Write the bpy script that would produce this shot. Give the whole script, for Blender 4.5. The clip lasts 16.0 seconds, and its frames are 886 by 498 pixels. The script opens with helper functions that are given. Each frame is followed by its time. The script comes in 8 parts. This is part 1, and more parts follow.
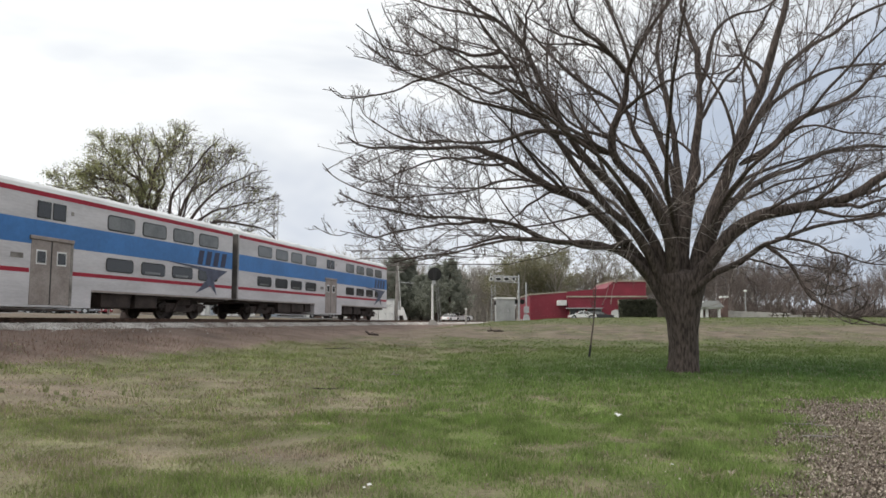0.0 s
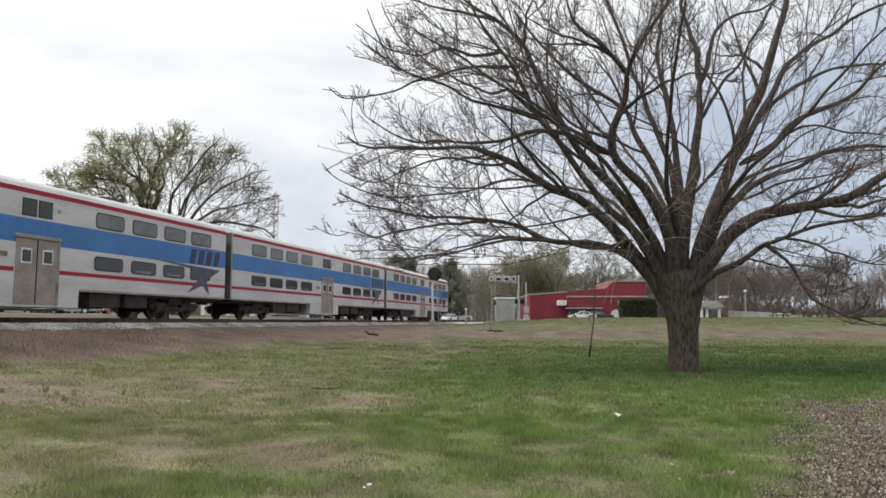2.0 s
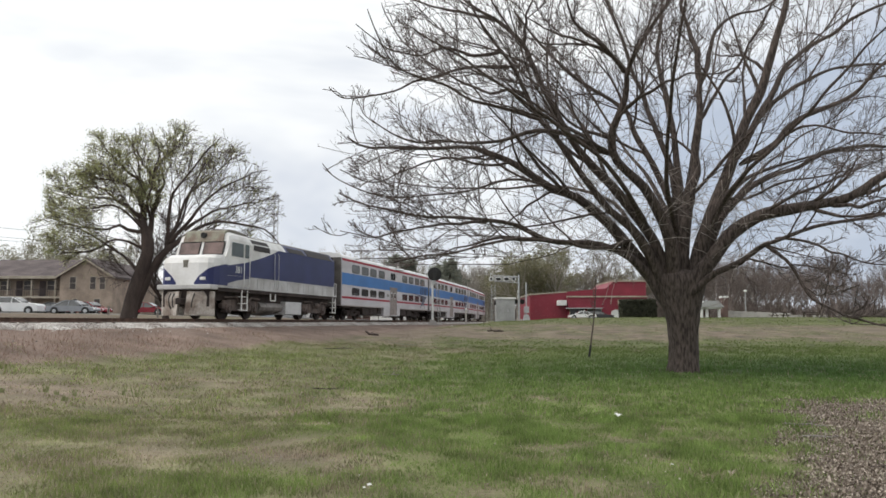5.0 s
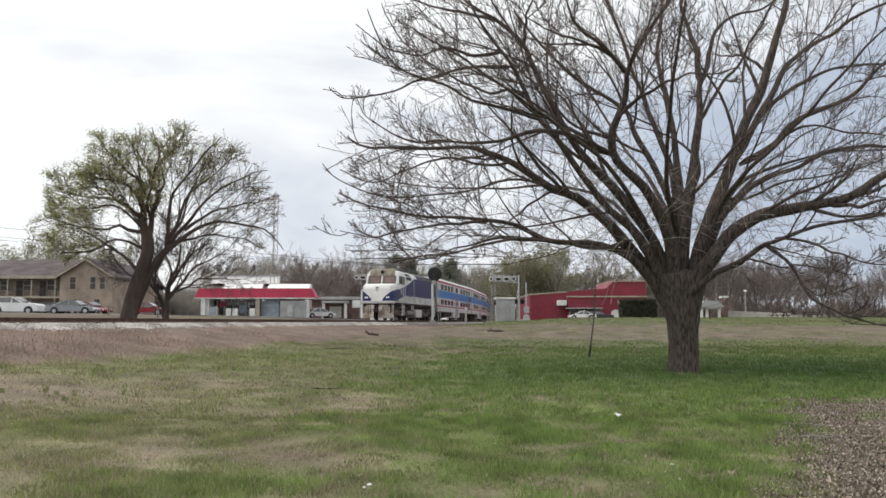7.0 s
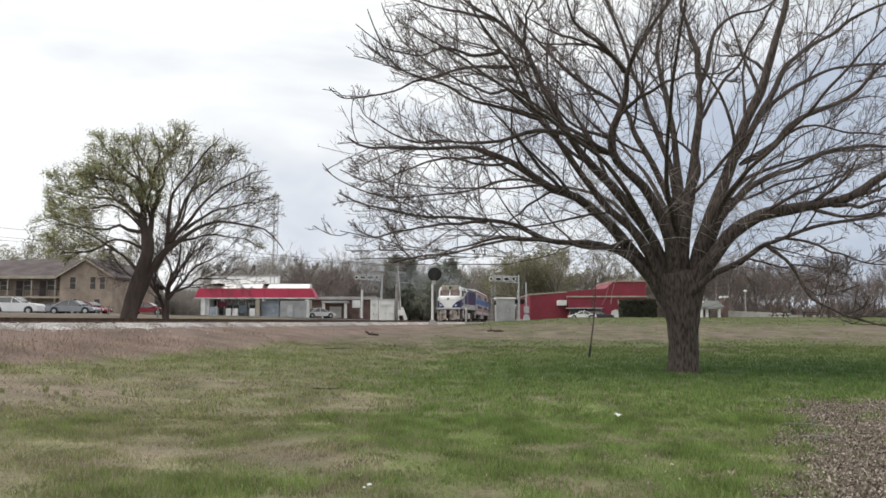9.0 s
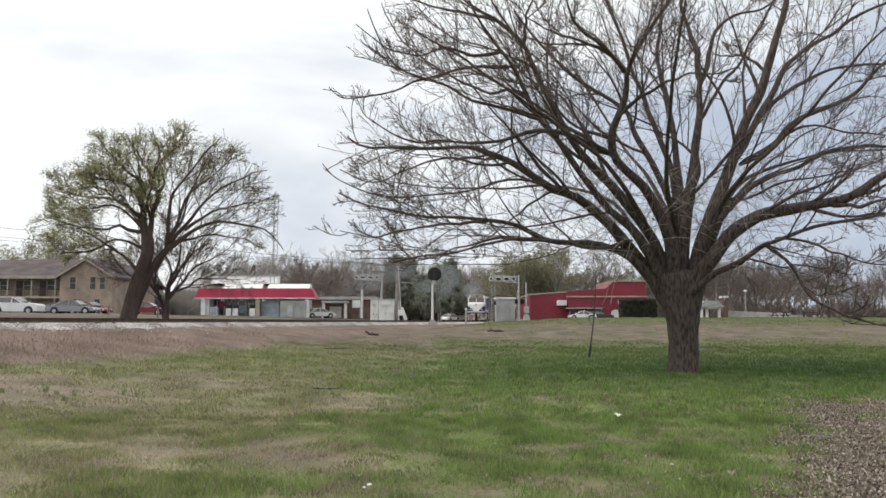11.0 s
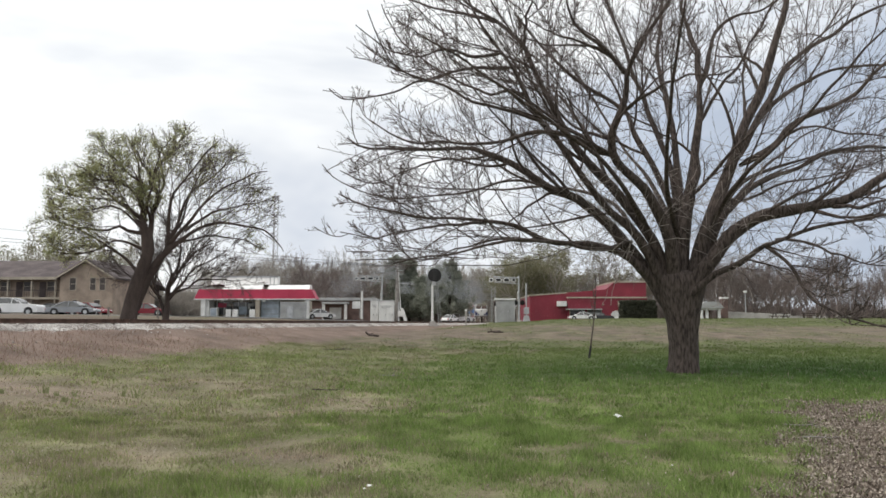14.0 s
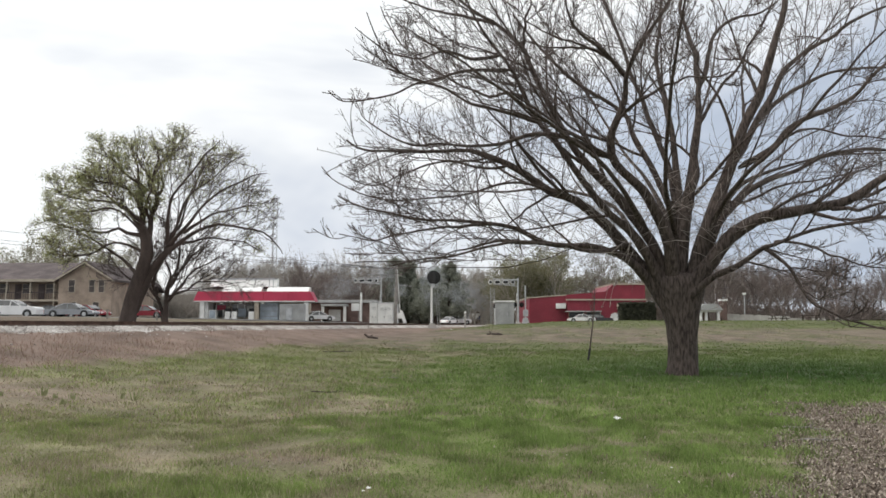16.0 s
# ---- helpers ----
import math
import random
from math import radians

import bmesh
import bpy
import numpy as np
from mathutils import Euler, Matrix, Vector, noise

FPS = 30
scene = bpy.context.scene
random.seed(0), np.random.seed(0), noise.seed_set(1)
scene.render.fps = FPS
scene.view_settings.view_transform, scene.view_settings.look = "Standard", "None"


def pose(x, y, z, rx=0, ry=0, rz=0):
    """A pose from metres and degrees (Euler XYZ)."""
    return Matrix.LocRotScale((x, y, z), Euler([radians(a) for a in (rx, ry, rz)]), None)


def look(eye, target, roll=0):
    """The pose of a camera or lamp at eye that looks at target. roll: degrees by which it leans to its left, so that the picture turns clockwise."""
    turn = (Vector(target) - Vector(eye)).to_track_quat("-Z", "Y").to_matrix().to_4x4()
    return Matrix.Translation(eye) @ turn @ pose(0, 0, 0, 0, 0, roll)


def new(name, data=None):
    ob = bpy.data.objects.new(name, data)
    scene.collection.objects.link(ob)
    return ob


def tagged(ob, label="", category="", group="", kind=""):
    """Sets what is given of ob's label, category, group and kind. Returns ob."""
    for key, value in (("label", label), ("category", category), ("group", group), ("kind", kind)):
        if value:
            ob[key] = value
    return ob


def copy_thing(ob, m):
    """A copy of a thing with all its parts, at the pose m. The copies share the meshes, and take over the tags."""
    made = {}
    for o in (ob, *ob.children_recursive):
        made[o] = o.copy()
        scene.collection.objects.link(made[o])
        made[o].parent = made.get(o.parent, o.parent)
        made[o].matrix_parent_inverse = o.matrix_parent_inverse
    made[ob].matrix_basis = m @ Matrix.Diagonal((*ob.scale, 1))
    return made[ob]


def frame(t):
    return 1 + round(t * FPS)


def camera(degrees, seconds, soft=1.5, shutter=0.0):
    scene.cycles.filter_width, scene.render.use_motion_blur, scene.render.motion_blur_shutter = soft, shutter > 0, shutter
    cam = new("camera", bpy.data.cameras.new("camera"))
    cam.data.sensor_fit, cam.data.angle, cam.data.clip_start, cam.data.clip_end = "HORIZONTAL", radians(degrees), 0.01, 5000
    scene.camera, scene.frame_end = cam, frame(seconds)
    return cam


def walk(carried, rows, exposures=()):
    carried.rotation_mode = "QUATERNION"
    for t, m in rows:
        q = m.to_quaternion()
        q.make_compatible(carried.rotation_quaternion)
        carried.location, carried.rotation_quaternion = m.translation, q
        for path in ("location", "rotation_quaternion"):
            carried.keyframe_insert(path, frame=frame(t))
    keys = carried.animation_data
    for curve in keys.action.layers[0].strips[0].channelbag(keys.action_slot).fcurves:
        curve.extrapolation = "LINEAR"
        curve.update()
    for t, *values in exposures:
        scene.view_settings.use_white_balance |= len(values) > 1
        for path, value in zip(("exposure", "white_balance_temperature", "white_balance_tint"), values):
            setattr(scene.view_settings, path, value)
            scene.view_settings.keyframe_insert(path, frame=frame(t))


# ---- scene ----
# ---- camera: held by hand on the lawn, nearly still, a slow tilt at the end ----
cam = camera(61.37, 16.0, soft=1.6)
EYE = (0.0, 0.0, 1.6)
PITCH = 95.578


def gaze(up, side):
    """The camera's pose, tilted up and turned to its right by so many degrees from its first aim."""
    return pose(*EYE, PITCH + up, 0, -side)


walk(cam, [(0, gaze(0, 0)), (13.4, gaze(0, 0)), (13.7, gaze(0.03, 0)), (14.0, gaze(0.075, 0)), (14.3, gaze(0.16, 0)), (14.5, gaze(0.175, 0)),
           (15.5, gaze(0.18, 0.0)), (15.8, gaze(0.21, 0.04)), (16.0, gaze(0.24, 0.065))])

# ---- overcast daylight ----
world = bpy.data.worlds.new("world")
scene.world = world
world.use_nodes = True
wt = world.node_tree
wt.nodes.clear()


def wnode(kind, **inputs):
    n = wt.nodes.new(kind)
    for k, v in inputs.items():
        n.inputs[k].default_value = v
    return n


sky = wt.nodes.new("ShaderNodeTexSky")
sky.sky_type, sky.sun_disc = "NISHITA", False
sky.sun_elevation, sky.sun_rotation = radians(48), radians(-102)
sky.dust_density, sky.air_density = 3.0, 1.0
dim = wnode("ShaderNodeVectorMath")
dim.operation = "SCALE"
dim.inputs["Scale"].default_value = 0.05
wt.links.new(sky.outputs[0], dim.inputs[0])
tc = wt.nodes.new("ShaderNodeTexCoord")
stretch = wt.nodes.new("ShaderNodeMapping")
stretch.inputs["Scale"].default_value = (1.0, 1.0, 2.4)
stretch.inputs["Location"].default_value = (0.35, 0.1, 0.25)
wt.links.new(tc.outputs["Generated"], stretch.inputs[0])
# big soft cloud masses and finer rags on them
big = wnode("ShaderNodeTexNoise", Scale=1.7, Detail=5.0, Roughness=0.5, Distortion=0.3)
wt.links.new(stretch.outputs[0], big.inputs["Vector"])
# brighter with height, a gradient tuned to the sky in the camera's view
skyward = wt.nodes.new("ShaderNodeVectorMath")
skyward.operation = "DOT_PRODUCT"
skyward.inputs[1].default_value = (-0.04, 0.0, 1.75)
wt.links.new(tc.outputs["Generated"], skyward.inputs[0])
mixin = wnode("ShaderNodeMath")
mixin.operation = "MULTIPLY_ADD"
mixin.inputs[1].default_value = 0.38
wt.links.new(skyward.outputs["Value"], mixin.inputs[0])
calm = wnode("ShaderNodeMath")
calm.operation = "MULTIPLY_ADD"
calm.inputs[1].default_value, calm.inputs[2].default_value = 1.45, -0.225
wt.links.new(big.outputs["Fac"], calm.inputs[0])
wt.links.new(calm.outputs[0], mixin.inputs[2])
ramp = wt.nodes.new("ShaderNodeValToRGB")
ramp.color_ramp.elements[0].position, ramp.color_ramp.elements[0].color = 0.45, (0.57, 0.645, 0.77, 1)
ramp.color_ramp.elements[1].position, ramp.color_ramp.elements[1].color = 0.735, (1.13, 1.15, 1.16, 1)
e = ramp.color_ramp.elements.new(0.565)
e.color = (0.79, 0.84, 0.925, 1)
wt.links.new(mixin.outputs[0], ramp.inputs[0])
cover = wt.nodes.new("ShaderNodeMix")
cover.data_type = "RGBA"
cover.inputs[0].default_value = 0.88
wt.links.new(dim.outputs[0], cover.inputs[6])
wt.links.new(ramp.outputs[0], cover.inputs[7])
bg = wnode("ShaderNodeBackground", Strength=1.0)
wt.links.new(cover.outputs[2], bg.inputs[0])
wo = wt.nodes.new("ShaderNodeOutputWorld")
wt.links.new(bg.outputs[0], wo.inputs[0])

sun = new("sun", bpy.data.lights.new("sun", "SUN"))
sun.data.energy, sun.data.angle, sun.data.color = 2.1, radians(20), (1.0, 0.96, 0.9)
sun.matrix_world = look((-32, -7, 36), (0, 0, 0))
scene.view_settings.exposure = 0.0

# ---- materials ----
def mat(name, color, rough=0.8, metal=0.0, var=0.25, scale=3.0, bump=0.0, bscale=40.0, dark=None, spec=0.4, detail=5.0, coords="Object", stretch3=(1, 1, 1)):
    """A surface with a large stain pattern (dark colour), a fine grain and a relief."""
    m = bpy.data.materials.new(name)
    m.use_nodes = True
    nt = m.node_tree
    b = nt.nodes["Principled BSDF"]
    b.inputs["Roughness"].default_value, b.inputs["Metallic"].default_value = rough, metal
    b.inputs["Specular IOR Level"].default_value = spec
    dark = dark or tuple(c * (1 - 1.6 * var) for c in color)
    t = nt.nodes.new("ShaderNodeTexCoord")
    mp = nt.nodes.new("ShaderNodeMapping")
    mp.inputs["Scale"].default_value = stretch3
    nt.links.new(t.outputs[coords], mp.inputs[0])
    n1, n2 = nt.nodes.new("ShaderNodeTexNoise"), nt.nodes.new("ShaderNodeTexNoise")
    n1.inputs["Scale"].default_value, n1.inputs["Detail"].default_value = scale, detail
    n2.inputs["Scale"].default_value, n2.inputs["Detail"].default_value = scale * 14, 3
    nt.links.new(mp.outputs[0], n1.inputs["Vector"])
    nt.links.new(mp.outputs[0], n2.inputs["Vector"])
    r = nt.nodes.new("ShaderNodeValToRGB")
    r.color_ramp.elements[0].position, r.color_ramp.elements[0].color = 0.36, (*dark, 1)
    r.color_ramp.elements[1].position, r.color_ramp.elements[1].color = 0.62, (*color, 1)
    nt.links.new(n1.outputs["Fac"], r.inputs[0])
    x = nt.nodes.new("ShaderNodeMix")
    x.data_type, x.blend_type = "RGBA", "OVERLAY"
    x.inputs[0].default_value = min(1.0, var * 1.6)
    nt.links.new(r.outputs[0], x.inputs[6])
    nt.links.new(n2.outputs["Fac"], x.inputs[7])
    nt.links.new(x.outputs[2], b.inputs["Base Color"])
    if bump:
        n3, bp = nt.nodes.new("ShaderNodeTexNoise"), nt.nodes.new("ShaderNodeBump")
        n3.inputs["Scale"].default_value, n3.inputs["Detail"].default_value = bscale, 6
        nt.links.new(mp.outputs[0], n3.inputs["Vector"])
        bp.inputs["Strength"].default_value, bp.inputs["Distance"].default_value = bump, 0.03
        nt.links.new(n3.outputs["Fac"], bp.inputs["Height"])
        nt.links.new(bp.outputs[0], b.inputs["Normal"])
    return m


def attr_mat(name, rough=0.9, attr="tone", var=0.35, scale=2.0, bump=0.0, thin=0.0):
    """A surface whose colour comes from the mesh's own growth colour, with grain."""
    m = bpy.data.materials.new(name)
    m.use_nodes = True
    nt = m.node_tree
    b = nt.nodes["Principled BSDF"]
    b.inputs["Roughness"].default_value = rough
    b.inputs["Specular IOR Level"].default_value = 0.15
    a = nt.nodes.new("ShaderNodeAttribute")
    a.attribute_name = attr
    g = nt.nodes.new("ShaderNodeNewGeometry")
    n, n2 = nt.nodes.new("ShaderNodeTexNoise"), nt.nodes.new("ShaderNodeTexNoise")
    n.inputs["Scale"].default_value, n.inputs["Detail"].default_value = scale, 8
    n2.inputs["Scale"].default_value, n2.inputs["Detail"].default_value = scale * 20, 4
    nt.links.new(g.outputs["Position"], n.inputs["Vector"])
    nt.links.new(g.outputs["Position"], n2.inputs["Vector"])
    x, y = nt.nodes.new("ShaderNodeMix"), nt.nodes.new("ShaderNodeMix")
    for q in (x, y):
        q.data_type, q.blend_type = "RGBA", "OVERLAY"
        q.inputs[0].default_value = var
    nt.links.new(a.outputs["Color"], x.inputs[6])
    nt.links.new(n.outputs["Fac"], x.inputs[7])
    nt.links.new(x.outputs[2], y.inputs[6])
    nt.links.new(n2.outputs["Fac"], y.inputs[7])
    nt.links.new(y.outputs[2], b.inputs["Base Color"])
    if thin:
        t, sh = nt.nodes.new("ShaderNodeBsdfTranslucent"), nt.nodes.new("ShaderNodeMixShader")
        sh.inputs[0].default_value = thin
        nt.links.new(y.outputs[2], t.inputs["Color"])
        nt.links.new(b.outputs[0], sh.inputs[1])
        nt.links.new(t.outputs[0], sh.inputs[2])
        nt.links.new(sh.outputs[0], nt.nodes["Material Output"].inputs[0])
    if bump:
        bp = nt.nodes.new("ShaderNodeBump")
        bp.inputs["Strength"].default_value, bp.inputs["Distance"].default_value = bump, 0.05
        nt.links.new(n2.outputs["Fac"], bp.inputs["Height"])
        nt.links.new(bp.outputs[0], b.inputs["Normal"])
    return m


def corrugated(name, color, rough, metal, pitch):
    """Painted or bare metal sheet with level ribs."""
    m = mat(name, color, rough, metal, 0.12, 0.7, stretch3=(0.4, 1, 2))
    nt = m.node_tree
    t, wv, bp = nt.nodes.new("ShaderNodeTexCoord"), nt.nodes.new("ShaderNodeTexWave"), nt.nodes.new("ShaderNodeBump")
    wv.bands_direction = "Z"
    wv.inputs["Scale"].default_value = 0.314 / pitch
    nt.links.new(t.outputs["Object"], wv.inputs["Vector"])
    bp.inputs["Strength"].default_value, bp.inputs["Distance"].default_value = 0.05, 0.02
    nt.links.new(wv.outputs["Fac"], bp.inputs["Height"])
    nt.links.new(bp.outputs[0], nt.nodes["Principled BSDF"].inputs["Normal"])
    return m


def thin_leaf(name, color, dark):
    """A leaf that lets some light through."""
    m = mat(name, color, 0.7, var=0.3, scale=1.2, dark=dark)
    nt = m.node_tree
    b, t, x = nt.nodes["Principled BSDF"], nt.nodes.new("ShaderNodeBsdfTranslucent"), nt.nodes.new("ShaderNodeMixShader")
    x.inputs[0].default_value = 0.45
    nt.links.new(b.inputs["Base Color"].links[0].from_socket, t.inputs["Color"])
    nt.links.new(b.outputs[0], x.inputs[1])
    nt.links.new(t.outputs[0], x.inputs[2])
    nt.links.new(x.outputs[0], nt.nodes["Material Output"].inputs[0])
    return m


M = {
    "bark": mat("bark", (0.112, 0.088, 0.077), 0.95, var=0.45, scale=17.0, bump=1.0, bscale=30, stretch3=(1, 1, 0.22), dark=(0.032, 0.024, 0.021)),
    "bark_grey": mat("bark_grey", (0.088, 0.066, 0.058), 0.95, var=0.3, scale=1.5, bump=0.5, bscale=14, stretch3=(1, 1, 0.3), dark=(0.05, 0.038, 0.033)),
    "twig": mat("twig", (0.125, 0.102, 0.095), 0.9, var=0.3, scale=0.8, dark=(0.085, 0.067, 0.06)),
    "shoot": mat("shoot", (0.36, 0.32, 0.29), 0.9, var=0.3, scale=2, dark=(0.20, 0.17, 0.155)),
    # far wood, both tones: distance haze put into pale, translucent colours
    "wood_hazed": thin_leaf("wood_hazed", (0.50, 0.465, 0.42), (0.38, 0.35, 0.31)),
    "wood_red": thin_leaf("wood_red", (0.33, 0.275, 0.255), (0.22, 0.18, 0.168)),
    "leaf_spring": thin_leaf("leaf_spring", (0.40, 0.41, 0.21), (0.30, 0.31, 0.15)),
    # cedar needles, lightened in colour for the haze before them
    "leaf_hazed": thin_leaf("leaf_hazed", (0.29, 0.305, 0.25), (0.22, 0.235, 0.195)),
    "tuft": thin_leaf("tuft", (0.34, 0.37, 0.18), (0.22, 0.235, 0.12)),
    # olive leaves, also greyed and lightened for distance haze
    "leaf_olive": thin_leaf("leaf_olive", (0.28, 0.27, 0.165), (0.19, 0.185, 0.115)),
    "hedge": mat("hedge", (0.055, 0.058, 0.036), 0.8, var=0.3, scale=2),
    "soil": attr_mat("soil", var=0.45, scale=0.8, bump=0.5),
    "blade": attr_mat("blade", 0.75, var=0.22, scale=1.3, thin=0.4),
    "ballast": mat("ballast", (0.50, 0.475, 0.45), 0.95, var=0.4, scale=0.7, bump=1.0, bscale=16, dark=(0.27, 0.235, 0.21)),
    "stone": mat("stone", (0.60, 0.575, 0.545), 0.95, var=0.4, scale=0.9, dark=(0.27, 0.235, 0.21)),
    "tie": mat("tie", (0.10, 0.08, 0.065), 0.95, var=0.35, scale=4, bump=0.5, bscale=30),
    "rail": mat("rail", (0.14, 0.085, 0.065), 0.75, 0.4, var=0.3, scale=3, bump=0.2),
    "rail_top": mat("rail_top", (0.45, 0.44, 0.43), 0.3, 1.0, var=0.15, scale=3),
    "silver": corrugated("silver", (0.575, 0.553, 0.575), 0.45, 0.1, 0.11),
    "steel_bare": mat("steel_bare", (0.33, 0.285, 0.265), 0.5, 0.3, var=0.25, scale=1.2, dark=(0.25, 0.21, 0.195)),
    "car_white": mat("car_white", (0.78, 0.78, 0.78), 0.5, var=0.12, scale=0.5, stretch3=(1, 1, 3)),
    "car_red": mat("car_red", (0.33, 0.009, 0.032), 0.6, var=0.12, scale=0.8),
    "car_blue": mat("car_blue", (0.045, 0.18, 0.47), 0.42, var=0.12, scale=0.5),
    "navy": mat("navy", (0.022, 0.029, 0.112), 0.4, var=0.15, scale=0.6),
    "logo_grey": mat("logo_grey", (0.085, 0.095, 0.15), 0.5, var=0.25, scale=2),
    "logo": mat("logo", (0.03, 0.038, 0.085), 0.5, var=0.15, scale=2),
    "glass_dark": mat("glass_dark", (0.022, 0.023, 0.025), 0.16, var=0.1, scale=1, spec=0.6),
    "glass_grey": mat("glass_grey", (0.15, 0.152, 0.15), 0.12, var=0.2, scale=1, spec=0.6),
    "glass_green": mat("glass_green", (0.055, 0.068, 0.055), 0.15, var=0.2, scale=1, spec=0.6),
    "glass_brown": mat("glass_brown", (0.075, 0.058, 0.05), 0.3, var=0.3, scale=1.5, spec=0.5),
    # windscreen: a warm reflection painted into the glass colour
    "glass_warm_reflection": mat("glass_warm_reflection", (0.16, 0.105, 0.092), 0.15, var=0.3, scale=1.4, spec=0.6),
    "rubber": mat("rubber", (0.03, 0.03, 0.03), 0.8, var=0.2, scale=3),
    "under": mat("under", (0.050, 0.036, 0.032), 0.85, var=0.35, scale=1.5, bump=0.3, bscale=8),
    "under_grey": mat("under_grey", (0.27, 0.25, 0.235), 0.7, var=0.4, scale=1.8, dark=(0.10, 0.088, 0.08)),
    "wheel_steel": mat("wheel_steel", (0.055, 0.042, 0.037), 0.6, 0.5, var=0.3, scale=5),
    "loco_grey": mat("loco_grey", (0.52, 0.52, 0.52), 0.5, var=0.16, scale=0.8, dark=(0.36, 0.35, 0.34)),
    "loco_white": mat("loco_white", (0.74, 0.74, 0.73), 0.5, var=0.14, scale=0.7, dark=(0.55, 0.54, 0.52)),
    "grime": mat("grime", (0.20, 0.19, 0.16), 0.85, var=0.3, scale=1.2, dark=(0.11, 0.10, 0.08)),
    "rust_grime": mat("rust_grime", (0.26, 0.262, 0.205), 0.8, var=0.4, scale=1.8, dark=(0.17, 0.125, 0.10)),
    "plough_grime": mat("plough_grime", (0.44, 0.40, 0.36), 0.8, var=0.45, scale=1.6, dark=(0.17, 0.13, 0.105)),
    "grille": mat("grille", (0.035, 0.03, 0.03), 0.7, var=0.2, scale=3),
    "truck_grime": mat("truck_grime", (0.125, 0.095, 0.082), 0.8, var=0.45, scale=1.8, dark=(0.055, 0.043, 0.038)),
    "gangway": mat("gangway", (0.15, 0.138, 0.13), 0.85, var=0.2, scale=2),
    "white_paint": mat("white_paint", (0.74, 0.74, 0.72), 0.6, var=0.14, scale=0.8),
    "white_sheet": mat("white_sheet", (0.82, 0.82, 0.80), 0.5, var=0.08, scale=0.6),
    "red_paint": mat("red_paint", (0.50, 0.045, 0.095), 0.5, var=0.12, scale=0.5),
    "red_metal": mat("red_metal", (0.22, 0.024, 0.042), 0.5, var=0.12, scale=0.3),
    "roof_brown": mat("roof_brown", (0.128, 0.105, 0.104), 0.95, var=0.25, scale=0.6, bump=0.3),
    "tan_brick": mat("tan_brick", (0.37, 0.295, 0.235), 0.9, var=0.2, scale=0.8, bump=0.2),
    "tan_trim": mat("tan_trim", (0.42, 0.37, 0.30), 0.8, var=0.15, scale=1),
    "brick_dark": mat("brick_dark", (0.18, 0.12, 0.105), 0.9, var=0.25, scale=0.9, bump=0.2),
    "grey_paint": mat("grey_paint", (0.36, 0.365, 0.36), 0.6, var=0.15, scale=0.9),
    "galvanized": mat("galvanized", (0.50, 0.51, 0.52), 0.45, 0.5, var=0.15, scale=2),
    "timber_pole": mat("timber_pole", (0.27, 0.25, 0.23), 0.9, var=0.2, scale=2),
    "black": mat("black", (0.012, 0.012, 0.012), 0.7, var=0.1, scale=2),
    "asphalt": mat("asphalt", (0.11, 0.108, 0.105), 0.95, var=0.2, scale=0.4, bump=0.2),
    "concrete": mat("concrete", (0.45, 0.43, 0.40), 0.9, var=0.2, scale=0.7),
    "paint_silver": mat("paint_silver", (0.30, 0.31, 0.325), 0.25, 0.4, var=0.08, scale=1),
    "paint_white": mat("paint_white", (0.78, 0.78, 0.78), 0.25, var=0.06, scale=1),
    "paint_red": mat("paint_red", (0.22, 0.02, 0.03), 0.25, var=0.08, scale=1),
    "paint_dark": mat("paint_dark", (0.05, 0.05, 0.055), 0.25, var=0.08, scale=1),
    "lamp_red": mat("lamp_red", (0.40, 0.02, 0.02), 0.2, var=0.1, scale=3),
    "lamp_clear": mat("lamp_clear", (0.75, 0.75, 0.72), 0.15, var=0.1, scale=3),
    "chip": attr_mat("chip", 0.95, var=0.3, scale=3.0),
    "smoke": thin_leaf("smoke", (0.38, 0.40, 0.425), (0.31, 0.325, 0.345)),
    "blue_sign": mat("blue_sign", (0.48, 0.55, 0.62), 0.6, var=0.2, scale=1),
}


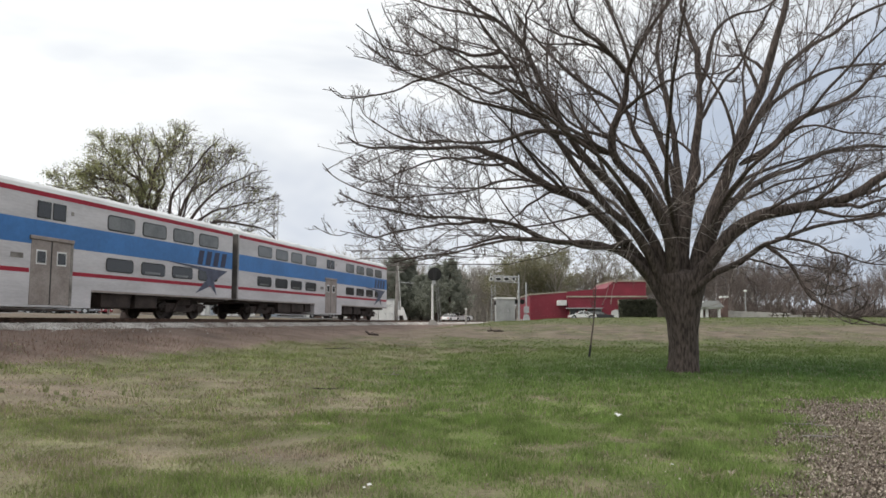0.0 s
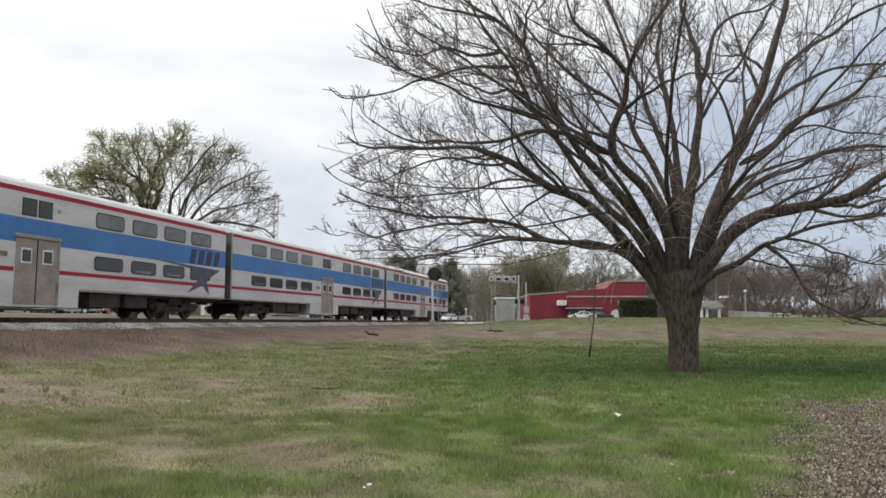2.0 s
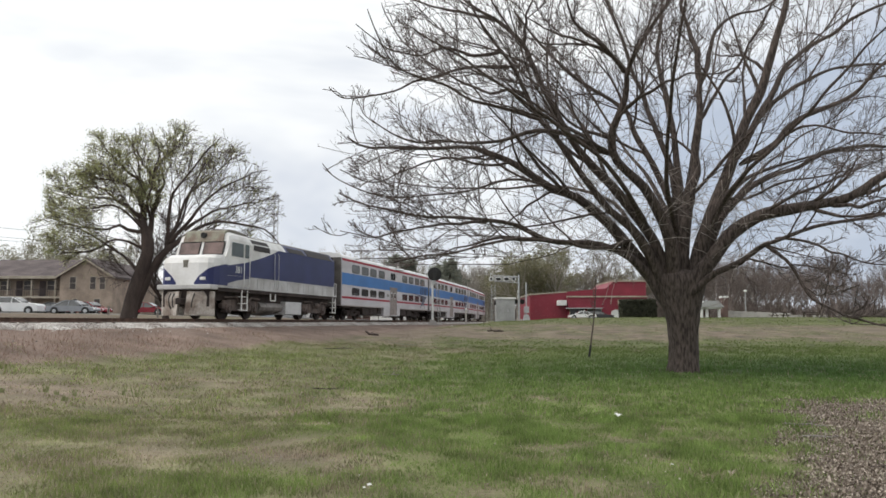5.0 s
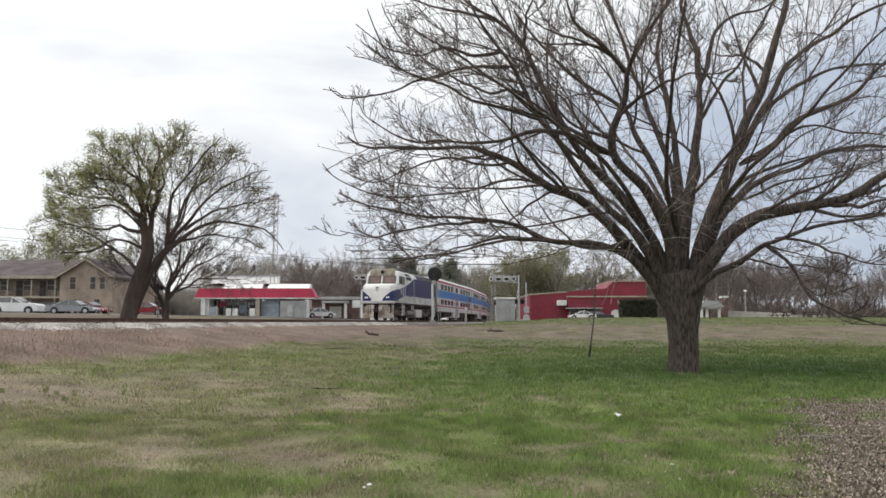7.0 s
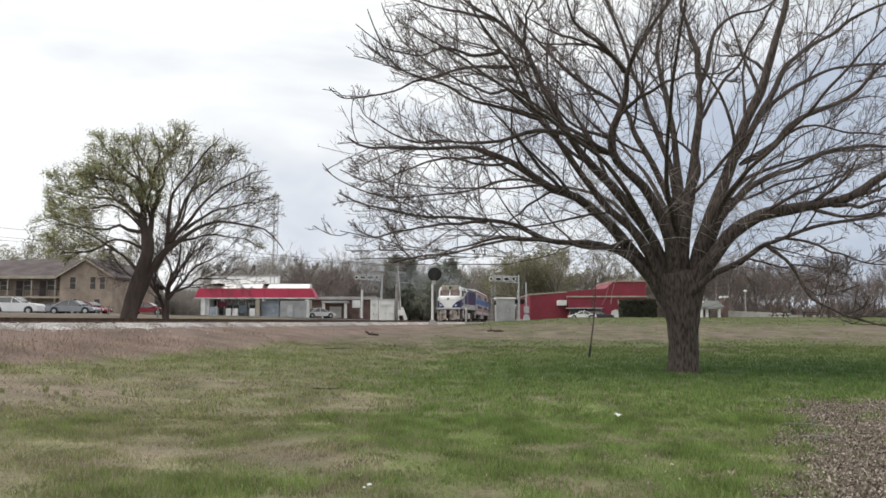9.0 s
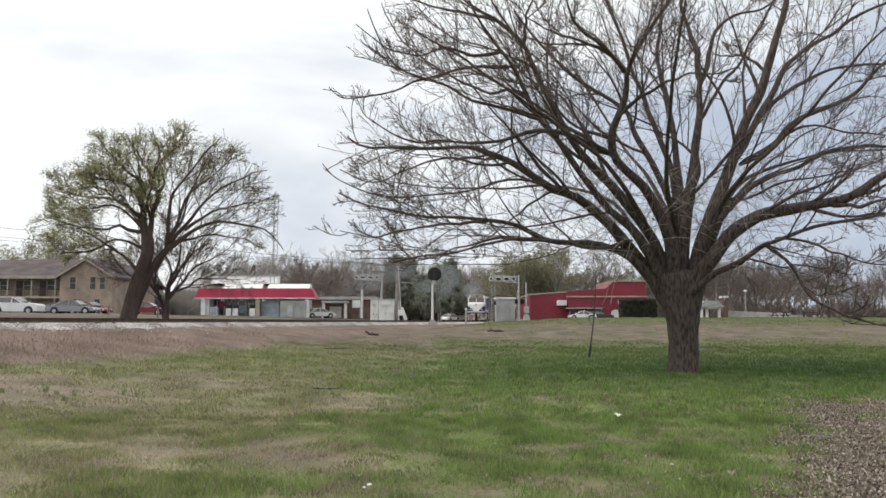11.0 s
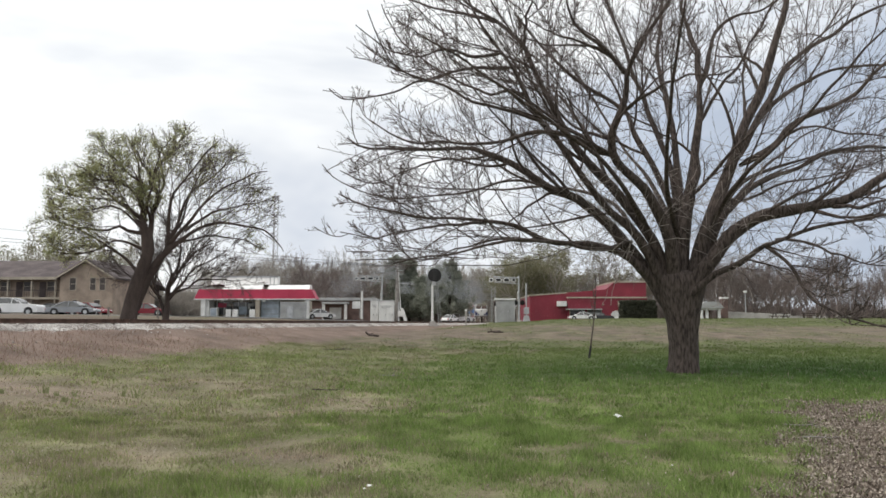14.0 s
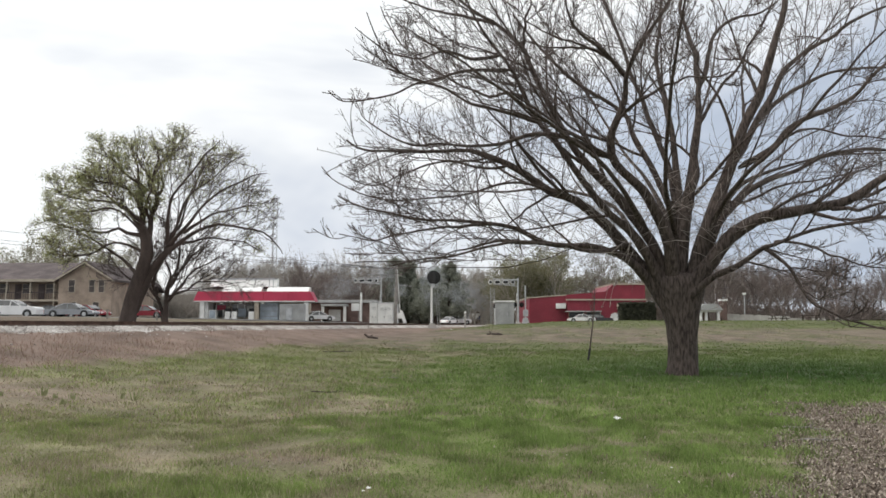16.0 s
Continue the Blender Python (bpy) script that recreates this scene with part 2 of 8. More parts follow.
# ---- mesh helpers ----
class Build:
    """Gathers plain solids into one mesh."""

    def __init__(self):
        self.v, self.f = [], []

    def add(self, verts, faces):
        o = len(self.v)
        self.v += [tuple(p) for p in verts]
        self.f += [tuple(o + i for i in q) for q in faces]
        return self

    def box(self, x0, x1, y0, y1, z0, z1, c=0.0):
        """A box; c: the width of its bevelled edges."""
        if c <= 0:
            vs = [(x, y, z) for z in (z0, z1) for y in (y0, y1) for x in (x0, x1)]
            return self.add(vs, [(0, 2, 3, 1), (4, 5, 7, 6), (0, 1, 5, 4), (2, 6, 7, 3), (0, 4, 6, 2), (1, 3, 7, 5)])
        bm = bmesh.new()
        bmesh.ops.create_cube(bm, size=1)
        for q in bm.verts:
            q.co = ((x0 + x1) / 2 + q.co.x * (x1 - x0), (y0 + y1) / 2 + q.co.y * (y1 - y0), (z0 + z1) / 2 + q.co.z * (z1 - z0))
        bmesh.ops.bevel(bm, geom=bm.edges[:], offset=min(c, (x1 - x0) * 0.45, (y1 - y0) * 0.45, (z1 - z0) * 0.45), segments=2, affect="EDGES", profile=0.5)
        return self.take(bm)

    def take(self, bm):
        bm.verts.index_update()
        self.add([q.co[:] for q in bm.verts], [[q.index for q in f.verts] for f in bm.faces])
        bm.free()
        return self

    def prism(self, outline, axis, a, b):
        """An outline of (u, w) pairs pushed along an axis from a to b: 'x' (u=y, w=z), 'y' (u=x, w=z), 'z' (u=x, w=y)."""
        place = {"x": lambda u, w, d: (d, u, w), "y": lambda u, w, d: (u, d, w), "z": lambda u, w, d: (u, w, d)}[axis]
        n = len(outline)
        vs = [place(u, w, a) for u, w in outline] + [place(u, w, b) for u, w in outline]
        fs = [tuple(range(n))[::-1], tuple(range(n, 2 * n))] + [(i, (i + 1) % n, n + (i + 1) % n, n + i) for i in range(n)]
        bm = bmesh.new()
        pts = [bm.verts.new(p) for p in vs]
        for q in fs:
            bm.faces.new([pts[i] for i in q])
        bmesh.ops.recalc_face_normals(bm, faces=bm.faces[:])
        return self.take(bm)

    def rod(self, p, q, r0, r1=None, sides=8):
        """A round, tapered bar from p to q."""
        r1 = r0 if r1 is None else r1
        p, q = Vector(p), Vector(q)
        turn = (q - p).to_track_quat("Z", "Y").to_matrix()
        vs = []
        for c, r in ((p, r0), (q, r1)):
            vs += [c + turn @ Vector((r * math.cos(k * 2 * math.pi / sides), r * math.sin(k * 2 * math.pi / sides), 0)) for k in range(sides)]
        fs = [(k, (k + 1) % sides, sides + (k + 1) % sides, sides + k) for k in range(sides)] + [tuple(range(sides))[::-1], tuple(range(sides, 2 * sides))]
        return self.add(vs, fs)

    def path(self, pts, r, sides=6):
        for a, b in zip(pts, pts[1:]):
            self.rod(a, b, r, r, sides)
        return self


def mesh_ob(name, verts, faces, material, smooth=False):
    me = bpy.data.meshes.new(name)
    me.from_pydata(verts, [], faces)
    if smooth:
        me.polygons.foreach_set("use_smooth", [True] * len(me.polygons))
    me.materials.append(material)
    me.update()
    return new(name, me)


def part(name, b, material, parent=None, label="", smooth=False):
    """Links a Build as ONE mesh object under a thing or under a part."""
    ob = mesh_ob(name, b.v, b.f, M[material] if isinstance(material, str) else material, smooth)
    ob.parent = parent
    return tagged(ob, label)


def thing(name, label, category, group="", kind="", at=None):
    ob = new(name)
    ob.empty_display_size = 0.3
    if at is not None:
        ob.matrix_world = at
    return tagged(ob, label, category, group, kind)


def arrays_ob(name, verts, faces, material, tone=None):
    """A mesh from numpy arrays of points (n, 3) and of triangles or quads (m, k)."""
    me = bpy.data.meshes.new(name)
    k = faces.shape[1]
    me.vertices.add(len(verts))
    me.vertices.foreach_set("co", np.ascontiguousarray(verts, dtype=np.float32).ravel())
    me.loops.add(faces.size)
    me.loops.foreach_set("vertex_index", np.ascontiguousarray(faces, dtype=np.int32).ravel())
    me.polygons.add(len(faces))
    me.polygons.foreach_set("loop_start", np.arange(0, faces.size, k, dtype=np.int32))
    me.polygons.foreach_set("use_smooth", np.ones(len(faces), dtype=bool))
    if tone is not None:
        a = me.attributes.new("tone", "FLOAT_COLOR", "POINT")
        a.data.foreach_set("color", np.column_stack([tone, np.ones(len(tone))]).astype(np.float32).ravel())
    me.materials.append(M[material])
    me.update(calc_edges=True)
    return new(name, me)


# ---- the line of the railway ----
RAIL = 1.76
_S = np.arange(-140.0, 460.0, 0.5)
_K = np.interp(_S, (-40, 20, 80, 140, 220), (0.00057, -0.00099, -0.00224, -0.00114, -0.00141)) * (_S > -60)
_A = np.cumsum(_K) * 0.5
_i0 = int(np.argmin(abs(_S)))
_A += 0.24448 - _A[_i0]
_TX, _TY = np.cumsum(np.sin(_A)) * 0.5, np.cumsum(np.cos(_A)) * 0.5
_TX += -11.0 - _TX[_i0]
_TY += 45.08 - _TY[_i0]


def on_track(s, off=0.0):
    """Place and heading at s metres along the line, off metres to its right."""
    x, y, a = np.interp(s, _S, _TX), np.interp(s, _S, _TY), np.interp(s, _S, _A)
    return x + off * np.cos(a), y - off * np.sin(a), a


def train_at(t):
    """How far the train has gone, in metres along the line, at t seconds."""
    return -57.51 + 12.165 * t + 0.2258 * t * t


def off_track(x, y):
    """Distance to the right of the line (negative: to the left)."""
    x, y = np.atleast_1d(x).ravel(), np.atleast_1d(y).ravel()
    tx, ty, ta = _TX[::6], _TY[::6], _A[::6]
    out = np.empty(len(x))
    for i in range(0, len(x), 20000):
        j = slice(i, i + 20000)
        k = np.argmin((x[j, None] - tx) ** 2 + (y[j, None] - ty) ** 2, axis=1)
        out[j] = (x[j] - tx[k]) * np.cos(ta[k]) - (y[j] - ty[k]) * np.sin(ta[k])
    return out


def wavy(x, y, f, seed=0):
    """Smooth irregular values about -1 to 1 over the ground."""
    g = np.random.RandomState(seed)
    v = np.zeros_like(x)
    for k in range(6):
        a, p, m = g.uniform(0, 6.28), g.uniform(0, 6.28), f * g.uniform(0.6, 1.8)
        v = v + np.sin((x * math.cos(a) + y * math.sin(a)) * m + p + 1.3 * np.sin((x * math.sin(a) - y * math.cos(a)) * m * 0.7 + p * 2))
    return v / 3.2


def ground_z(x, y):
    x, y = np.atleast_1d(np.asarray(x, float)), np.atleast_1d(np.asarray(y, float))
    d = off_track(x, y)
    u = np.clip((y - 24) / 54, 0, 1)
    field = (1.89 + 0.15 * np.clip((x - 9) / 10, 0, 1)) * u * u * (3 - 2 * u)
    right = np.interp(d, (1.95, 2.25, 4.2, 7.0, 13.0), (1.1, 1.37, 1.0, 0.45, 0.0)) + field * np.interp(d, (2.4, 4.0, 9.0, 14.0), (0.0, 0.12, 0.7, 1.0))
    left = np.interp(-d, (2.4, 2.9, 6.0, 26.0, 200.0), (0.9, 1.25, 1.6, 2.35, 2.6))
    z = np.where(d > 0, right, left)
    amp = np.clip((abs(d) - 2.5) / 4, 0, 1)
    return z + amp * (0.035 * wavy(x, y, 0.6, 3) + 0.012 * wavy(x, y, 2.6, 4))


def gz(x, y):
    return float(ground_z(x, y)[0])


# what grows where: 0 straw and bare soil, 1 lush grass
def lushness(x, y, d):
    v = 0.70 + 0.042 * (np.clip(x, -12, 5) + 0.08 * np.minimum(y, 30)) + 0.20 * wavy(x, y, 0.32, 11) + 0.24 * wavy(x, y, 1.1, 12) + 0.22 * wavy(x, y, 3.1, 13) + 0.20 * wavy(x, y, 7.0, 14)
    dry = np.clip((y - 38.5 + 2.5 * wavy(x, y, 0.3, 15)) / 6, 0, 1) * np.clip((61 + 2 * wavy(x, y, 0.25, 16) - y) / 6, 0, 1)
    v = v - 0.8 * dry - 0.15 * (y > 62)
    v = v + 0.28 * np.clip((x + 1.0) / 1.5, 0, 1) * (y < 34)
    poor = np.clip((0.4 - x) / 4.5, 0, 1) * (y < 34)
    v = v * (1 - poor) + (0.46 + (v - 0.5) * 0.55) * poor
    # bare and lush spots: middle, half widths, strength
    for cx, cy, rx, ry, a in ((-9.4, 19.6, 3.0, 2.6, 0.30), (-6.8, 30.0, 4.0, 6.0, 0.35), (-5.8, 12.4, 1.1, 2.0, 0.32), (-4.0, 17.0, 1.7, 2.0, 0.28), (-2.3, 7.9, 0.7, 0.7, 0.4), (-0.6, 10.5, 1.6, 3.0, 0.2), (8.5, 27.0, 6.0, 6.0, 0.4), (-2.2, 11.5, 0.9, 1.0, 0.15),
                              (-8.3, 15.3, 3.0, 1.5, -0.34), (-6.2, 18.4, 1.8, 1.5, -0.3), (-4.4, 9.0, 1.9, 1.0, -0.36), (-1.9, 9.6, 0.8, 0.7, -0.25), (1.9, 7.2, 0.8, 0.8, -0.2), (-6.2, 13.6, 0.9, 0.8, -0.15)):
        v = v + a * np.exp(-((x - cx) / rx) ** 2 - ((y - cy) / ry) ** 2)
    v = v - 1.3 * np.clip((6.5 + 0.35 * wavy(x, y, 1.3, 17) + 0.25 * wavy(x, y, 4.0, 18) - abs(d)) / 0.9, 0, 1)
    return np.clip(v, 0, 1)


def lush_shade(x, y):
    """Lush grass with the big tree's shade painted into its colour (1) or not (0)."""
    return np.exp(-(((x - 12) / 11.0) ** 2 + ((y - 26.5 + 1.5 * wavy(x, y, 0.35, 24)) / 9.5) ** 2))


def litter(x, y):
    """Where dead leaves and wood chips cover the soil (1) or not (0)."""
    edge = x - 0.426 * y + 0.30 * wavy(x, y, 1.6, 21) + 0.2 * wavy(x, y, 5.0, 22)
    far = (16.6 + 0.5 * wavy(x, y, 1.2, 23)) - y
    return np.clip(edge / 0.9, 0, 1) * np.clip(far / 2.2, 0, 1) * np.clip((y - 3.5) / 1.0, 0, 1)


# ---- the ground: one sheet to the horizon ----
def build_ground():
    xs = np.concatenate([-np.geomspace(3000, 170, 10), np.arange(-150, -42, 4.0), np.arange(-42, 28, 0.4), np.arange(28, 150, 4.0), np.geomspace(160, 3000, 10)])
    ys = np.concatenate([-np.geomspace(2000, 80, 6), np.arange(-70, 3, 4.0), np.arange(3, 32, 0.3), np.arange(32, 120, 0.9), np.arange(122, 360, 7.0), np.geomspace(380, 4000, 12)])
    gx, gy = np.meshgrid(xs, ys)
    x, y = gx.ravel(), gy.ravel()
    z, d = ground_z(x, y), off_track(x, y)
    nx, ny = len(xs), len(ys)
    i = (np.arange(ny - 1)[:, None] * nx + np.arange(nx - 1)).ravel()
    faces = np.column_stack([i, i + 1, i + nx + 1, i + nx])
    lush, dead = lushness(x, y, d), litter(x, y)
    straw, green, chips = np.array((0.255, 0.205, 0.158)), np.array((0.165, 0.185, 0.077)), np.array((0.205, 0.165, 0.128))
    tone = straw + (green - straw) * lush[:, None]
    tone = tone * (1 + 0.16 * wavy(x, y, 5.5, 19))[:, None]
    tone = tone * (1 - 0.3 * np.clip((y - 32) / 6, 0, 1)[:, None])
    # the big tree's shade, painted into the soil colour
    tone = tone * (1 - 0.55 * (lush_shade(x, y) * lush)[:, None] * np.array((1.0, 0.72, 0.8)))
    bank = np.clip((6.7 + 0.35 * wavy(x, y, 1.3, 17) - abs(d)) / 0.9, 0, 1)[:, None]
    tone = tone * (1 - bank) + np.array((0.215, 0.160, 0.132)) * bank
    tone = tone * (1 - dead[:, None]) + chips * dead[:, None]
    road = ((d < -24) & (y < 300))[:, None]
    tone = np.where(road, np.array((0.20, 0.19, 0.175)), tone)
    tone = tone * (0.85 + 0.15 * wavy(x, y, 2.0, 9))[:, None]
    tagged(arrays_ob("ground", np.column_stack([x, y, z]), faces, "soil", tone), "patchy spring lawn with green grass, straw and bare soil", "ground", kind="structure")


# ---- railway: ballast bed, ties, rails ----
def build_track():
    track = thing("railway_track", "single railway track with rusty rails on pale crushed stone", "railway track", kind="structure")
    s = np.arange(-130, 420, 2.0)
    prof = ((-2.9, 1.05), (-1.75, 1.53), (1.75, 1.53), (2.45, 1.28), (3.1, 0.98))
    vs, fs = [], []
    for k, u in enumerate(s):
        for o, z in prof:
            wob = 0.12 * math.sin(u * 1.7 + o * 3) + 0.08 * math.sin(u * 0.6 + o)
            x, y, a = on_track(u, o + (wob if abs(o) > 2 else 0))
            vs.append((x, y, z))
        if k:
            for j in range(len(prof) - 1):
                q = (k - 1) * len(prof) + j
                fs.append((q, q + 1, q + 1 + len(prof), q + len(prof)))
    ob = mesh_ob("ballast_bed", vs, fs, M["ballast"])
    ob.parent = track
    for side in (-0.755, 0.755):
        b, top = Build(), Build()
        web = ((-0.07, -0.17), (0.07, -0.17), (0.07, -0.155), (0.015, -0.13), (0.015, -0.045), (0.036, -0.03), (0.036, -0.006), (-0.036, -0.006), (-0.036, -0.03), (-0.015, -0.045), (-0.015, -0.13), (-0.07, -0.155))
        n, rows = len(web), []
        ss = np.concatenate([np.arange(-130, 100, 3.0), np.arange(100, 420, 5.0)])
        vs, fs, vt, ft = [], [], [], []
        for k, u in enumerate(ss):
            for o, z in web:
                x, y, a = on_track(u, side + o)
                vs.append((x, y, RAIL + z))
            for o, z in ((-0.034, -0.003), (0.034, -0.003)):
                x, y, a = on_track(u, side + o)
                vt.append((x, y, RAIL + z))
            if k:
                for j in range(n):
                    fs.append(((k - 1) * n + j, (k - 1) * n + (j + 1) % n, k * n + (j + 1) % n, k * n + j))
                ft.append((2 * k - 2, 2 * k - 1, 2 * k + 1, 2 * k))
        ob = mesh_ob("rail", vs, fs, M["rail"])
        ob.parent = track
        h = mesh_ob("rail_head", vt, ft, M["rail_top"])
        h.parent = ob
        tagged(h, "bright worn running surface")
    rng = random.Random(5)
    b = Build().box(-0.11, 0.11, -1.3, 1.3, -0.17, 0.0, 0.012)
    tie = part("tie", b, "tie", track)
    first = True
    for k in range(230):
        u = -46 + k * 0.58
        x, y, a = on_track(u, rng.uniform(-0.04, 0.04))
        m = pose(x, y, RAIL - 0.172, rng.uniform(-0.6, 0.6), rng.uniform(-0.5, 0.5), 90 - math.degrees(a) + rng.uniform(-1, 1))
        if first:
            tie.matrix_basis, first = m, False
        else:
            t = tie.copy()
            scene.collection.objects.link(t)
            t.matrix_basis = m
    # loose stones on the shoulder
    g = np.random.RandomState(8)
    n = 26000
    u = -45 + 175 * g.rand(n) ** 1.5
    o = g.uniform(0.85, 2.35, n)
    o = np.where(g.rand(n) < 0.05, o + g.exponential(0.6, n), o)
    x, y, a = on_track(u, o)
    z = np.interp(o, (0, 1.75, 2.25, 4.2, 5.5), (1.53, 1.53, 1.36, 1.0, 0.78)) + 0.01
    base = np.array([(0.55, 0.3, -0.3), (-0.5, 0.5, -0.3), (0, -0.6, -0.3), (0.1, 0.1, 0.55), (0.5, -0.4, 0.2), (-0.5, -0.1, 0.3)])
    tri = np.array([(0, 1, 3), (1, 5, 3), (5, 2, 4), (5, 4, 3), (4, 0, 3), (2, 0, 4), (1, 2, 5), (0, 2, 1)])
    size = g.uniform(0.035, 0.085, n)
    ang = g.uniform(0, 6.28, n)
    ca, sa = np.cos(ang)[:, None], np.sin(ang)[:, None]
    bx, by, bz = base[:, 0] * ca - base[:, 1] * sa, base[:, 0] * sa + base[:, 1] * ca, np.repeat(base[None, :, 2], n, 0) * g.uniform(0.5, 1.1, (n, 1))
    v = np.stack([x[:, None] + bx * size[:, None], y[:, None] + by * size[:, None], z[:, None] + bz * size[:, None]], 2).reshape(-1, 3)
    f = (tri[None] + (np.arange(n) * 6)[:, None, None]).reshape(-1, 3)
    tagged(arrays_ob("ballast_stones", v, f, "stone"), "loose pale grey crushed stones on the track shoulder", "gravel", kind="stuff")


# ---- grass, straw and weeds ----
def blades(name, n, y0, y1, power, tall, wide, seed, label, margin=1.12, span=0.0):
    g = np.random.RandomState(seed)
    y = y0 + (y1 - y0) * g.rand(n) ** power
    x = (g.rand(n) * 2 - 1) * y * 0.594 * margin
    if span:
        x = g.uniform(-span, span, n)
    d = off_track(x, y)
    lush, dead = lushness(x, y, d), litter(x, y)
    keep = (g.rand(n) < 0.62 + 0.4 * lush) & (g.rand(n) > dead * 0.90) & (d > 4.2)
    x, y, lush, d = x[keep], y[keep], lush[keep], d[keep]
    n = len(x)
    z = ground_z(x, y) - 0.01
    clump = 0.75 + 0.45 * wavy(x, y, 4.0, 31)
    h = tall * (0.45 + 0.75 * lush) * g.uniform(0.45, 1.35, n) * np.clip(clump, 0.35, 1.5)
    w = wide * g.uniform(0.6, 1.4, n)
    a, lean, la = g.uniform(0, 6.28, n), g.uniform(0.1, 0.9, n) * h, g.uniform(0, 6.28, n)
    px, py = np.cos(a) * w / 2, np.sin(a) * w / 2
    lx, ly = np.cos(la) * lean, np.sin(la) * lean
    p0 = np.stack([x - px, y - py, z], 1)
    p1 = np.stack([x + px, y + py, z], 1)
    p2 = np.stack([x + px * 0.7 + lx * 0.35, y + py * 0.7 + ly * 0.35, z + h * 0.62], 1)
    p3 = np.stack([x - px * 0.7 + lx * 0.35, y - py * 0.7 + ly * 0.35, z + h * 0.62], 1)
    p4 = np.stack([x + lx, y + ly, z + h], 1)
    v = np.stack([p0, p1, p2, p3, p4], 1).reshape(-1, 3)
    o = (np.arange(n) * 5)[:, None, None]
    tri = (np.array([(0, 1, 2), (0, 2, 3), (3, 2, 4)])[None] + o).reshape(-1, 3)
    green, pale, straw = np.array((0.148, 0.232, 0.060)), np.array((0.26, 0.335, 0.115)), np.array((0.355, 0.288, 0.225))
    mixv = g.rand(n)[:, None]
    poor = np.clip((0.2 - x) / 4, 0, 1) * (y < 40)
    is_green = (g.rand(n) < np.clip(lush * 1.25 - 0.1, 0.06, 0.97) * (1 - poor) + (0.2 + 0.58 * lush) * poor)[:, None]
    tone = np.where(is_green, green + (pale - green) * mixv ** 2, straw * (0.65 + 0.5 * mixv))
    # thin, sun-bleached grass in the poor half
    olive = np.clip((-0.3 - x) / 4, 0, 1)[:, None] * (y < 40)[:, None]
    tone = np.where(is_green, tone * (1 - olive) + (tone * 0.62 + np.array((0.105, 0.1, 0.042))) * olive, tone)
    # the same tree shade, painted into the blade colours
    deep = lush_shade(x, y)[:, None]
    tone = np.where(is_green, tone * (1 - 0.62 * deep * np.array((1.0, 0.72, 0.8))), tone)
    tone = tone * (1 - 0.3 * np.clip((y - 32) / 6, 0, 1)[:, None])
    tone = tone * g.uniform(0.75, 1.2, (n, 1)) * (1 + 0.30 * wavy(x, y, 6.0, 33) + 0.16 * wavy(x, y, 15.0, 34))[:, None]
    # blade colour drawn towards the turf's with distance, to even out specks in the camera's view
    turf = np.array((0.30, 0.245, 0.172)) + (np.array((0.185, 0.225, 0.082)) - np.array((0.30, 0.245, 0.172))) * lush[:, None]
    f = 0.25 + 0.40 * np.clip((y - 24) / 8, 0, 1)[:, None]
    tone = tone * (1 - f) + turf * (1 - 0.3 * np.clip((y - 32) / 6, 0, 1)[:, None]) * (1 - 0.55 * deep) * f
    tone = np.repeat(tone, 5, 0)
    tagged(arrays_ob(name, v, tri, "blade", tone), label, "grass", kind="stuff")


def build_grass():
    blades("grass", 170000, 5.0, 13.0, 0.75, 0.085, 0.008, 41, "short green and straw-coloured lawn grass")
    blades("grass", 190000, 12.0, 38.0, 0.95, 0.10, 0.018, 42, "short green and straw-coloured lawn grass")
    blades("grass", 90000, 34.0, 90.0, 1.1, 0.06, 0.06, 43, "short green and straw-coloured lawn grass")
    blades("grass", 16000, -10.0, 5.0, 1.0, 0.085, 0.012, 44, "short green and straw-coloured lawn grass", span=14.0)
    # dark tufts in the poor part of the lawn
    g = np.random.RandomState(77)
    spots = ((-8.6, 14.3, 0.13), (-8.4, 14.4, 0.14), (-7.85, 14.9, 0.26), (-7.5, 14.7, 0.14), (-7.2, 14.8, 0.18), (-7.0, 14.0, 0.16), (-6.6, 15.6, 0.22), (-6.25, 15.5, 0.30), (-5.0, 9.0, 0.13), (-3.4, 12.8, 0.16),
             (-8.9, 13.6, 0.12), (-6.0, 12.2, 0.10), (-5.6, 17.0, 0.12), (5.4, 17.5, 0.16), (3.4, 15.8, 0.12), (5.0, 12.8, 0.2), (3.9, 18.5, 0.1), (1.0, 27.5, 0.2), (1.6, 28.5, 0.16), (-1.2, 19.0, 0.16))
    for k, (x, y, tall) in enumerate(spots):
        b = Build()
        for j in range(17):
            r, a = abs(g.normal(0, 0.2)) * tall, g.uniform(0, 6.28)
            bx, by = r * math.cos(a), r * math.sin(a)
            h = tall * g.uniform(0.5, 1.1)
            lx, ly = bx * 1.5 + g.normal(0, 0.16) * h, by * 1.5 + g.normal(0, 0.16) * h
            w = 0.008
            b.add([(bx - w, by, 0), (bx + w, by, 0), ((bx + lx) / 2 + w * 0.8, (by + ly) / 2, h * 0.6), ((bx + lx) / 2 - w * 0.8, (by + ly) / 2, h * 0.6), (lx, ly, h)], [(0, 1, 2, 3), (3, 2, 4)])
        ob = part("grass_tuft", b, "tuft")
        ob.location = (x, y, gz(x, y) - 0.02)
        tagged(ob, "dark green tuft of wild grass in the lawn", "grass tuft", "grass tufts in the lawn", kind="stuff")


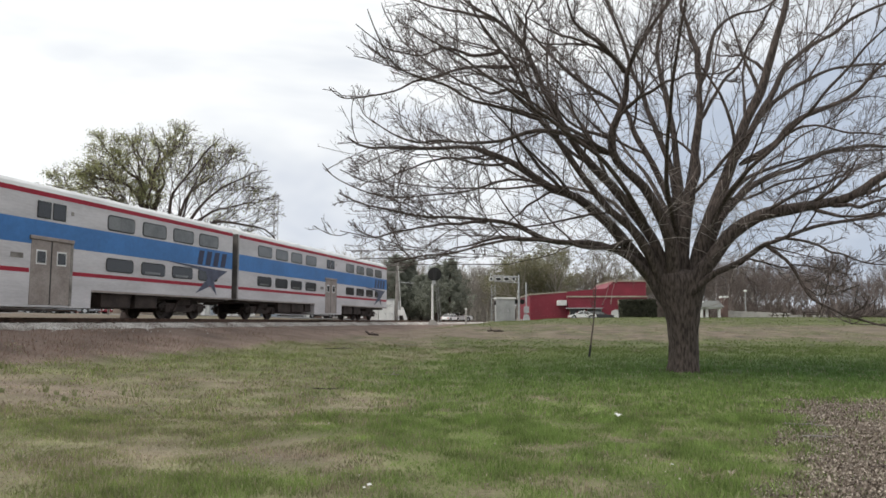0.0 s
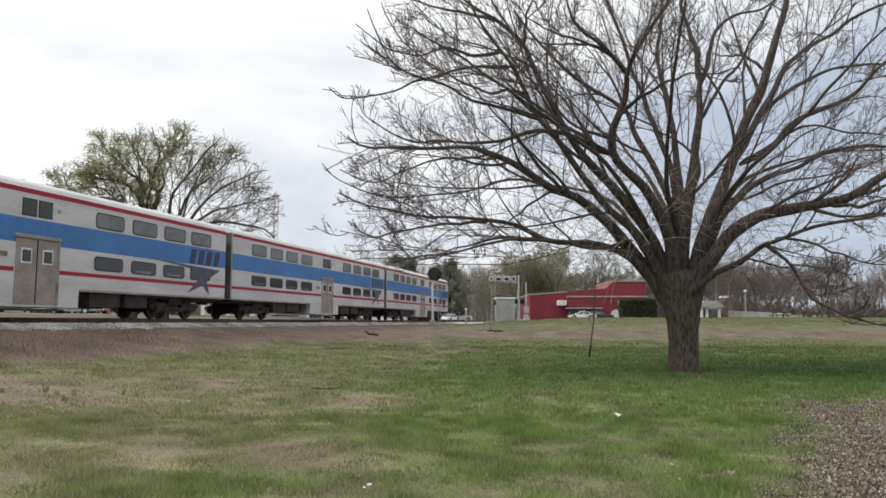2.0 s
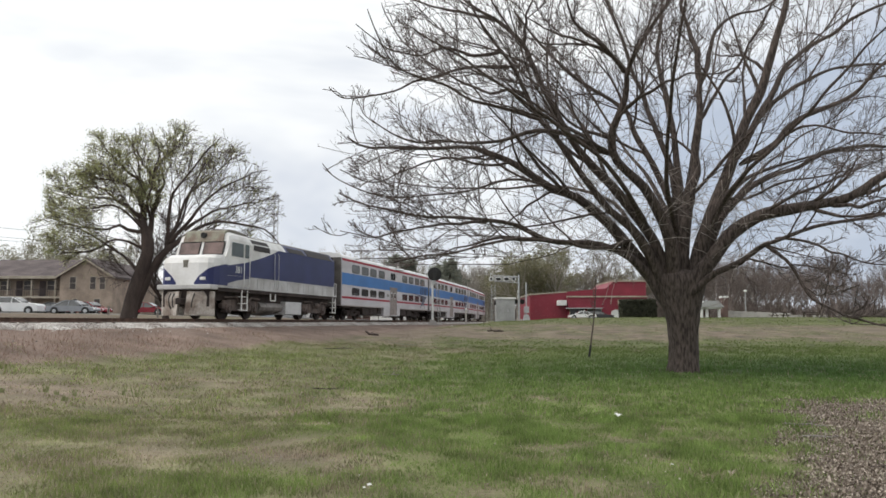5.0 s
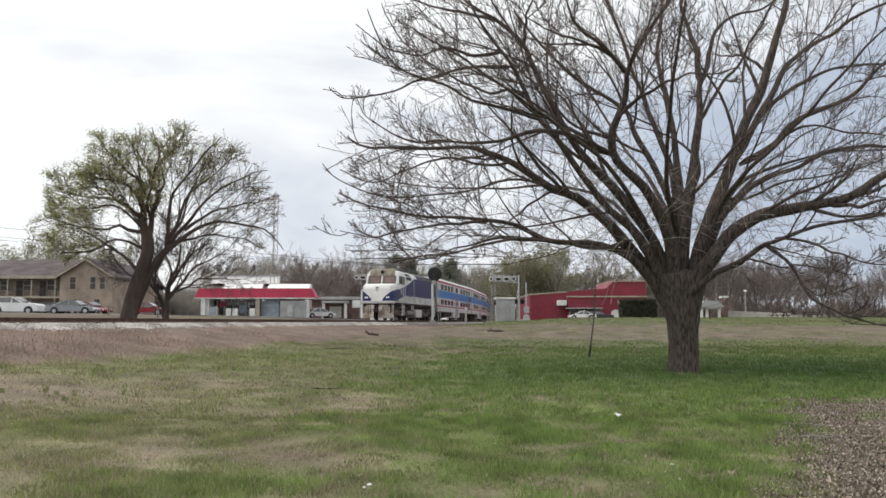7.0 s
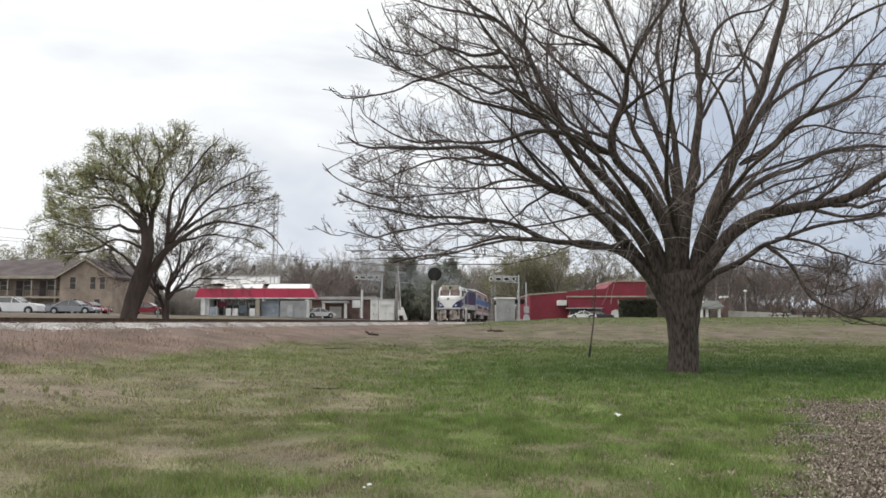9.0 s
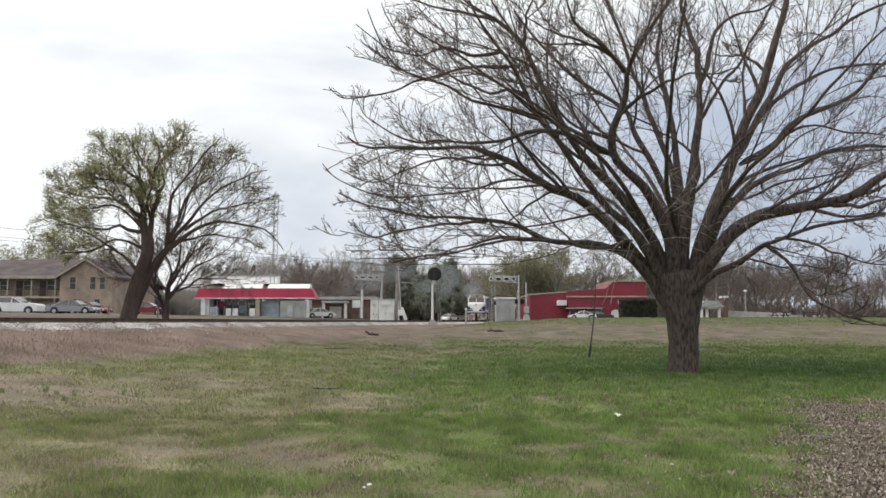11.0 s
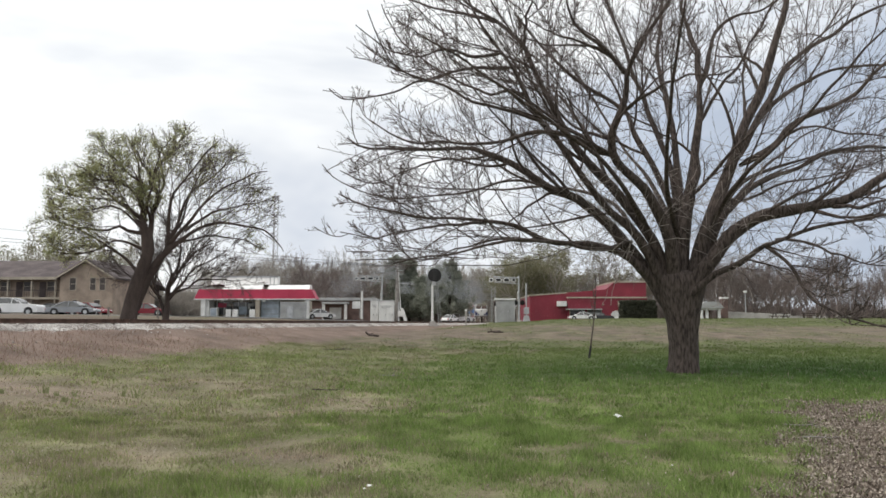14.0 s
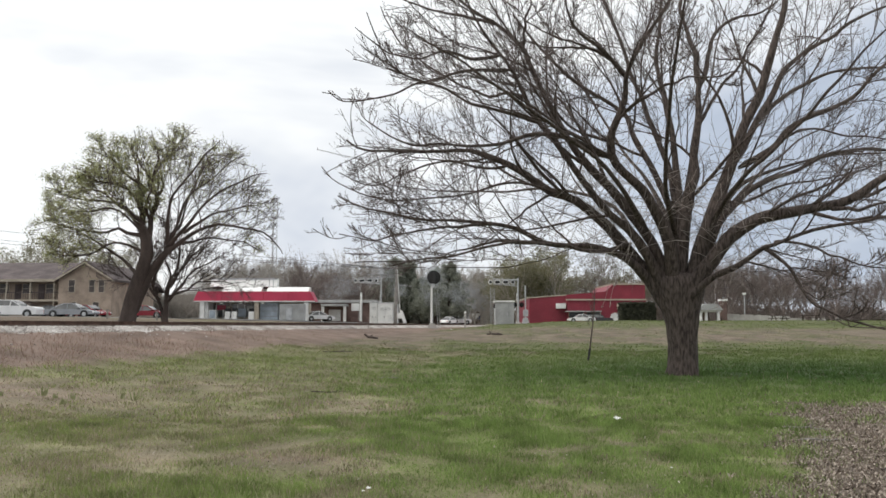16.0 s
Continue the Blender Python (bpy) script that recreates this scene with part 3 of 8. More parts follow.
def build_weeds():
    """Dry reddish stems and straw on the railway bank."""
    g = np.random.RandomState(51)
    n = 60000
    u = -50 + 140 * g.rand(n) ** 1.3
    o = g.uniform(2.6, 6.9, n)
    x, y, a = on_track(u, o)
    lump = wavy(x, y, 0.5, 61)
    left = np.clip((6 - u) / 20, 0.15, 1)
    keep = g.rand(n) < (0.35 + 0.5 * lump) * (0.3 + 0.7 * left)
    x, y, o, u, left = x[keep], y[keep], o[keep], u[keep], left[keep]
    n = len(x)
    z = ground_z(x, y) - 0.02
    h = g.uniform(0.05, 0.22, n) * (0.35 + 0.65 * left) * np.clip((7.3 - o) / 2, 0.3, 1)
    w = g.uniform(0.006, 0.016, n)
    aa, lx, ly = g.uniform(0, 6.28, n), g.normal(0, 0.25, n) * h, g.normal(0, 0.25, n) * h
    px, py = np.cos(aa) * w, np.sin(aa) * w
    v = np.stack([np.stack([x - px, y - py, z], 1), np.stack([x + px, y + py, z], 1), np.stack([x + lx, y + ly, z + h], 1)], 1).reshape(-1, 3)
    f = np.arange(n * 3).reshape(-1, 3)
    red, tan = np.array((0.20, 0.125, 0.10)), np.array((0.34, 0.26, 0.205))
    q = np.clip(g.rand(n) + 0.35 * (left < 0.5), 0, 1)[:, None]
    tagged(arrays_ob("dry_weeds", v, f, "blade", np.repeat(red + (tan - red) * q, 3, 0)), "dry reddish-brown weeds along the railway bank", "weeds", kind="stuff")


def build_specks():
    """Bleached leaf scraps strewn thinly through the lawn, thicker where it is bare."""
    g = np.random.RandomState(72)
    n = 15000
    y = 5.2 + 18 * g.rand(n) ** 1.3
    x = (g.rand(n) * 1.0 - 0.62) * y
    lush = lushness(x, y, off_track(x, y))
    keep = g.rand(n) < (0.04 + 0.55 * (1 - lush)) * np.clip(0.4 + wavy(x, y, 1.4, 73), 0.08, 1)
    x, y = x[keep], y[keep]
    n = len(x)
    z = ground_z(x, y) + g.uniform(0.02, 0.06, n)
    l, a = g.uniform(0.008, 0.022, n), g.uniform(0, 6.28, n)
    ux, uy = np.cos(a) * l, np.sin(a) * l
    t1 = g.normal(0, 0.012, n)
    v = np.stack([np.stack([x - ux, y - uy, z + t1], 1), np.stack([x - uy * 0.5, y + ux * 0.5, z + 0.008], 1), np.stack([x + ux, y + uy, z - t1], 1), np.stack([x + uy * 0.5, y - ux * 0.5, z + 0.008], 1)], 1).reshape(-1, 3)
    dark, pale = np.array((0.19, 0.155, 0.13)), np.array((0.42, 0.38, 0.33))
    tone = dark + (pale - dark) * (g.rand(n)[:, None] ** 1.4)
    tagged(arrays_ob("leaf_litter", v, np.arange(n * 4).reshape(-1, 4), "chip", np.repeat(tone, 4, 0)), "bleached scraps of dead leaves scattered in the lawn", "leaf litter", kind="stuff")


def build_chips():
    """Wood chips and dead leaves over the bare patch."""
    g = np.random.RandomState(71)
    n = 150000
    y = 5.2 + 12.5 * g.rand(n) ** 0.9
    x = (0.36 + 0.34 * g.rand(n)) * y
    keep = g.rand(n) < np.clip(litter(x, y), 0.012, 1)
    x, y = x[keep], y[keep]
    n = len(x)
    z = ground_z(x, y) + g.uniform(0.0, 0.03, n)
    big = np.where(g.rand(n) < 0.15, 1.35, 0.8)
    l, w, a = g.uniform(0.008, 0.026, n) * big, g.uniform(0.004, 0.012, n) * big, g.uniform(0, 6.28, n)
    ux, uy, vx, vy = np.cos(a) * l, np.sin(a) * l, -np.sin(a) * w, np.cos(a) * w
    t1, t2 = g.normal(0, 0.012, n) * big, g.normal(0, 0.012, n) * big
    v = np.stack([np.stack([x - ux, y - uy, z + t1], 1), np.stack([x + vx, y + vy, z + t2 + 0.006], 1), np.stack([x + ux, y + uy, z - t1], 1), np.stack([x - vx, y - vy, z - t2 + 0.006], 1)], 1).reshape(-1, 3)
    f = np.arange(n * 4).reshape(-1, 4)
    dark, pale = np.array((0.150, 0.120, 0.097)), np.array((0.46, 0.405, 0.345))
    tone = dark + (pale - dark) * (g.rand(n)[:, None] ** 2.4)
    tagged(arrays_ob("leaf_litter", v, f, "chip", np.repeat(tone, 4, 0)), "brown and grey wood chips and dead leaves on bare soil", "leaf litter", kind="stuff")


# ---- trees ----
def spline(pts, n):
    """A smooth line of n points through a few."""
    p = np.asarray(pts, float)
    p = np.vstack([2 * p[0] - p[1], p, 2 * p[-1] - p[-2]])
    t = np.linspace(0, len(p) - 3 - 1e-6, n)
    i = t.astype(int)
    u = (t - i)[:, None]
    a, b, c, d = p[i], p[i + 1], p[i + 2], p[i + 3]
    return 0.5 * (2 * b + (c - a) * u + (2 * a - 5 * b + 4 * c - d) * u ** 2 + (3 * b - a - 3 * c + d) * u ** 3)


def tubes(P, R, sides):
    """Round skins on many lines at once: P (n, k, 3), R (n, k)."""
    n, k, _ = P.shape
    T = np.gradient(P, axis=1)
    T /= np.linalg.norm(T, axis=2, keepdims=True) + 1e-9
    ref = np.where(abs(T[:, :1, 2:3]) > 0.85, np.array((1.0, 0, 0)), np.array((0, 0, 1.0)))
    A = np.cross(T, np.broadcast_to(ref, T.shape))
    A /= np.linalg.norm(A, axis=2, keepdims=True) + 1e-9
    B = np.cross(T, A)
    ang = np.arange(sides) * 2 * math.pi / sides
    V = P[:, :, None] + R[:, :, None, None] * (A[:, :, None] * np.cos(ang)[:, None] + B[:, :, None] * np.sin(ang)[:, None])
    base = (np.arange(n) * k * sides)[:, None, None]
    i = np.arange(k - 1)[:, None] * sides
    j = np.arange(sides)[None]
    j2 = (j + 1) % sides
    q = np.stack([i + j, i + j2, i + sides + j2, i + sides + j], -1)
    return V.reshape(-1, 3), (base[..., None] + q[None]).reshape(-1, 4)


def sprout(g, P, R, per, t0, t1, angle, length, k, up=0.25, wig=0.10, thick=0.6, taper=0.75, inside=None, outward=None, flat=0.0, floor=None):
    """Side shoots on many lines at once. length: share of the parent's length that is left. Returns their lines and radii."""
    n, kk, _ = P.shape
    m = n * per
    par = np.repeat(np.arange(n), per)
    slot = np.tile(np.arange(per), n)
    t = t0 + (t1 - t0) * (slot + g.uniform(0.1, 0.9, m)) / per
    f = t * (kk - 1)
    i = np.minimum(f.astype(int), kk - 2)
    u = (f - i)[:, None]
    start = P[par, i] * (1 - u) + P[par, i + 1] * u
    rad = R[par, i] * (1 - u[:, 0]) + R[par, i + 1] * u[:, 0]
    tan = P[par, i + 1] - P[par, i]
    tan /= np.linalg.norm(tan, axis=1, keepdims=True) + 1e-9
    plen = np.linalg.norm(np.diff(P, axis=1), axis=2).sum(1)[par]
    rnd = g.normal(size=(m, 3))
    rnd[:, 2] *= 1 - flat
    side = rnd - (rnd * tan).sum(1, keepdims=True) * tan
    if outward is not None:
        o = start - outward
        o /= np.linalg.norm(o, axis=1, keepdims=True) + 1e-9
        side += 0.5 * (o - (o * tan).sum(1, keepdims=True) * tan)
    side /= np.linalg.norm(side, axis=1, keepdims=True) + 1e-9
    ang = np.radians(g.uniform(angle[0], angle[1], m))[:, None]
    d = tan * np.cos(ang) + side * np.sin(ang)
    L = plen * (1.0 - 0.62 * t) * g.uniform(length[0], length[1], m)
    pts = [start]
    step = (L / (k - 1))[:, None]
    bend = g.normal(0, wig, (m, 3))
    for q in range(k - 1):
        d = d + bend * 0.5 + g.normal(0, wig * 0.6, (m, 3)) + np.array((0, 0, up / (k - 1)))
        d /= np.linalg.norm(d, axis=1, keepdims=True)
        pts.append(pts[-1] + d * step)
    Q = np.stack(pts, 1)
    if inside is not None:
        c, r = inside
        e = np.sqrt((((Q[:, -1] - c) / r) ** 2).sum(1))
        es = np.sqrt((((start - c) / r) ** 2).sum(1))
        lim = g.uniform(0.90, 1.03, m)
        s = np.where(e > lim, np.clip((lim - es) / np.maximum(e - es, 1e-3), 0.15, 1), 1)
        Q = start[:, None] + (Q - start[:, None]) * s[:, None, None]
    if floor is not None:
        lim = np.where(Q[:, :, 0] < 0, floor, floor - 1.7)
        Q[:, :, 2] = np.where(Q[:, :, 2] < lim, lim + 0.08 * (lim - Q[:, :, 2]), Q[:, :, 2])
    r0 = np.minimum(rad * thick * g.uniform(0.7, 1.1, m), rad * 0.9)
    RR = r0[:, None] * (1 - taper * np.linspace(0, 1, k)[None])
    well = np.ones(m, bool) if inside is None else s > 0.18
    return Q[well], RR[well]


def leaves(g, P, per, size, spread, keep=None):
    """Small leaves (one triangle pair each) round many lines."""
    n, k, _ = P.shape
    i = np.repeat(np.arange(n), per)
    c = P[i, g.randint(k // 2, k, len(i))] + g.normal(0, spread, (len(i), 3))
    if keep is not None:
        c = c[keep(c, g)]
    m = len(c)
    a, b = g.normal(size=(m, 3)), g.normal(size=(m, 3))
    a /= np.linalg.norm(a, axis=1, keepdims=True)
    b -= (a * b).sum(1, keepdims=True) * a
    b /= np.linalg.norm(b, axis=1, keepdims=True)
    s = g.uniform(0.5, 1.3, (m, 1)) * size
    v = np.stack([c - a * s, c + b * s * 0.5, c + a * s, c - b * s * 0.5], 1).reshape(-1, 3)
    return v, np.arange(m * 4).reshape(-1, 4)


def joined(chunks):
    vs, fs, o = [], [], 0
    for v, f in chunks:
        vs.append(v)
        fs.append(f + o)
        o += len(v)
    return np.vstack(vs), np.vstack(fs)


def mesh_part(name, chunks, material, parent, label=""):
    v, f = joined(chunks)
    ob = arrays_ob(name, v, f, material)
    ob.parent = parent
    return tagged(ob, label)


def build_big_tree():
    """The old spreading bare tree on the lawn. Limbs in metres from the foot of its trunk: to the right, away from the viewer, up."""
    x0, y0 = 7.65, 24.0
    tree = thing("bare_tree", "old spreading bare tree with a thick forked trunk on the lawn", "tree", at=pose(x0, y0, gz(x0, y0) - 0.08))
    g = np.random.RandomState(2)
    hs = np.array((-0.1, 0.12, 0.35, 0.7, 1.05, 1.4, 1.7, 2.0, 2.3, 2.6, 2.9, 3.15, 3.3, 3.38))
    trunk = np.column_stack([0.02 + 0.02 * np.sin(hs * 1.3), 0 * hs, hs])
    rt = np.interp(hs, (-0.1, 0.15, 0.4, 1.1, 1.6, 2.0, 2.5, 2.9, 3.15, 3.3, 3.38), (0.57, 0.49, 0.455, 0.445, 0.49, 0.57, 0.70, 0.83, 0.82, 0.58, 0.02))
    sides = 24
    v, f = tubes(trunk[None], rt[None], sides)
    # buttresses and fluting
    rel = v - np.repeat(trunk, sides, 0)
    a = np.arctan2(rel[:, 1], rel[:, 0])
    h = v[:, 2]
    swell = 1 + (0.05 + 0.14 * np.clip(0.6 - h, 0, 0.6)) * np.sin(5 * a + 0.6 * np.sin(h * 1.5)) + 0.03 * np.sin(11 * a + h * 2)
    swell = swell + 0.018 * np.sin(7 * a + h * 9) + 0.02 * np.sin(3 * a - h * 6)
    rel[:, 1] *= np.interp(h, (1.4, 3.0), (1.0, 0.72))
    v = np.repeat(trunk, sides, 0) + rel * np.where(h < 3.2, swell, 1)[:, None]
    mesh_part("trunk", [(v, f)], "bark", tree, "thick furrowed grey-brown trunk")
    limbs = []

    def limb(r0, r1, *pts):
        limbs.append((r0, r1, pts))

    limb(0.287, 0.026, (-0.30, 0.00, 1.85), (-0.71, 0.07, 2.85), (-1.27, 0.15, 3.64), (-1.86, 0.22, 4.42), (-2.24, 0.30, 4.92), (-2.69, 0.38, 5.36), (-3.38, 0.45, 5.84), (-3.97, 0.53, 6.05), (-4.70, 0.60, 6.54), (-5.45, 0.67, 6.98), (-6.16, 0.75, 7.36), (-6.73, 0.82, 7.59), (-7.53, 0.90, 7.57), (-8.50, 0.97, 7.57), (-9.46, 1.05, 7.59), (-10.34, 1.12, 7.64), (-10.94, 1.20, 8.06))
    limb(0.160, 0.019, (-0.99, 0.00, 3.08), (-1.45, -0.12, 3.55), (-1.98, -0.25, 3.88), (-2.92, -0.37, 4.16), (-3.61, -0.49, 4.13), (-4.25, -0.62, 4.24), (-4.88, -0.74, 4.53), (-5.51, -0.86, 4.73), (-6.49, -0.98, 4.85), (-7.37, -1.11, 4.89), (-8.24, -1.23, 4.89), (-9.10, -1.35, 4.99), (-9.96, -1.48, 5.18), (-10.81, -1.60, 5.60))
    limb(0.068, 0.013, (-6.13, -0.80, 4.82), (-6.85, -1.10, 4.73), (-7.55, -1.40, 4.62), (-8.23, -1.70, 4.53), (-9.06, -2.00, 4.31), (-9.86, -2.30, 4.14), (-10.65, -2.60, 4.27))
    limb(0.076, 0.009, (-3.77, -0.40, 4.14), (-4.72, -0.83, 4.23), (-5.73, -1.27, 4.24), (-6.53, -1.70, 4.02), (-7.22, -2.13, 3.80), (-8.01, -2.57, 3.55), (-8.64, -3.00, 3.35))
    limb(0.059, 0.014, (-3.80, 0.40, 5.99), (-4.40, 0.12, 5.81), (-4.90, -0.16, 5.44), (-5.29, -0.44, 4.98), (-5.95, -0.72, 4.50), (-6.67, -1.00, 4.07))
    limb(0.203, 0.027, (-0.37, 0.00, 2.21), (-0.85, -0.16, 3.47), (-1.24, -0.32, 4.07), (-1.80, -0.48, 4.69), (-2.28, -0.64, 5.08), (-2.75, -0.80, 5.56), (-3.30, -0.96, 6.19), (-3.76, -1.12, 6.82), (-4.13, -1.28, 7.34), (-4.54, -1.44, 7.87), (-5.02, -1.60, 8.63), (-5.55, -1.76, 9.46), (-5.91, -1.92, 9.94), (-6.35, -2.08, 10.47), (-6.73, -2.24, 11.02), (-7.04, -2.40, 11.57))
    limb(0.228, 0.038, (-0.33, 0.00, 2.21), (-0.60, -0.07, 3.57), (-0.99, -0.13, 4.48), (-1.63, -0.20, 5.37), (-2.17, -0.27, 6.00), (-2.63, -0.33, 6.46), (-3.07, -0.40, 6.97), (-3.55, -0.47, 7.58), (-4.00, -0.53, 8.31), (-4.45, -0.60, 9.09), (-4.81, -0.67, 9.90), (-5.05, -0.73, 10.54), (-5.45, -0.80, 10.92), (-5.95, -0.87, 11.31), (-6.45, -0.93, 11.62), (-7.09, -1.00, 12.11))
    limb(0.076, 0.018, (-5.03, -0.40, 10.62), (-5.01, -0.93, 11.11), (-4.92, -1.47, 11.53), (-4.86, -2.00, 12.02))
    limb(0.118, 0.017, (-2.42, -1.20, 6.84), (-3.10, -1.38, 7.08), (-3.56, -1.56, 7.27), (-4.20, -1.75, 7.43), (-4.82, -1.93, 7.37), (-5.52, -2.11, 7.19), (-6.21, -2.29, 7.00), (-6.97, -2.47, 6.92), (-7.72, -2.65, 6.95), (-8.37, -2.84, 6.84), (-9.01, -3.02, 6.99), (-9.64, -3.20, 7.35))
    limb(0.237, 0.039, (-0.20, 0.00, 2.21), (-0.42, -0.50, 4.16), (-0.84, -0.81, 5.11), (-1.31, -1.07, 5.73), (-1.93, -1.31, 6.23), (-2.43, -1.54, 6.73), (-2.53, -1.75, 7.31), (-2.38, -1.95, 7.87), (-2.20, -2.14, 8.51), (-2.11, -2.32, 9.15), (-1.84, -2.50, 9.78), (-1.45, -2.67, 10.40), (-0.98, -2.84, 11.11), (-0.76, -3.00, 11.72))
    limb(0.093, 0.021, (-2.12, -2.20, 9.07), (-2.50, -2.43, 9.44), (-2.98, -2.67, 9.73), (-3.42, -2.90, 9.98), (-3.79, -3.13, 10.33), (-4.05, -3.37, 10.74), (-4.24, -3.60, 11.27))
    limb(0.059, 0.012, (-2.89, -2.40, 9.80), (-3.57, -2.80, 9.82), (-4.30, -3.20, 9.93), (-5.00, -3.60, 10.10), (-5.59, -4.00, 10.23))
    limb(0.059, 0.013, (-2.43, -2.40, 9.41), (-3.13, -2.65, 9.74), (-3.92, -2.90, 9.71), (-4.78, -3.15, 9.72), (-5.46, -3.40, 9.82))
    limb(0.068, 0.020, (-2.49, -1.40, 7.33), (-2.94, -1.07, 7.56), (-3.50, -0.73, 7.90), (-3.88, -0.40, 8.45), (-4.23, -0.07, 9.06), (-4.90, 0.27, 9.55), (-5.81, 0.60, 9.86))
    limb(0.068, 0.016, (-2.20, -2.00, 8.01), (-1.62, -2.48, 8.42), (-1.17, -2.96, 8.52), (-0.75, -3.44, 8.66), (-0.18, -3.92, 8.55), (0.38, -4.40, 8.43))
    limb(0.144, 0.037, (-0.09, 0.20, 3.31), (-0.14, 0.32, 5.37), (-0.50, 0.44, 6.49), (-0.97, 0.56, 7.47), (-1.24, 0.68, 8.22), (-1.43, 0.80, 8.78), (-2.02, 0.92, 9.27), (-2.76, 1.04, 9.84), (-3.61, 1.16, 10.55), (-4.37, 1.28, 11.51), (-5.14, 1.40, 12.58))
    limb(0.144, 0.044, (-0.02, 0.30, 3.32), (0.09, 0.53, 5.78), (-0.07, 0.77, 6.94), (-0.30, 1.00, 7.97), (-0.50, 1.23, 8.82), (-0.65, 1.47, 9.64), (-0.89, 1.70, 10.47), (-1.24, 1.93, 11.76), (-1.67, 2.17, 13.13), (-1.91, 2.40, 14.09))
    limb(0.152, 0.050, (0.02, 0.20, 3.31), (0.21, 0.49, 5.96), (0.23, 0.78, 7.27), (0.24, 1.07, 8.52), (0.14, 1.36, 9.54), (-0.01, 1.64, 10.31), (-0.02, 1.93, 11.09), (0.17, 2.22, 12.09), (0.43, 2.51, 13.17), (0.71, 2.80, 14.28))
    limb(0.287, 0.088, (0.01, 0.00, 2.57), (0.19, 0.13, 4.78), (0.45, 0.27, 5.83), (0.71, 0.40, 6.71), (0.85, 0.53, 7.70), (1.02, 0.67, 8.70), (1.13, 0.80, 10.02))
    limb(0.127, 0.037, (1.10, 0.80, 9.83), (1.07, 0.96, 10.78), (0.94, 1.12, 11.65), (0.82, 1.28, 12.49), (0.76, 1.44, 13.22), (0.65, 1.60, 13.93))
    limb(0.110, 0.033, (1.18, 0.80, 9.83), (1.48, 1.03, 10.44), (1.70, 1.26, 11.19), (1.92, 1.49, 11.83), (2.35, 1.71, 12.30), (3.06, 1.94, 12.67), (3.88, 2.17, 12.98), (4.72, 2.40, 13.55))
    limb(0.068, 0.024, (1.08, 0.60, 8.45), (1.40, 0.40, 9.17), (1.78, 0.20, 9.73), (2.19, 0.00, 10.20), (2.41, -0.20, 10.74), (2.72, -0.40, 11.27), (2.97, -0.60, 11.82), (3.15, -0.80, 12.40))
    limb(0.287, 0.081, (0.18, -0.10, 2.21), (0.61, -0.19, 4.01), (0.89, -0.28, 4.77), (1.23, -0.38, 5.72), (1.50, -0.47, 6.57), (1.77, -0.56, 7.39), (2.05, -0.65, 8.09), (2.41, -0.74, 8.89), (2.66, -0.83, 9.57), (2.93, -0.92, 10.37), (3.10, -1.02, 10.98), (3.27, -1.11, 11.73), (3.35, -1.20, 12.58))
    limb(0.144, 0.038, (1.87, -0.30, 6.93), (2.34, -0.12, 7.76), (2.78, 0.05, 8.49), (3.21, 0.23, 9.12), (3.76, 0.40, 9.99), (4.19, 0.58, 10.48), (4.68, 0.75, 10.90), (5.43, 0.93, 11.37), (6.02, 1.10, 11.72), (6.58, 1.28, 12.22), (7.25, 1.45, 12.58), (8.13, 1.62, 12.93), (9.32, 1.80, 13.39))
    limb(0.101, 0.033, (2.80, 0.20, 8.34), (3.46, 0.54, 9.02), (4.26, 0.89, 9.62), (5.03, 1.23, 10.07), (5.93, 1.57, 10.47), (6.85, 1.91, 10.75), (8.02, 2.26, 10.96), (9.48, 2.60, 11.12))
    limb(0.127, 0.036, (1.90, -0.30, 6.71), (2.51, -0.49, 7.04), (3.04, -0.68, 7.44), (3.29, -0.87, 7.81), (3.79, -1.06, 8.17), (4.63, -1.25, 8.46), (5.06, -1.44, 8.66), (5.36, -1.63, 9.06), (5.69, -1.82, 9.41), (6.09, -2.01, 9.73), (6.94, -2.20, 10.15))
    limb(0.051, 0.017, (3.24, -0.80, 7.62), (3.53, -1.24, 7.66), (3.84, -1.68, 7.65), (4.45, -2.12, 7.36), (5.03, -2.56, 7.11), (5.57, -3.00, 6.86))
    limb(0.068, 0.021, (2.85, -0.50, 9.72), (2.57, 0.00, 10.27), (2.21, 0.50, 10.65), (1.68, 1.00, 10.87))
    limb(0.135, 0.038, (0.68, -0.20, 3.47), (1.21, 0.00, 4.68), (1.63, 0.20, 5.28), (2.18, 0.40, 5.85), (2.84, 0.60, 6.27), (3.55, 0.80, 6.62), (4.28, 1.00, 6.85), (5.07, 1.20, 7.25), (5.81, 1.40, 7.55), (6.52, 1.60, 7.72), (7.39, 1.80, 7.85), (8.30, 2.00, 7.81), (9.64, 2.20, 7.94))
    limb(0.321, 0.085, (0.03, -0.20, 2.03), (0.43, -0.40, 3.09), (0.92, -0.60, 3.76), (1.33, -0.80, 4.38), (1.85, -1.00, 4.76), (2.47, -1.20, 5.02), (3.17, -1.40, 5.16), (3.94, -1.60, 5.29), (4.52, -1.80, 5.39), (4.93, -2.00, 5.63), (5.34, -2.20, 5.97), (5.90, -2.40, 6.16), (6.78, -2.60, 6.39))
    limb(0.084, 0.021, (4.10, -1.60, 5.18), (4.62, -2.20, 5.09), (5.07, -2.80, 5.19), (5.54, -3.40, 5.19))
    limb(0.076, 0.017, (3.68, -1.40, 5.07), (3.85, -2.05, 4.87), (4.16, -2.70, 4.70), (4.72, -3.35, 4.65), (5.11, -4.00, 4.40))
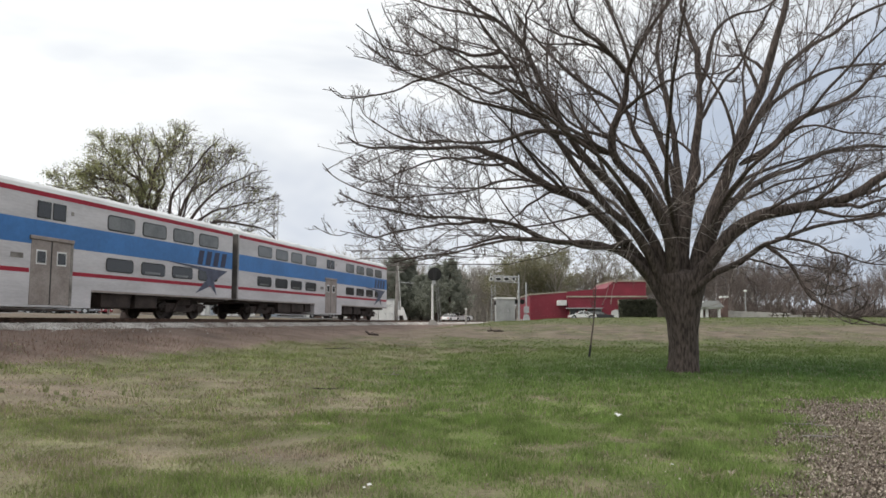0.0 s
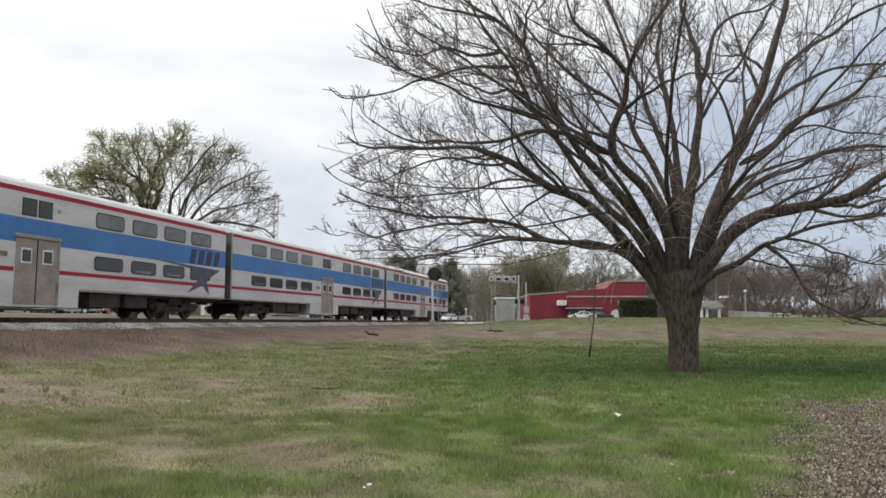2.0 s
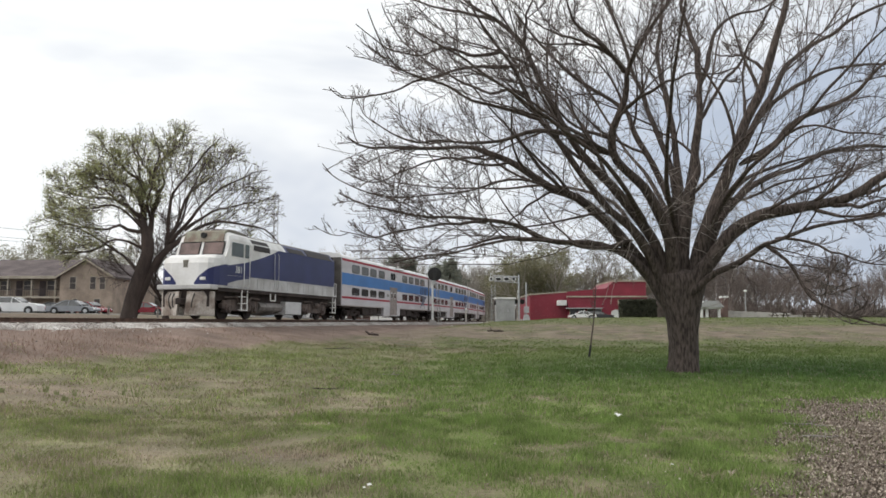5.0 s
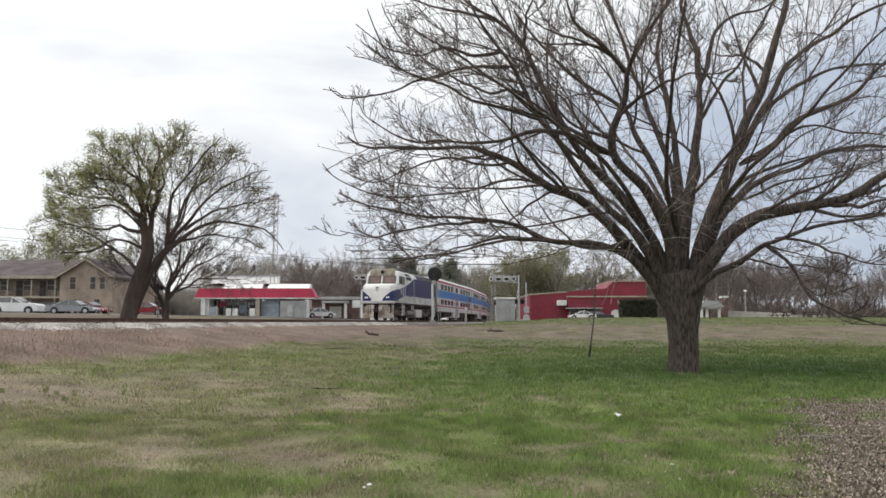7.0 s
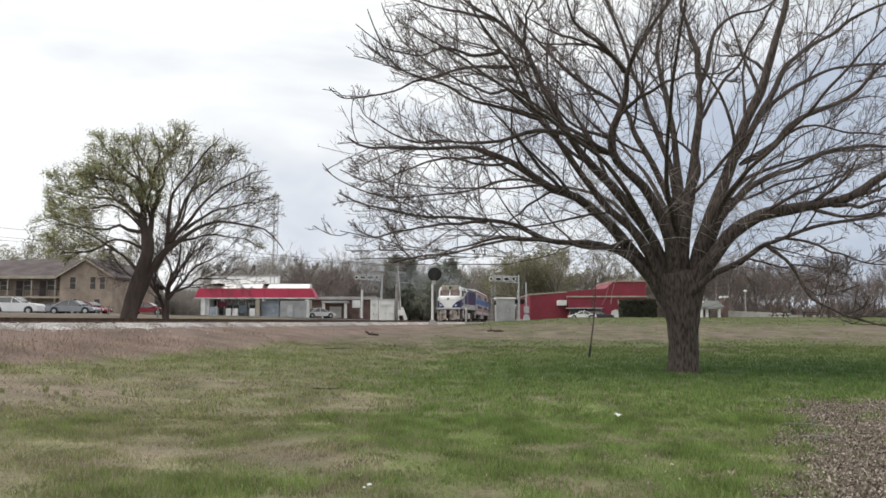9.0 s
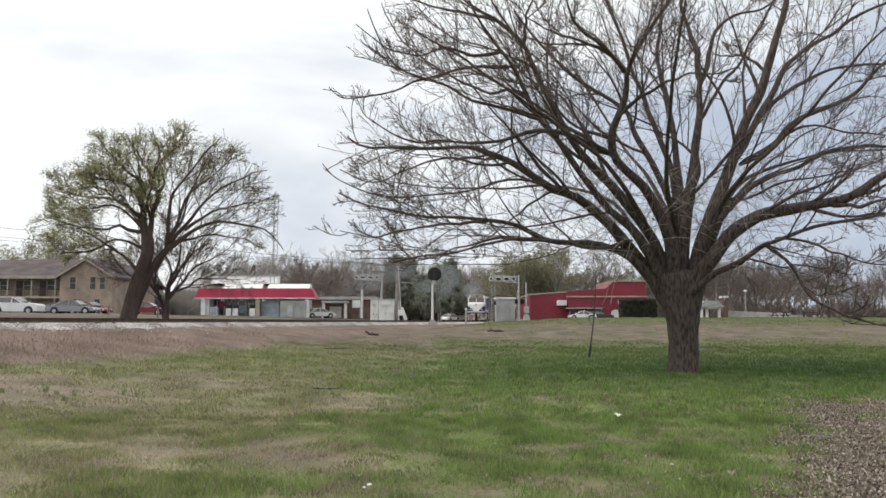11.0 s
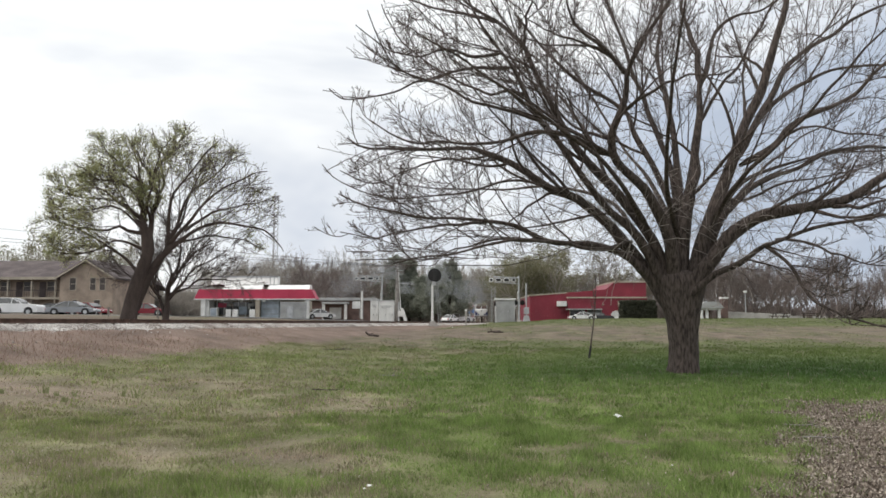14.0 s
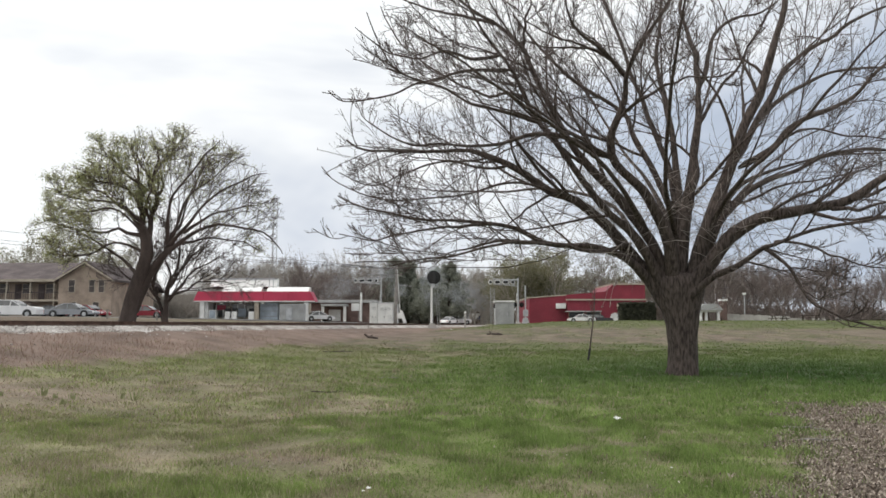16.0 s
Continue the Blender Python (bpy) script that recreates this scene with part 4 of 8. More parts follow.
    limb(0.135, 0.025, (-0.02, -0.40, 2.38), (0.64, -0.78, 3.04), (1.12, -1.16, 3.33), (1.44, -1.54, 3.54), (1.77, -1.92, 3.89), (2.01, -2.30, 4.04), (2.61, -2.68, 4.27), (3.39, -3.06, 4.42), (4.06, -3.44, 4.51), (4.62, -3.82, 4.63), (5.31, -4.20, 4.68))
    limb(0.076, 0.020, (2.03, -1.60, 4.01), (2.14, -2.03, 3.73), (2.35, -2.46, 3.26), (2.65, -2.89, 2.53), (3.03, -3.31, 2.10), (3.40, -3.74, 1.79), (3.74, -4.17, 1.57), (4.12, -4.60, 1.52))
    limb(0.059, 0.012, (2.29, -1.80, 4.16), (2.71, -2.44, 4.06), (3.03, -3.08, 3.73), (3.29, -3.72, 3.46), (3.62, -4.36, 3.23), (3.97, -5.00, 3.05))
    limb(0.068, 0.022, (1.72, 0.20, 5.69), (2.47, 0.67, 5.77), (3.29, 1.13, 6.12), (4.35, 1.60, 6.52), (5.68, 2.07, 6.81), (7.36, 2.53, 7.23), (9.11, 3.00, 7.88))
    limb(0.076, 0.014, (-4.43, -0.60, 8.06), (-5.20, -0.72, 8.31), (-5.93, -0.84, 8.49), (-6.56, -0.96, 8.60), (-7.19, -1.08, 8.93), (-7.81, -1.20, 9.15), (-8.51, -1.32, 9.26), (-9.13, -1.44, 9.58), (-9.47, -1.56, 10.04), (-9.68, -1.68, 10.63), (-9.95, -1.80, 11.30))
    limb(0.068, 0.015, (-5.56, -1.80, 9.45), (-6.15, -1.64, 9.47), (-6.84, -1.49, 9.49), (-7.54, -1.33, 9.43), (-8.25, -1.18, 9.32), (-8.79, -1.02, 9.17), (-9.34, -0.87, 8.93), (-10.25, -0.71, 8.77), (-10.90, -0.56, 8.78), (-11.34, -0.40, 9.24))
    limb(0.068, 0.013, (-5.82, -1.90, 9.88), (-6.52, -2.11, 9.69), (-7.13, -2.33, 9.68), (-7.72, -2.54, 9.71), (-8.38, -2.76, 9.46), (-9.03, -2.97, 9.55), (-9.59, -3.19, 9.77), (-10.14, -3.40, 10.10))
    limb(0.076, 0.015, (-5.90, -0.80, 11.30), (-6.43, -0.48, 11.62), (-7.35, -0.16, 11.95), (-8.11, 0.16, 12.21), (-8.88, 0.48, 12.69), (-9.68, 0.80, 13.14))
    limb(0.068, 0.016, (-4.90, -0.50, 8.97), (-5.51, -0.24, 9.20), (-6.14, 0.03, 9.19), (-6.78, 0.29, 9.56), (-7.54, 0.55, 10.04), (-8.31, 0.81, 10.63), (-9.00, 1.08, 11.33), (-9.52, 1.34, 12.14), (-9.84, 1.60, 12.98))
    limb(0.059, 0.014, (-5.47, 0.40, 6.92), (-6.06, 0.08, 6.79), (-6.81, -0.25, 6.85), (-7.54, -0.58, 6.84), (-8.25, -0.90, 6.62), (-8.86, -1.23, 6.28), (-9.44, -1.55, 5.99), (-10.10, -1.88, 5.93), (-10.73, -2.20, 6.17))
    limb(0.059, 0.016, (-3.92, 0.20, 5.99), (-4.72, 0.44, 6.30), (-5.64, 0.69, 6.42), (-6.39, 0.93, 6.20), (-7.34, 1.18, 6.05), (-8.31, 1.42, 6.03), (-9.30, 1.67, 5.93), (-10.31, 1.91, 6.21), (-11.34, 2.16, 6.70), (-11.99, 2.40, 7.33))
    # boughs that reach to the front and to the back of the crown
    limb(0.100, 0.02, (1.14, 0.30, 4.79), (2.82, 1.80, 6.54), (4.94, 3.00, 7.49), (7.10, 4.00, 8.12), (9.82, 5.00, 8.42), (13.15, 6.00, 8.93))
    limb(0.090, 0.02, (-1.49, 0.20, 4.32), (-2.89, -1.20, 3.90), (-4.28, -2.40, 3.98), (-5.86, -3.60, 3.95), (-7.41, -4.40, 3.51), (-8.86, -5.00, 3.17))
    limb(0.100, 0.02, (-0.97, 0.10, 3.67), (-1.53, 2.40, 5.86), (-2.99, 4.50, 6.84), (-4.98, 6.40, 7.18), (-7.50, 8.00, 7.47), (-10.03, 9.40, 7.98))
    limb(0.100, 0.02, (-0.01, 0.50, 4.81), (-0.22, 2.80, 6.93), (-0.89, 5.20, 9.40), (-1.80, 7.40, 12.12), (-3.00, 9.00, 14.65))
    limb(0.100, 0.02, (0.40, 0.40, 5.91), (1.46, 2.40, 8.06), (2.63, 4.40, 10.47), (3.80, 6.20, 13.09), (5.09, 8.00, 15.95))
    limb(0.100, 0.02, (1.03, 0.00, 4.75), (2.78, 2.20, 6.22), (5.34, 4.80, 7.98), (8.08, 7.20, 9.81), (10.99, 9.00, 11.15))
    limb(0.100, 0.02, (0.01, 0.20, 4.41), (-1.03, -2.20, 5.95), (-1.55, -4.40, 7.59), (-1.71, -6.20, 9.07), (-1.73, -7.40, 10.58))
    limb(0.100, 0.02, (-1.17, -0.60, 4.67), (-2.82, -2.80, 5.99), (-4.70, -4.60, 6.95), (-6.49, -6.20, 7.66), (-8.32, -7.60, 8.24))
    limb(0.100, 0.02, (0.96, -0.20, 4.90), (0.95, -2.60, 5.71), (1.47, -4.60, 6.65), (2.00, -6.20, 7.59), (2.73, -7.60, 8.61))
    crown = (np.array((0.9, 0.0, 4.9)), np.array((13.0, 12.5, 12.6)))
    LP, LR = [], []
    K = 26
    for r0, r1, pts in limbs:
        p = spline(pts, K)
        u = np.linspace(0, 1, K)
        for q in range(3):
            p += np.clip(u * 4, 0, 1)[:, None] * 0.045 / (q + 1) * np.sin(u[:, None] * (9 + 13 * q) + g.uniform(0, 6.28, 3)) * g.normal(0.8, 0.3, 3)
        rr = (r0 + (r1 - r0) * u ** 0.62) * (1 + 0.05 * np.sin(u * 14 + g.uniform(0, 6)) + 0.03 * np.sin(u * 37 + g.uniform(0, 6)))
        rr[0] *= 0.4
        mesh_part("limb", [tubes(p[None], rr[None], 10)], "bark", tree)
        LP.append(p)
        LR.append(rr)
    LP, LR = np.array(LP), np.array(LR)
    heart = np.array((0.2, 0, 2.5))
    # long boughs carry many branches, short ones few; fewer to the right, fitted to the camera's view
    made = []
    for p, r in zip(LP, LR):
        long = np.linalg.norm(np.diff(p, axis=0), axis=1).sum()
        per = int(round(long * (0.80 if p[-1, 0] < -1.5 else 0.45)))
        if abs(p[-1, 1]) > 5:
            per = 4
        if p[-1, 0] > 0 and p[-1, 2] < 5:
            per = 7
        made.append(sprout(g, p[None], r[None], max(2, min(per, 13)), 0.26, 1.0, (14, 48), (0.32, 0.70), 10, up=0.34, wig=0.14, thick=0.50, taper=0.88, inside=crown, outward=heart, floor=3.3))
    B1 = (np.concatenate([q for q, r in made]), np.concatenate([r for q, r in made]))
    B1 = (B1[0], np.clip(B1[1], 0.013, 0.055))
    B2 = sprout(g, *B1, 8, 0.08, 1.0, (18, 58), (0.34, 0.78), 7, up=0.40, wig=0.17, thick=0.50, taper=0.8, inside=crown, outward=heart, floor=3.5)
    B2 = (B2[0], np.maximum(B2[1], 0.0092))
    B3 = sprout(g, *B2, 5, 0.10, 1.0, (22, 66), (0.40, 0.90), 5, up=0.5, wig=0.15, thick=0.65, taper=0.5, inside=crown, outward=heart, floor=3.4)
    B3 = (B3[0], np.maximum(B3[1], 0.0060))
    B4 = sprout(g, *B3, 2, 0.15, 1.0, (18, 55), (0.45, 0.9), 3, up=0.4, wig=0.07, thick=0.8, taper=0.4, inside=crown)
    B4 = (B4[0], np.maximum(B4[1], 0.0040))
    for p, r in zip(*B1):
        mesh_part("branch", [tubes(p[None], r[None], 6)], "bark", tree)
    # fine shoots round the fork
    main = [0, 1, 5, 6, 9, 18, 22, 28, 29, 32]
    S1 = sprout(g, LP[main, :14], LR[main, :14] * 0.22, 16, 0.2, 1.0, (35, 85), (0.25, 0.6), 7, up=0.25, wig=0.16, thick=0.25, taper=0.6)
    S1 = (S1[0], np.clip(S1[1], 0.006, 0.018))
    S2 = sprout(g, *S1, 5, 0.2, 1.0, (25, 65), (0.3, 0.7), 5, up=0.2, wig=0.16, thick=0.7, taper=0.5)
    S2 = (S2[0], np.clip(S2[1], 0.0045, 0.012))
    # pale arching suckers that cross before and between the limbs
    S3 = sprout(g, LP[main, 2:11], LR[main, 2:11] * 0.2, 36, 0.05, 1.0, (40, 95), (0.45, 1.0), 8, up=-0.1, wig=0.22, thick=0.2, taper=0.6, floor=2.2)
    S3 = (S3[0], np.clip(S3[1], 0.008, 0.015))
    tagged(mesh_part("sucker_growth", [tubes(*S3, 4)], "shoot", tree, "pale grey arching shoots round the fork"), kind="stuff")
    tagged(mesh_part("twig_spray", [tubes(*S1, 4), tubes(*S2, 3), tubes(*B2, 4), tubes(*B3, 3), tubes(*B4, 3)], "twig", tree, "fine bare reddish-grey twigs"), kind="stuff")
    return tree


def build_left_tree():
    """The tree beyond the track, twin stems, first green leaves on one side."""
    x0, y0 = -20.67, 50.0
    tree = thing("budding_tree", "twin-stemmed tree with first pale green leaves beyond the railway", "tree", at=pose(x0, y0, gz(x0, y0) - 0.1))
    g = np.random.RandomState(14)
    stems = [
        (0.499, 0.375, [(-0.32, 0.00, 0.09), (-0.11, 0.00, 1.44), (0.19, 0.00, 2.57), (0.60, 0.00, 3.79), (0.82, 0.00, 4.86), (0.61, 0.00, 6.31)]),
        (0.306, 0.221, [(-0.06, 0.30, 0.88), (0.58, 0.28, 2.40), (1.08, 0.25, 3.54), (1.74, 0.23, 4.49), (2.49, 0.20, 5.18)]),
    ]
    for r0, r1, pts in stems:
        p = spline(pts, 14)
        u = np.linspace(0, 1, 14)
        rr = (r0 + (r1 - r0) * u) * np.interp(u, (0, 0.12, 1), (1.15, 1.0, 1.0))
        rr[-1] *= 0.6
        mesh_part("trunk", [tubes(p[None], rr[None], 12)], "bark_grey", tree, "leaning grey-brown stem")
    L = [
        (0.354, 0.187, [(0.72, 0.00, 5.43), (0.52, -0.10, 6.76), (0.25, -0.20, 7.90), (0.18, -0.30, 8.73)]),
        (0.145, 0.023, [(0.19, -0.20, 8.48), (-0.31, -0.77, 8.72), (-1.13, -1.35, 9.22), (-1.92, -1.92, 9.41), (-2.62, -2.50, 9.82)]),
        (0.161, 0.023, [(0.14, -0.20, 8.59), (0.24, 0.25, 9.29), (-0.30, 0.70, 10.48), (-0.93, 1.15, 12.02), (-1.18, 1.60, 13.67)]),
        (0.145, 0.023, [(0.42, 0.00, 9.17), (-0.48, -0.50, 10.08), (-1.52, -1.00, 11.20), (-2.31, -1.50, 12.00)]),
        (0.225, 0.136, [(0.81, 0.00, 5.24), (0.99, 0.15, 6.99), (1.19, 0.30, 8.17), (0.87, 0.45, 8.98), (0.52, 0.60, 9.67)]),
        (0.129, 0.023, [(0.64, 0.40, 9.56), (0.13, 1.20, 10.59), (-0.87, 2.00, 11.81), (-2.40, 2.80, 13.41)]),
        (0.129, 0.023, [(0.63, 0.50, 9.66), (1.55, -0.18, 10.61), (2.42, -0.85, 11.39), (3.38, -1.53, 12.23), (4.04, -2.20, 12.81)]),
        (0.129, 0.023, [(1.11, 0.30, 8.37), (1.22, 1.10, 9.77), (0.78, 1.90, 11.46), (0.01, 2.70, 13.05), (-0.66, 3.50, 14.09)]),
        (0.129, 0.023, [(0.98, 0.00, 6.77), (1.22, -1.33, 8.09), (2.15, -2.67, 9.71), (2.87, -4.00, 11.02)]),
        (0.177, 0.023, [(2.38, 0.20, 5.03), (3.66, 0.03, 5.93), (4.62, -0.14, 6.45), (6.11, -0.31, 6.73), (7.67, -0.49, 6.48), (8.86, -0.66, 5.89), (9.74, -0.83, 5.07), (10.24, -1.00, 4.53)]),
        (0.177, 0.023, [(1.90, 0.20, 4.57), (2.14, 0.46, 5.87), (2.55, 0.71, 7.07), (2.95, 0.97, 8.48), (3.70, 1.23, 9.32), (4.85, 1.49, 10.25), (5.86, 1.74, 11.27), (6.57, 2.00, 11.98)]),
        (0.161, 0.023, [(2.25, 0.20, 5.34), (3.50, -0.24, 6.74), (4.89, -0.68, 7.97), (6.35, -1.12, 8.89), (7.95, -1.56, 9.56), (9.23, -2.00, 9.85)]),
        (0.129, 0.023, [(3.14, 0.20, 6.11), (4.57, 0.90, 7.45), (5.99, 1.60, 7.99), (7.39, 2.30, 8.30), (8.90, 3.00, 8.90)]),
        (0.161, 0.023, [(2.09, 0.20, 5.49), (2.18, -0.30, 7.11), (2.63, -0.80, 8.18), (3.70, -1.30, 9.23), (4.66, -1.80, 10.27), (5.52, -2.30, 11.28), (6.24, -2.80, 11.90)]),
        (0.113, 0.023, [(2.41, 0.20, 5.18), (3.61, 1.02, 5.74), (5.18, 1.85, 6.07), (6.47, 2.67, 5.76), (7.32, 3.50, 5.20)]),
        (0.129, 0.023, [(2.18, 0.20, 5.26), (2.42, 1.27, 7.14), (2.86, 2.35, 9.12), (3.26, 3.42, 10.97), (3.53, 4.50, 12.81)]),
        (0.161, 0.023, [(0.63, 0.00, 5.93), (-0.53, -0.17, 6.06), (-1.27, -0.33, 6.35), (-2.13, -0.50, 6.21), (-3.49, -0.67, 6.30), (-4.62, -0.83, 6.51), (-5.53, -1.00, 6.86)]),
        (0.145, 0.023, [(0.12, 0.00, 3.41), (-0.63, 0.20, 3.92), (-1.52, 0.40, 4.89), (-2.60, 0.60, 5.53), (-3.89, 0.80, 6.26), (-5.25, 1.00, 6.67), (-6.41, 1.20, 6.15)]),
        (0.145, 0.023, [(0.36, 0.00, 6.77), (0.02, -0.50, 7.16), (-0.47, -1.00, 7.62), (-1.39, -1.50, 8.07), (-2.64, -2.00, 8.17), (-3.80, -2.50, 8.45), (-4.71, -3.00, 8.62)]),
        (0.129, 0.023, [(0.28, 0.00, 7.00), (-1.66, 0.65, 8.35), (-3.24, 1.30, 9.09), (-5.29, 1.95, 9.21), (-7.11, 2.60, 8.67)]),
        (0.113, 0.023, [(0.63, 0.00, 4.78), (-0.74, -0.50, 5.34), (-2.14, -1.00, 4.91), (-3.37, -1.50, 4.49), (-4.65, -2.00, 4.44)]),
        (0.113, 0.023, [(0.62, 0.00, 6.00), (-1.14, 1.50, 7.77), (-2.86, 3.00, 9.64), (-4.45, 4.50, 11.83)]),
        (0.113, 0.023, [(0.63, 0.00, 5.93), (0.22, -1.12, 6.84), (-0.80, -2.25, 7.35), (-1.93, -3.38, 6.96), (-2.78, -4.50, 7.00)]),
    ]
    LP = np.array([spline(p, 14) for a, b, p in L])
    t = np.linspace(0, 1, 14)[None, :, None]
    for q in range(3):
        LP = LP + np.clip(t * 4, 0, 1) * 0.11 / (q + 1) * np.sin(t * (6 + 7 * q) + g.uniform(0, 6.28, (len(L), 1, 3)))
    LR = np.array([a + (b - a) * np.linspace(0, 1, 14) ** 0.6 for a, b, p in L])
    for p, r in zip(LP, LR):
        mesh_part("limb", [tubes(p[None], r[None], 8)], "bark_grey", tree)
    crown = (np.array((1.7, 0, 6.9)), np.array((8.6, 7.0, 6.7)))
    heart = np.array((0.8, 0, 4.0))
    B1 = sprout(g, LP, LR, 11, 0.22, 0.99, (16, 55), (0.35, 0.75), 8, up=0.25, wig=0.13, thick=0.42, taper=0.85, inside=crown, outward=heart)
    B2 = sprout(g, *B1, 7, 0.12, 1.0, (18, 60), (0.35, 0.75), 6, up=0.3, wig=0.14, thick=0.55, inside=crown, outward=heart)
    B3 = sprout(g, *B2, 6, 0.12, 1.0, (20, 65), (0.45, 0.9), 4, up=0.15, wig=0.16, inside=crown)
    B1, B2, B3 = (B1[0], np.maximum(B1[1], 0.016)), (B2[0], np.maximum(B2[1], 0.012)), (B3[0], np.maximum(B3[1], 0.0095))
    tagged(mesh_part("twig_spray", [tubes(*B1, 5), tubes(*B2, 4), tubes(*B3, 3)], "twig", tree), kind="stuff")
    budding = lambda c, q: ((((c - crown[0]) / crown[1]) ** 2).sum(1) < 1.12) & (q.rand(len(c)) < np.clip(0.42 - 0.052 * (c[:, 0] - 2.4), 0.0, 0.62))
    tagged(mesh_part("foliage", [leaves(g, B3[0], 11, 0.055, 0.15, budding)], "leaf_spring", tree, "sparse pale green young leaves"), kind="stuff")


def generic_tree(g, height, spread, stem_r, limbs, per=(7, 6, 5), lowest=0.25):
    """Lines of a bare tree: limbs fan out of a straight stem."""
    stem = spline([(0, 0, 0), (g.normal(0, 0.02) * height, 0, height * 0.35), (g.normal(0, 0.03) * height, g.normal(0, 0.03) * height, height * 0.95)], 12)
    rr = stem_r * (1 - 0.97 * np.linspace(0, 1, 12) ** 0.6)
    LP, LR = [], []
    for k in range(limbs):
        t = lowest + (0.85 - lowest) * k / max(1, limbs - 1)
        i = t * 11
        s = stem[int(i)]
        a = k * 2.4 + g.uniform(-0.5, 0.5)
        out = spread * (1 - 0.55 * (t - lowest)) * g.uniform(0.75, 1.1)
        rise = (height - s[2]) * g.uniform(0.45, 0.95)
        LP.append(spline([s, s + np.array((math.cos(a) * out * 0.5, math.sin(a) * out * 0.5, rise * 0.45)), s + np.array((math.cos(a) * out, math.sin(a) * out, rise))], 10))
        LR.append(stem_r * 0.45 * (1 - 0.3 * t) * (1 - 0.85 * np.linspace(0, 1, 10)))
    LP, LR = np.array(LP), np.array(LR)
    B1 = sprout(g, LP, LR, per[0], 0.2, 1.0, (20, 50), (0.4, 0.75), 4, up=0.3, wig=0.1)
    B2 = sprout(g, *B1, per[1], 0.15, 1.0, (20, 55), (0.4, 0.8), 2, up=0.3, wig=0.12)
    return (stem[None], rr[None]), (LP, LR), B1, B2


def build_second_stem():
    """The smaller bare tree beside the budding one."""
    x0, y0 = -19.58, 53.0
    g = np.random.RandomState(23)
    tree = thing("bare_tree", "smaller bare grey tree beyond the railway", "tree", at=pose(x0, y0, gz(x0, y0) - 0.1))
    stems = [(0.24, [(0, 0, 0), (0.1, 0, 1.6), (0.35, 0.1, 3.2), (0.7, 0.3, 5.0), (0.6, 0.5, 7.2)]), (0.17, [(-0.1, 0, 0.1), (-0.5, 0.2, 1.6), (-1.1, 0.3, 3.0), (-1.5, 0.2, 4.6), (-2.4, 0.0, 6.0)]), (0.14, [(0.15, 0, 1.6), (0.9, -0.3, 2.6), (2.1, -0.4, 3.4), (3.4, -0.5, 4.4), (4.8, -0.6, 5.2)]),
             (0.13, [(0.25, 0, 2.6), (1.0, 0.4, 3.9), (2.0, 0.8, 5.2), (2.8, 0.9, 6.6)]), (0.12, [(0.1, 0, 2.0), (0.5, -0.9, 3.4), (0.3, -1.6, 5.0), (0.9, -1.8, 6.8)]), (0.11, [(-0.5, 0.2, 1.7), (-1.6, -0.4, 2.8), (-2.8, -0.5, 3.6), (-3.8, -0.4, 4.8)]),
             (0.11, [(0.2, 0, 1.9), (1.6, 0.6, 2.6), (3.4, 0.8, 3.0), (5.6, 0.9, 3.2)]), (0.11, [(-1.0, 0.3, 2.8), (-0.8, 0.9, 4.4), (-0.6, 1.4, 6.6)])]
    LP = np.array([spline(p, 12) for r, p in stems])
    u = np.linspace(0, 1, 12)[None, :, None]
    for q in range(3):
        LP = LP + np.clip(u * 4, 0, 1) * 0.14 / (q + 1) * np.sin(u * (6 + 7 * q) + g.uniform(0, 6.28, (len(stems), 1, 3)))
    L = (LP, np.array([r * (1 - 0.92 * np.linspace(0, 1, 12) ** 0.8) for r, p in stems]))
    B1 = sprout(g, *L, 13, 0.2, 1.0, (18, 55), (0.4, 0.85), 7, up=0.25, wig=0.10, thick=0.5, taper=0.85)
    B2 = sprout(g, *B1, 7, 0.12, 1.0, (18, 55), (0.4, 0.75), 5, up=0.3, wig=0.12, thick=0.55)
    B1 = (B1[0], np.maximum(B1[1], 0.017))
    B3 = sprout(g, *B2, 5, 0.2, 1, (20, 60), (0.4, 0.8), 3, up=0.2, wig=0.12)
    for p, r in zip(*L):
        mesh_part("stem", [tubes(p[None], r[None], 8)], "bark_grey", tree)
    tagged(mesh_part("twig_spray", [tubes(*B1, 5), tubes(B2[0], np.maximum(B2[1], 0.012), 3), tubes(B3[0], np.maximum(B3[1], 0.010), 3)], "twig", tree), kind="stuff")


def build_sapling():
    x0, y0 = 6.20, 32.0
    z0 = gz(x0, y0)
    g = np.random.RandomState(31)
    tree = thing("sapling", "thin bare young sapling on the lawn", "tree", at=pose(x0, y0, z0 - 0.05))
    stem = spline([(0, 0, 0), (0.13, 0, 0.9), (0.30, 0, 2.2), (0.36, 0.05, 3.6)], 10)
    rr = np.linspace(0.040, 0.014, 10)
    wrap = tubes(stem[None, :3], rr[None, :3] * 1.35, 8)
    mesh_part("stem", [tubes(stem[None], rr[None], 8)], "bark", tree)
    mesh_part("bark_wrap", [wrap], "rubber", tree, "dark wrap at the foot of the stem")
    B1 = sprout(g, stem[None], rr[None], 12, 0.42, 1.0, (25, 55), (0.25, 0.45), 6, up=0.7, wig=0.1, thick=0.6)
    B2 = sprout(g, *B1, 4, 0.25, 1.0, (20, 50), (0.3, 0.6), 4, up=0.5, wig=0.1)
    tagged(mesh_part("twig_spray", [tubes(B1[0], np.maximum(B1[1], 0.008), 4), tubes(B2[0], np.maximum(B2[1], 0.005), 3)], "twig", tree), kind="stuff")


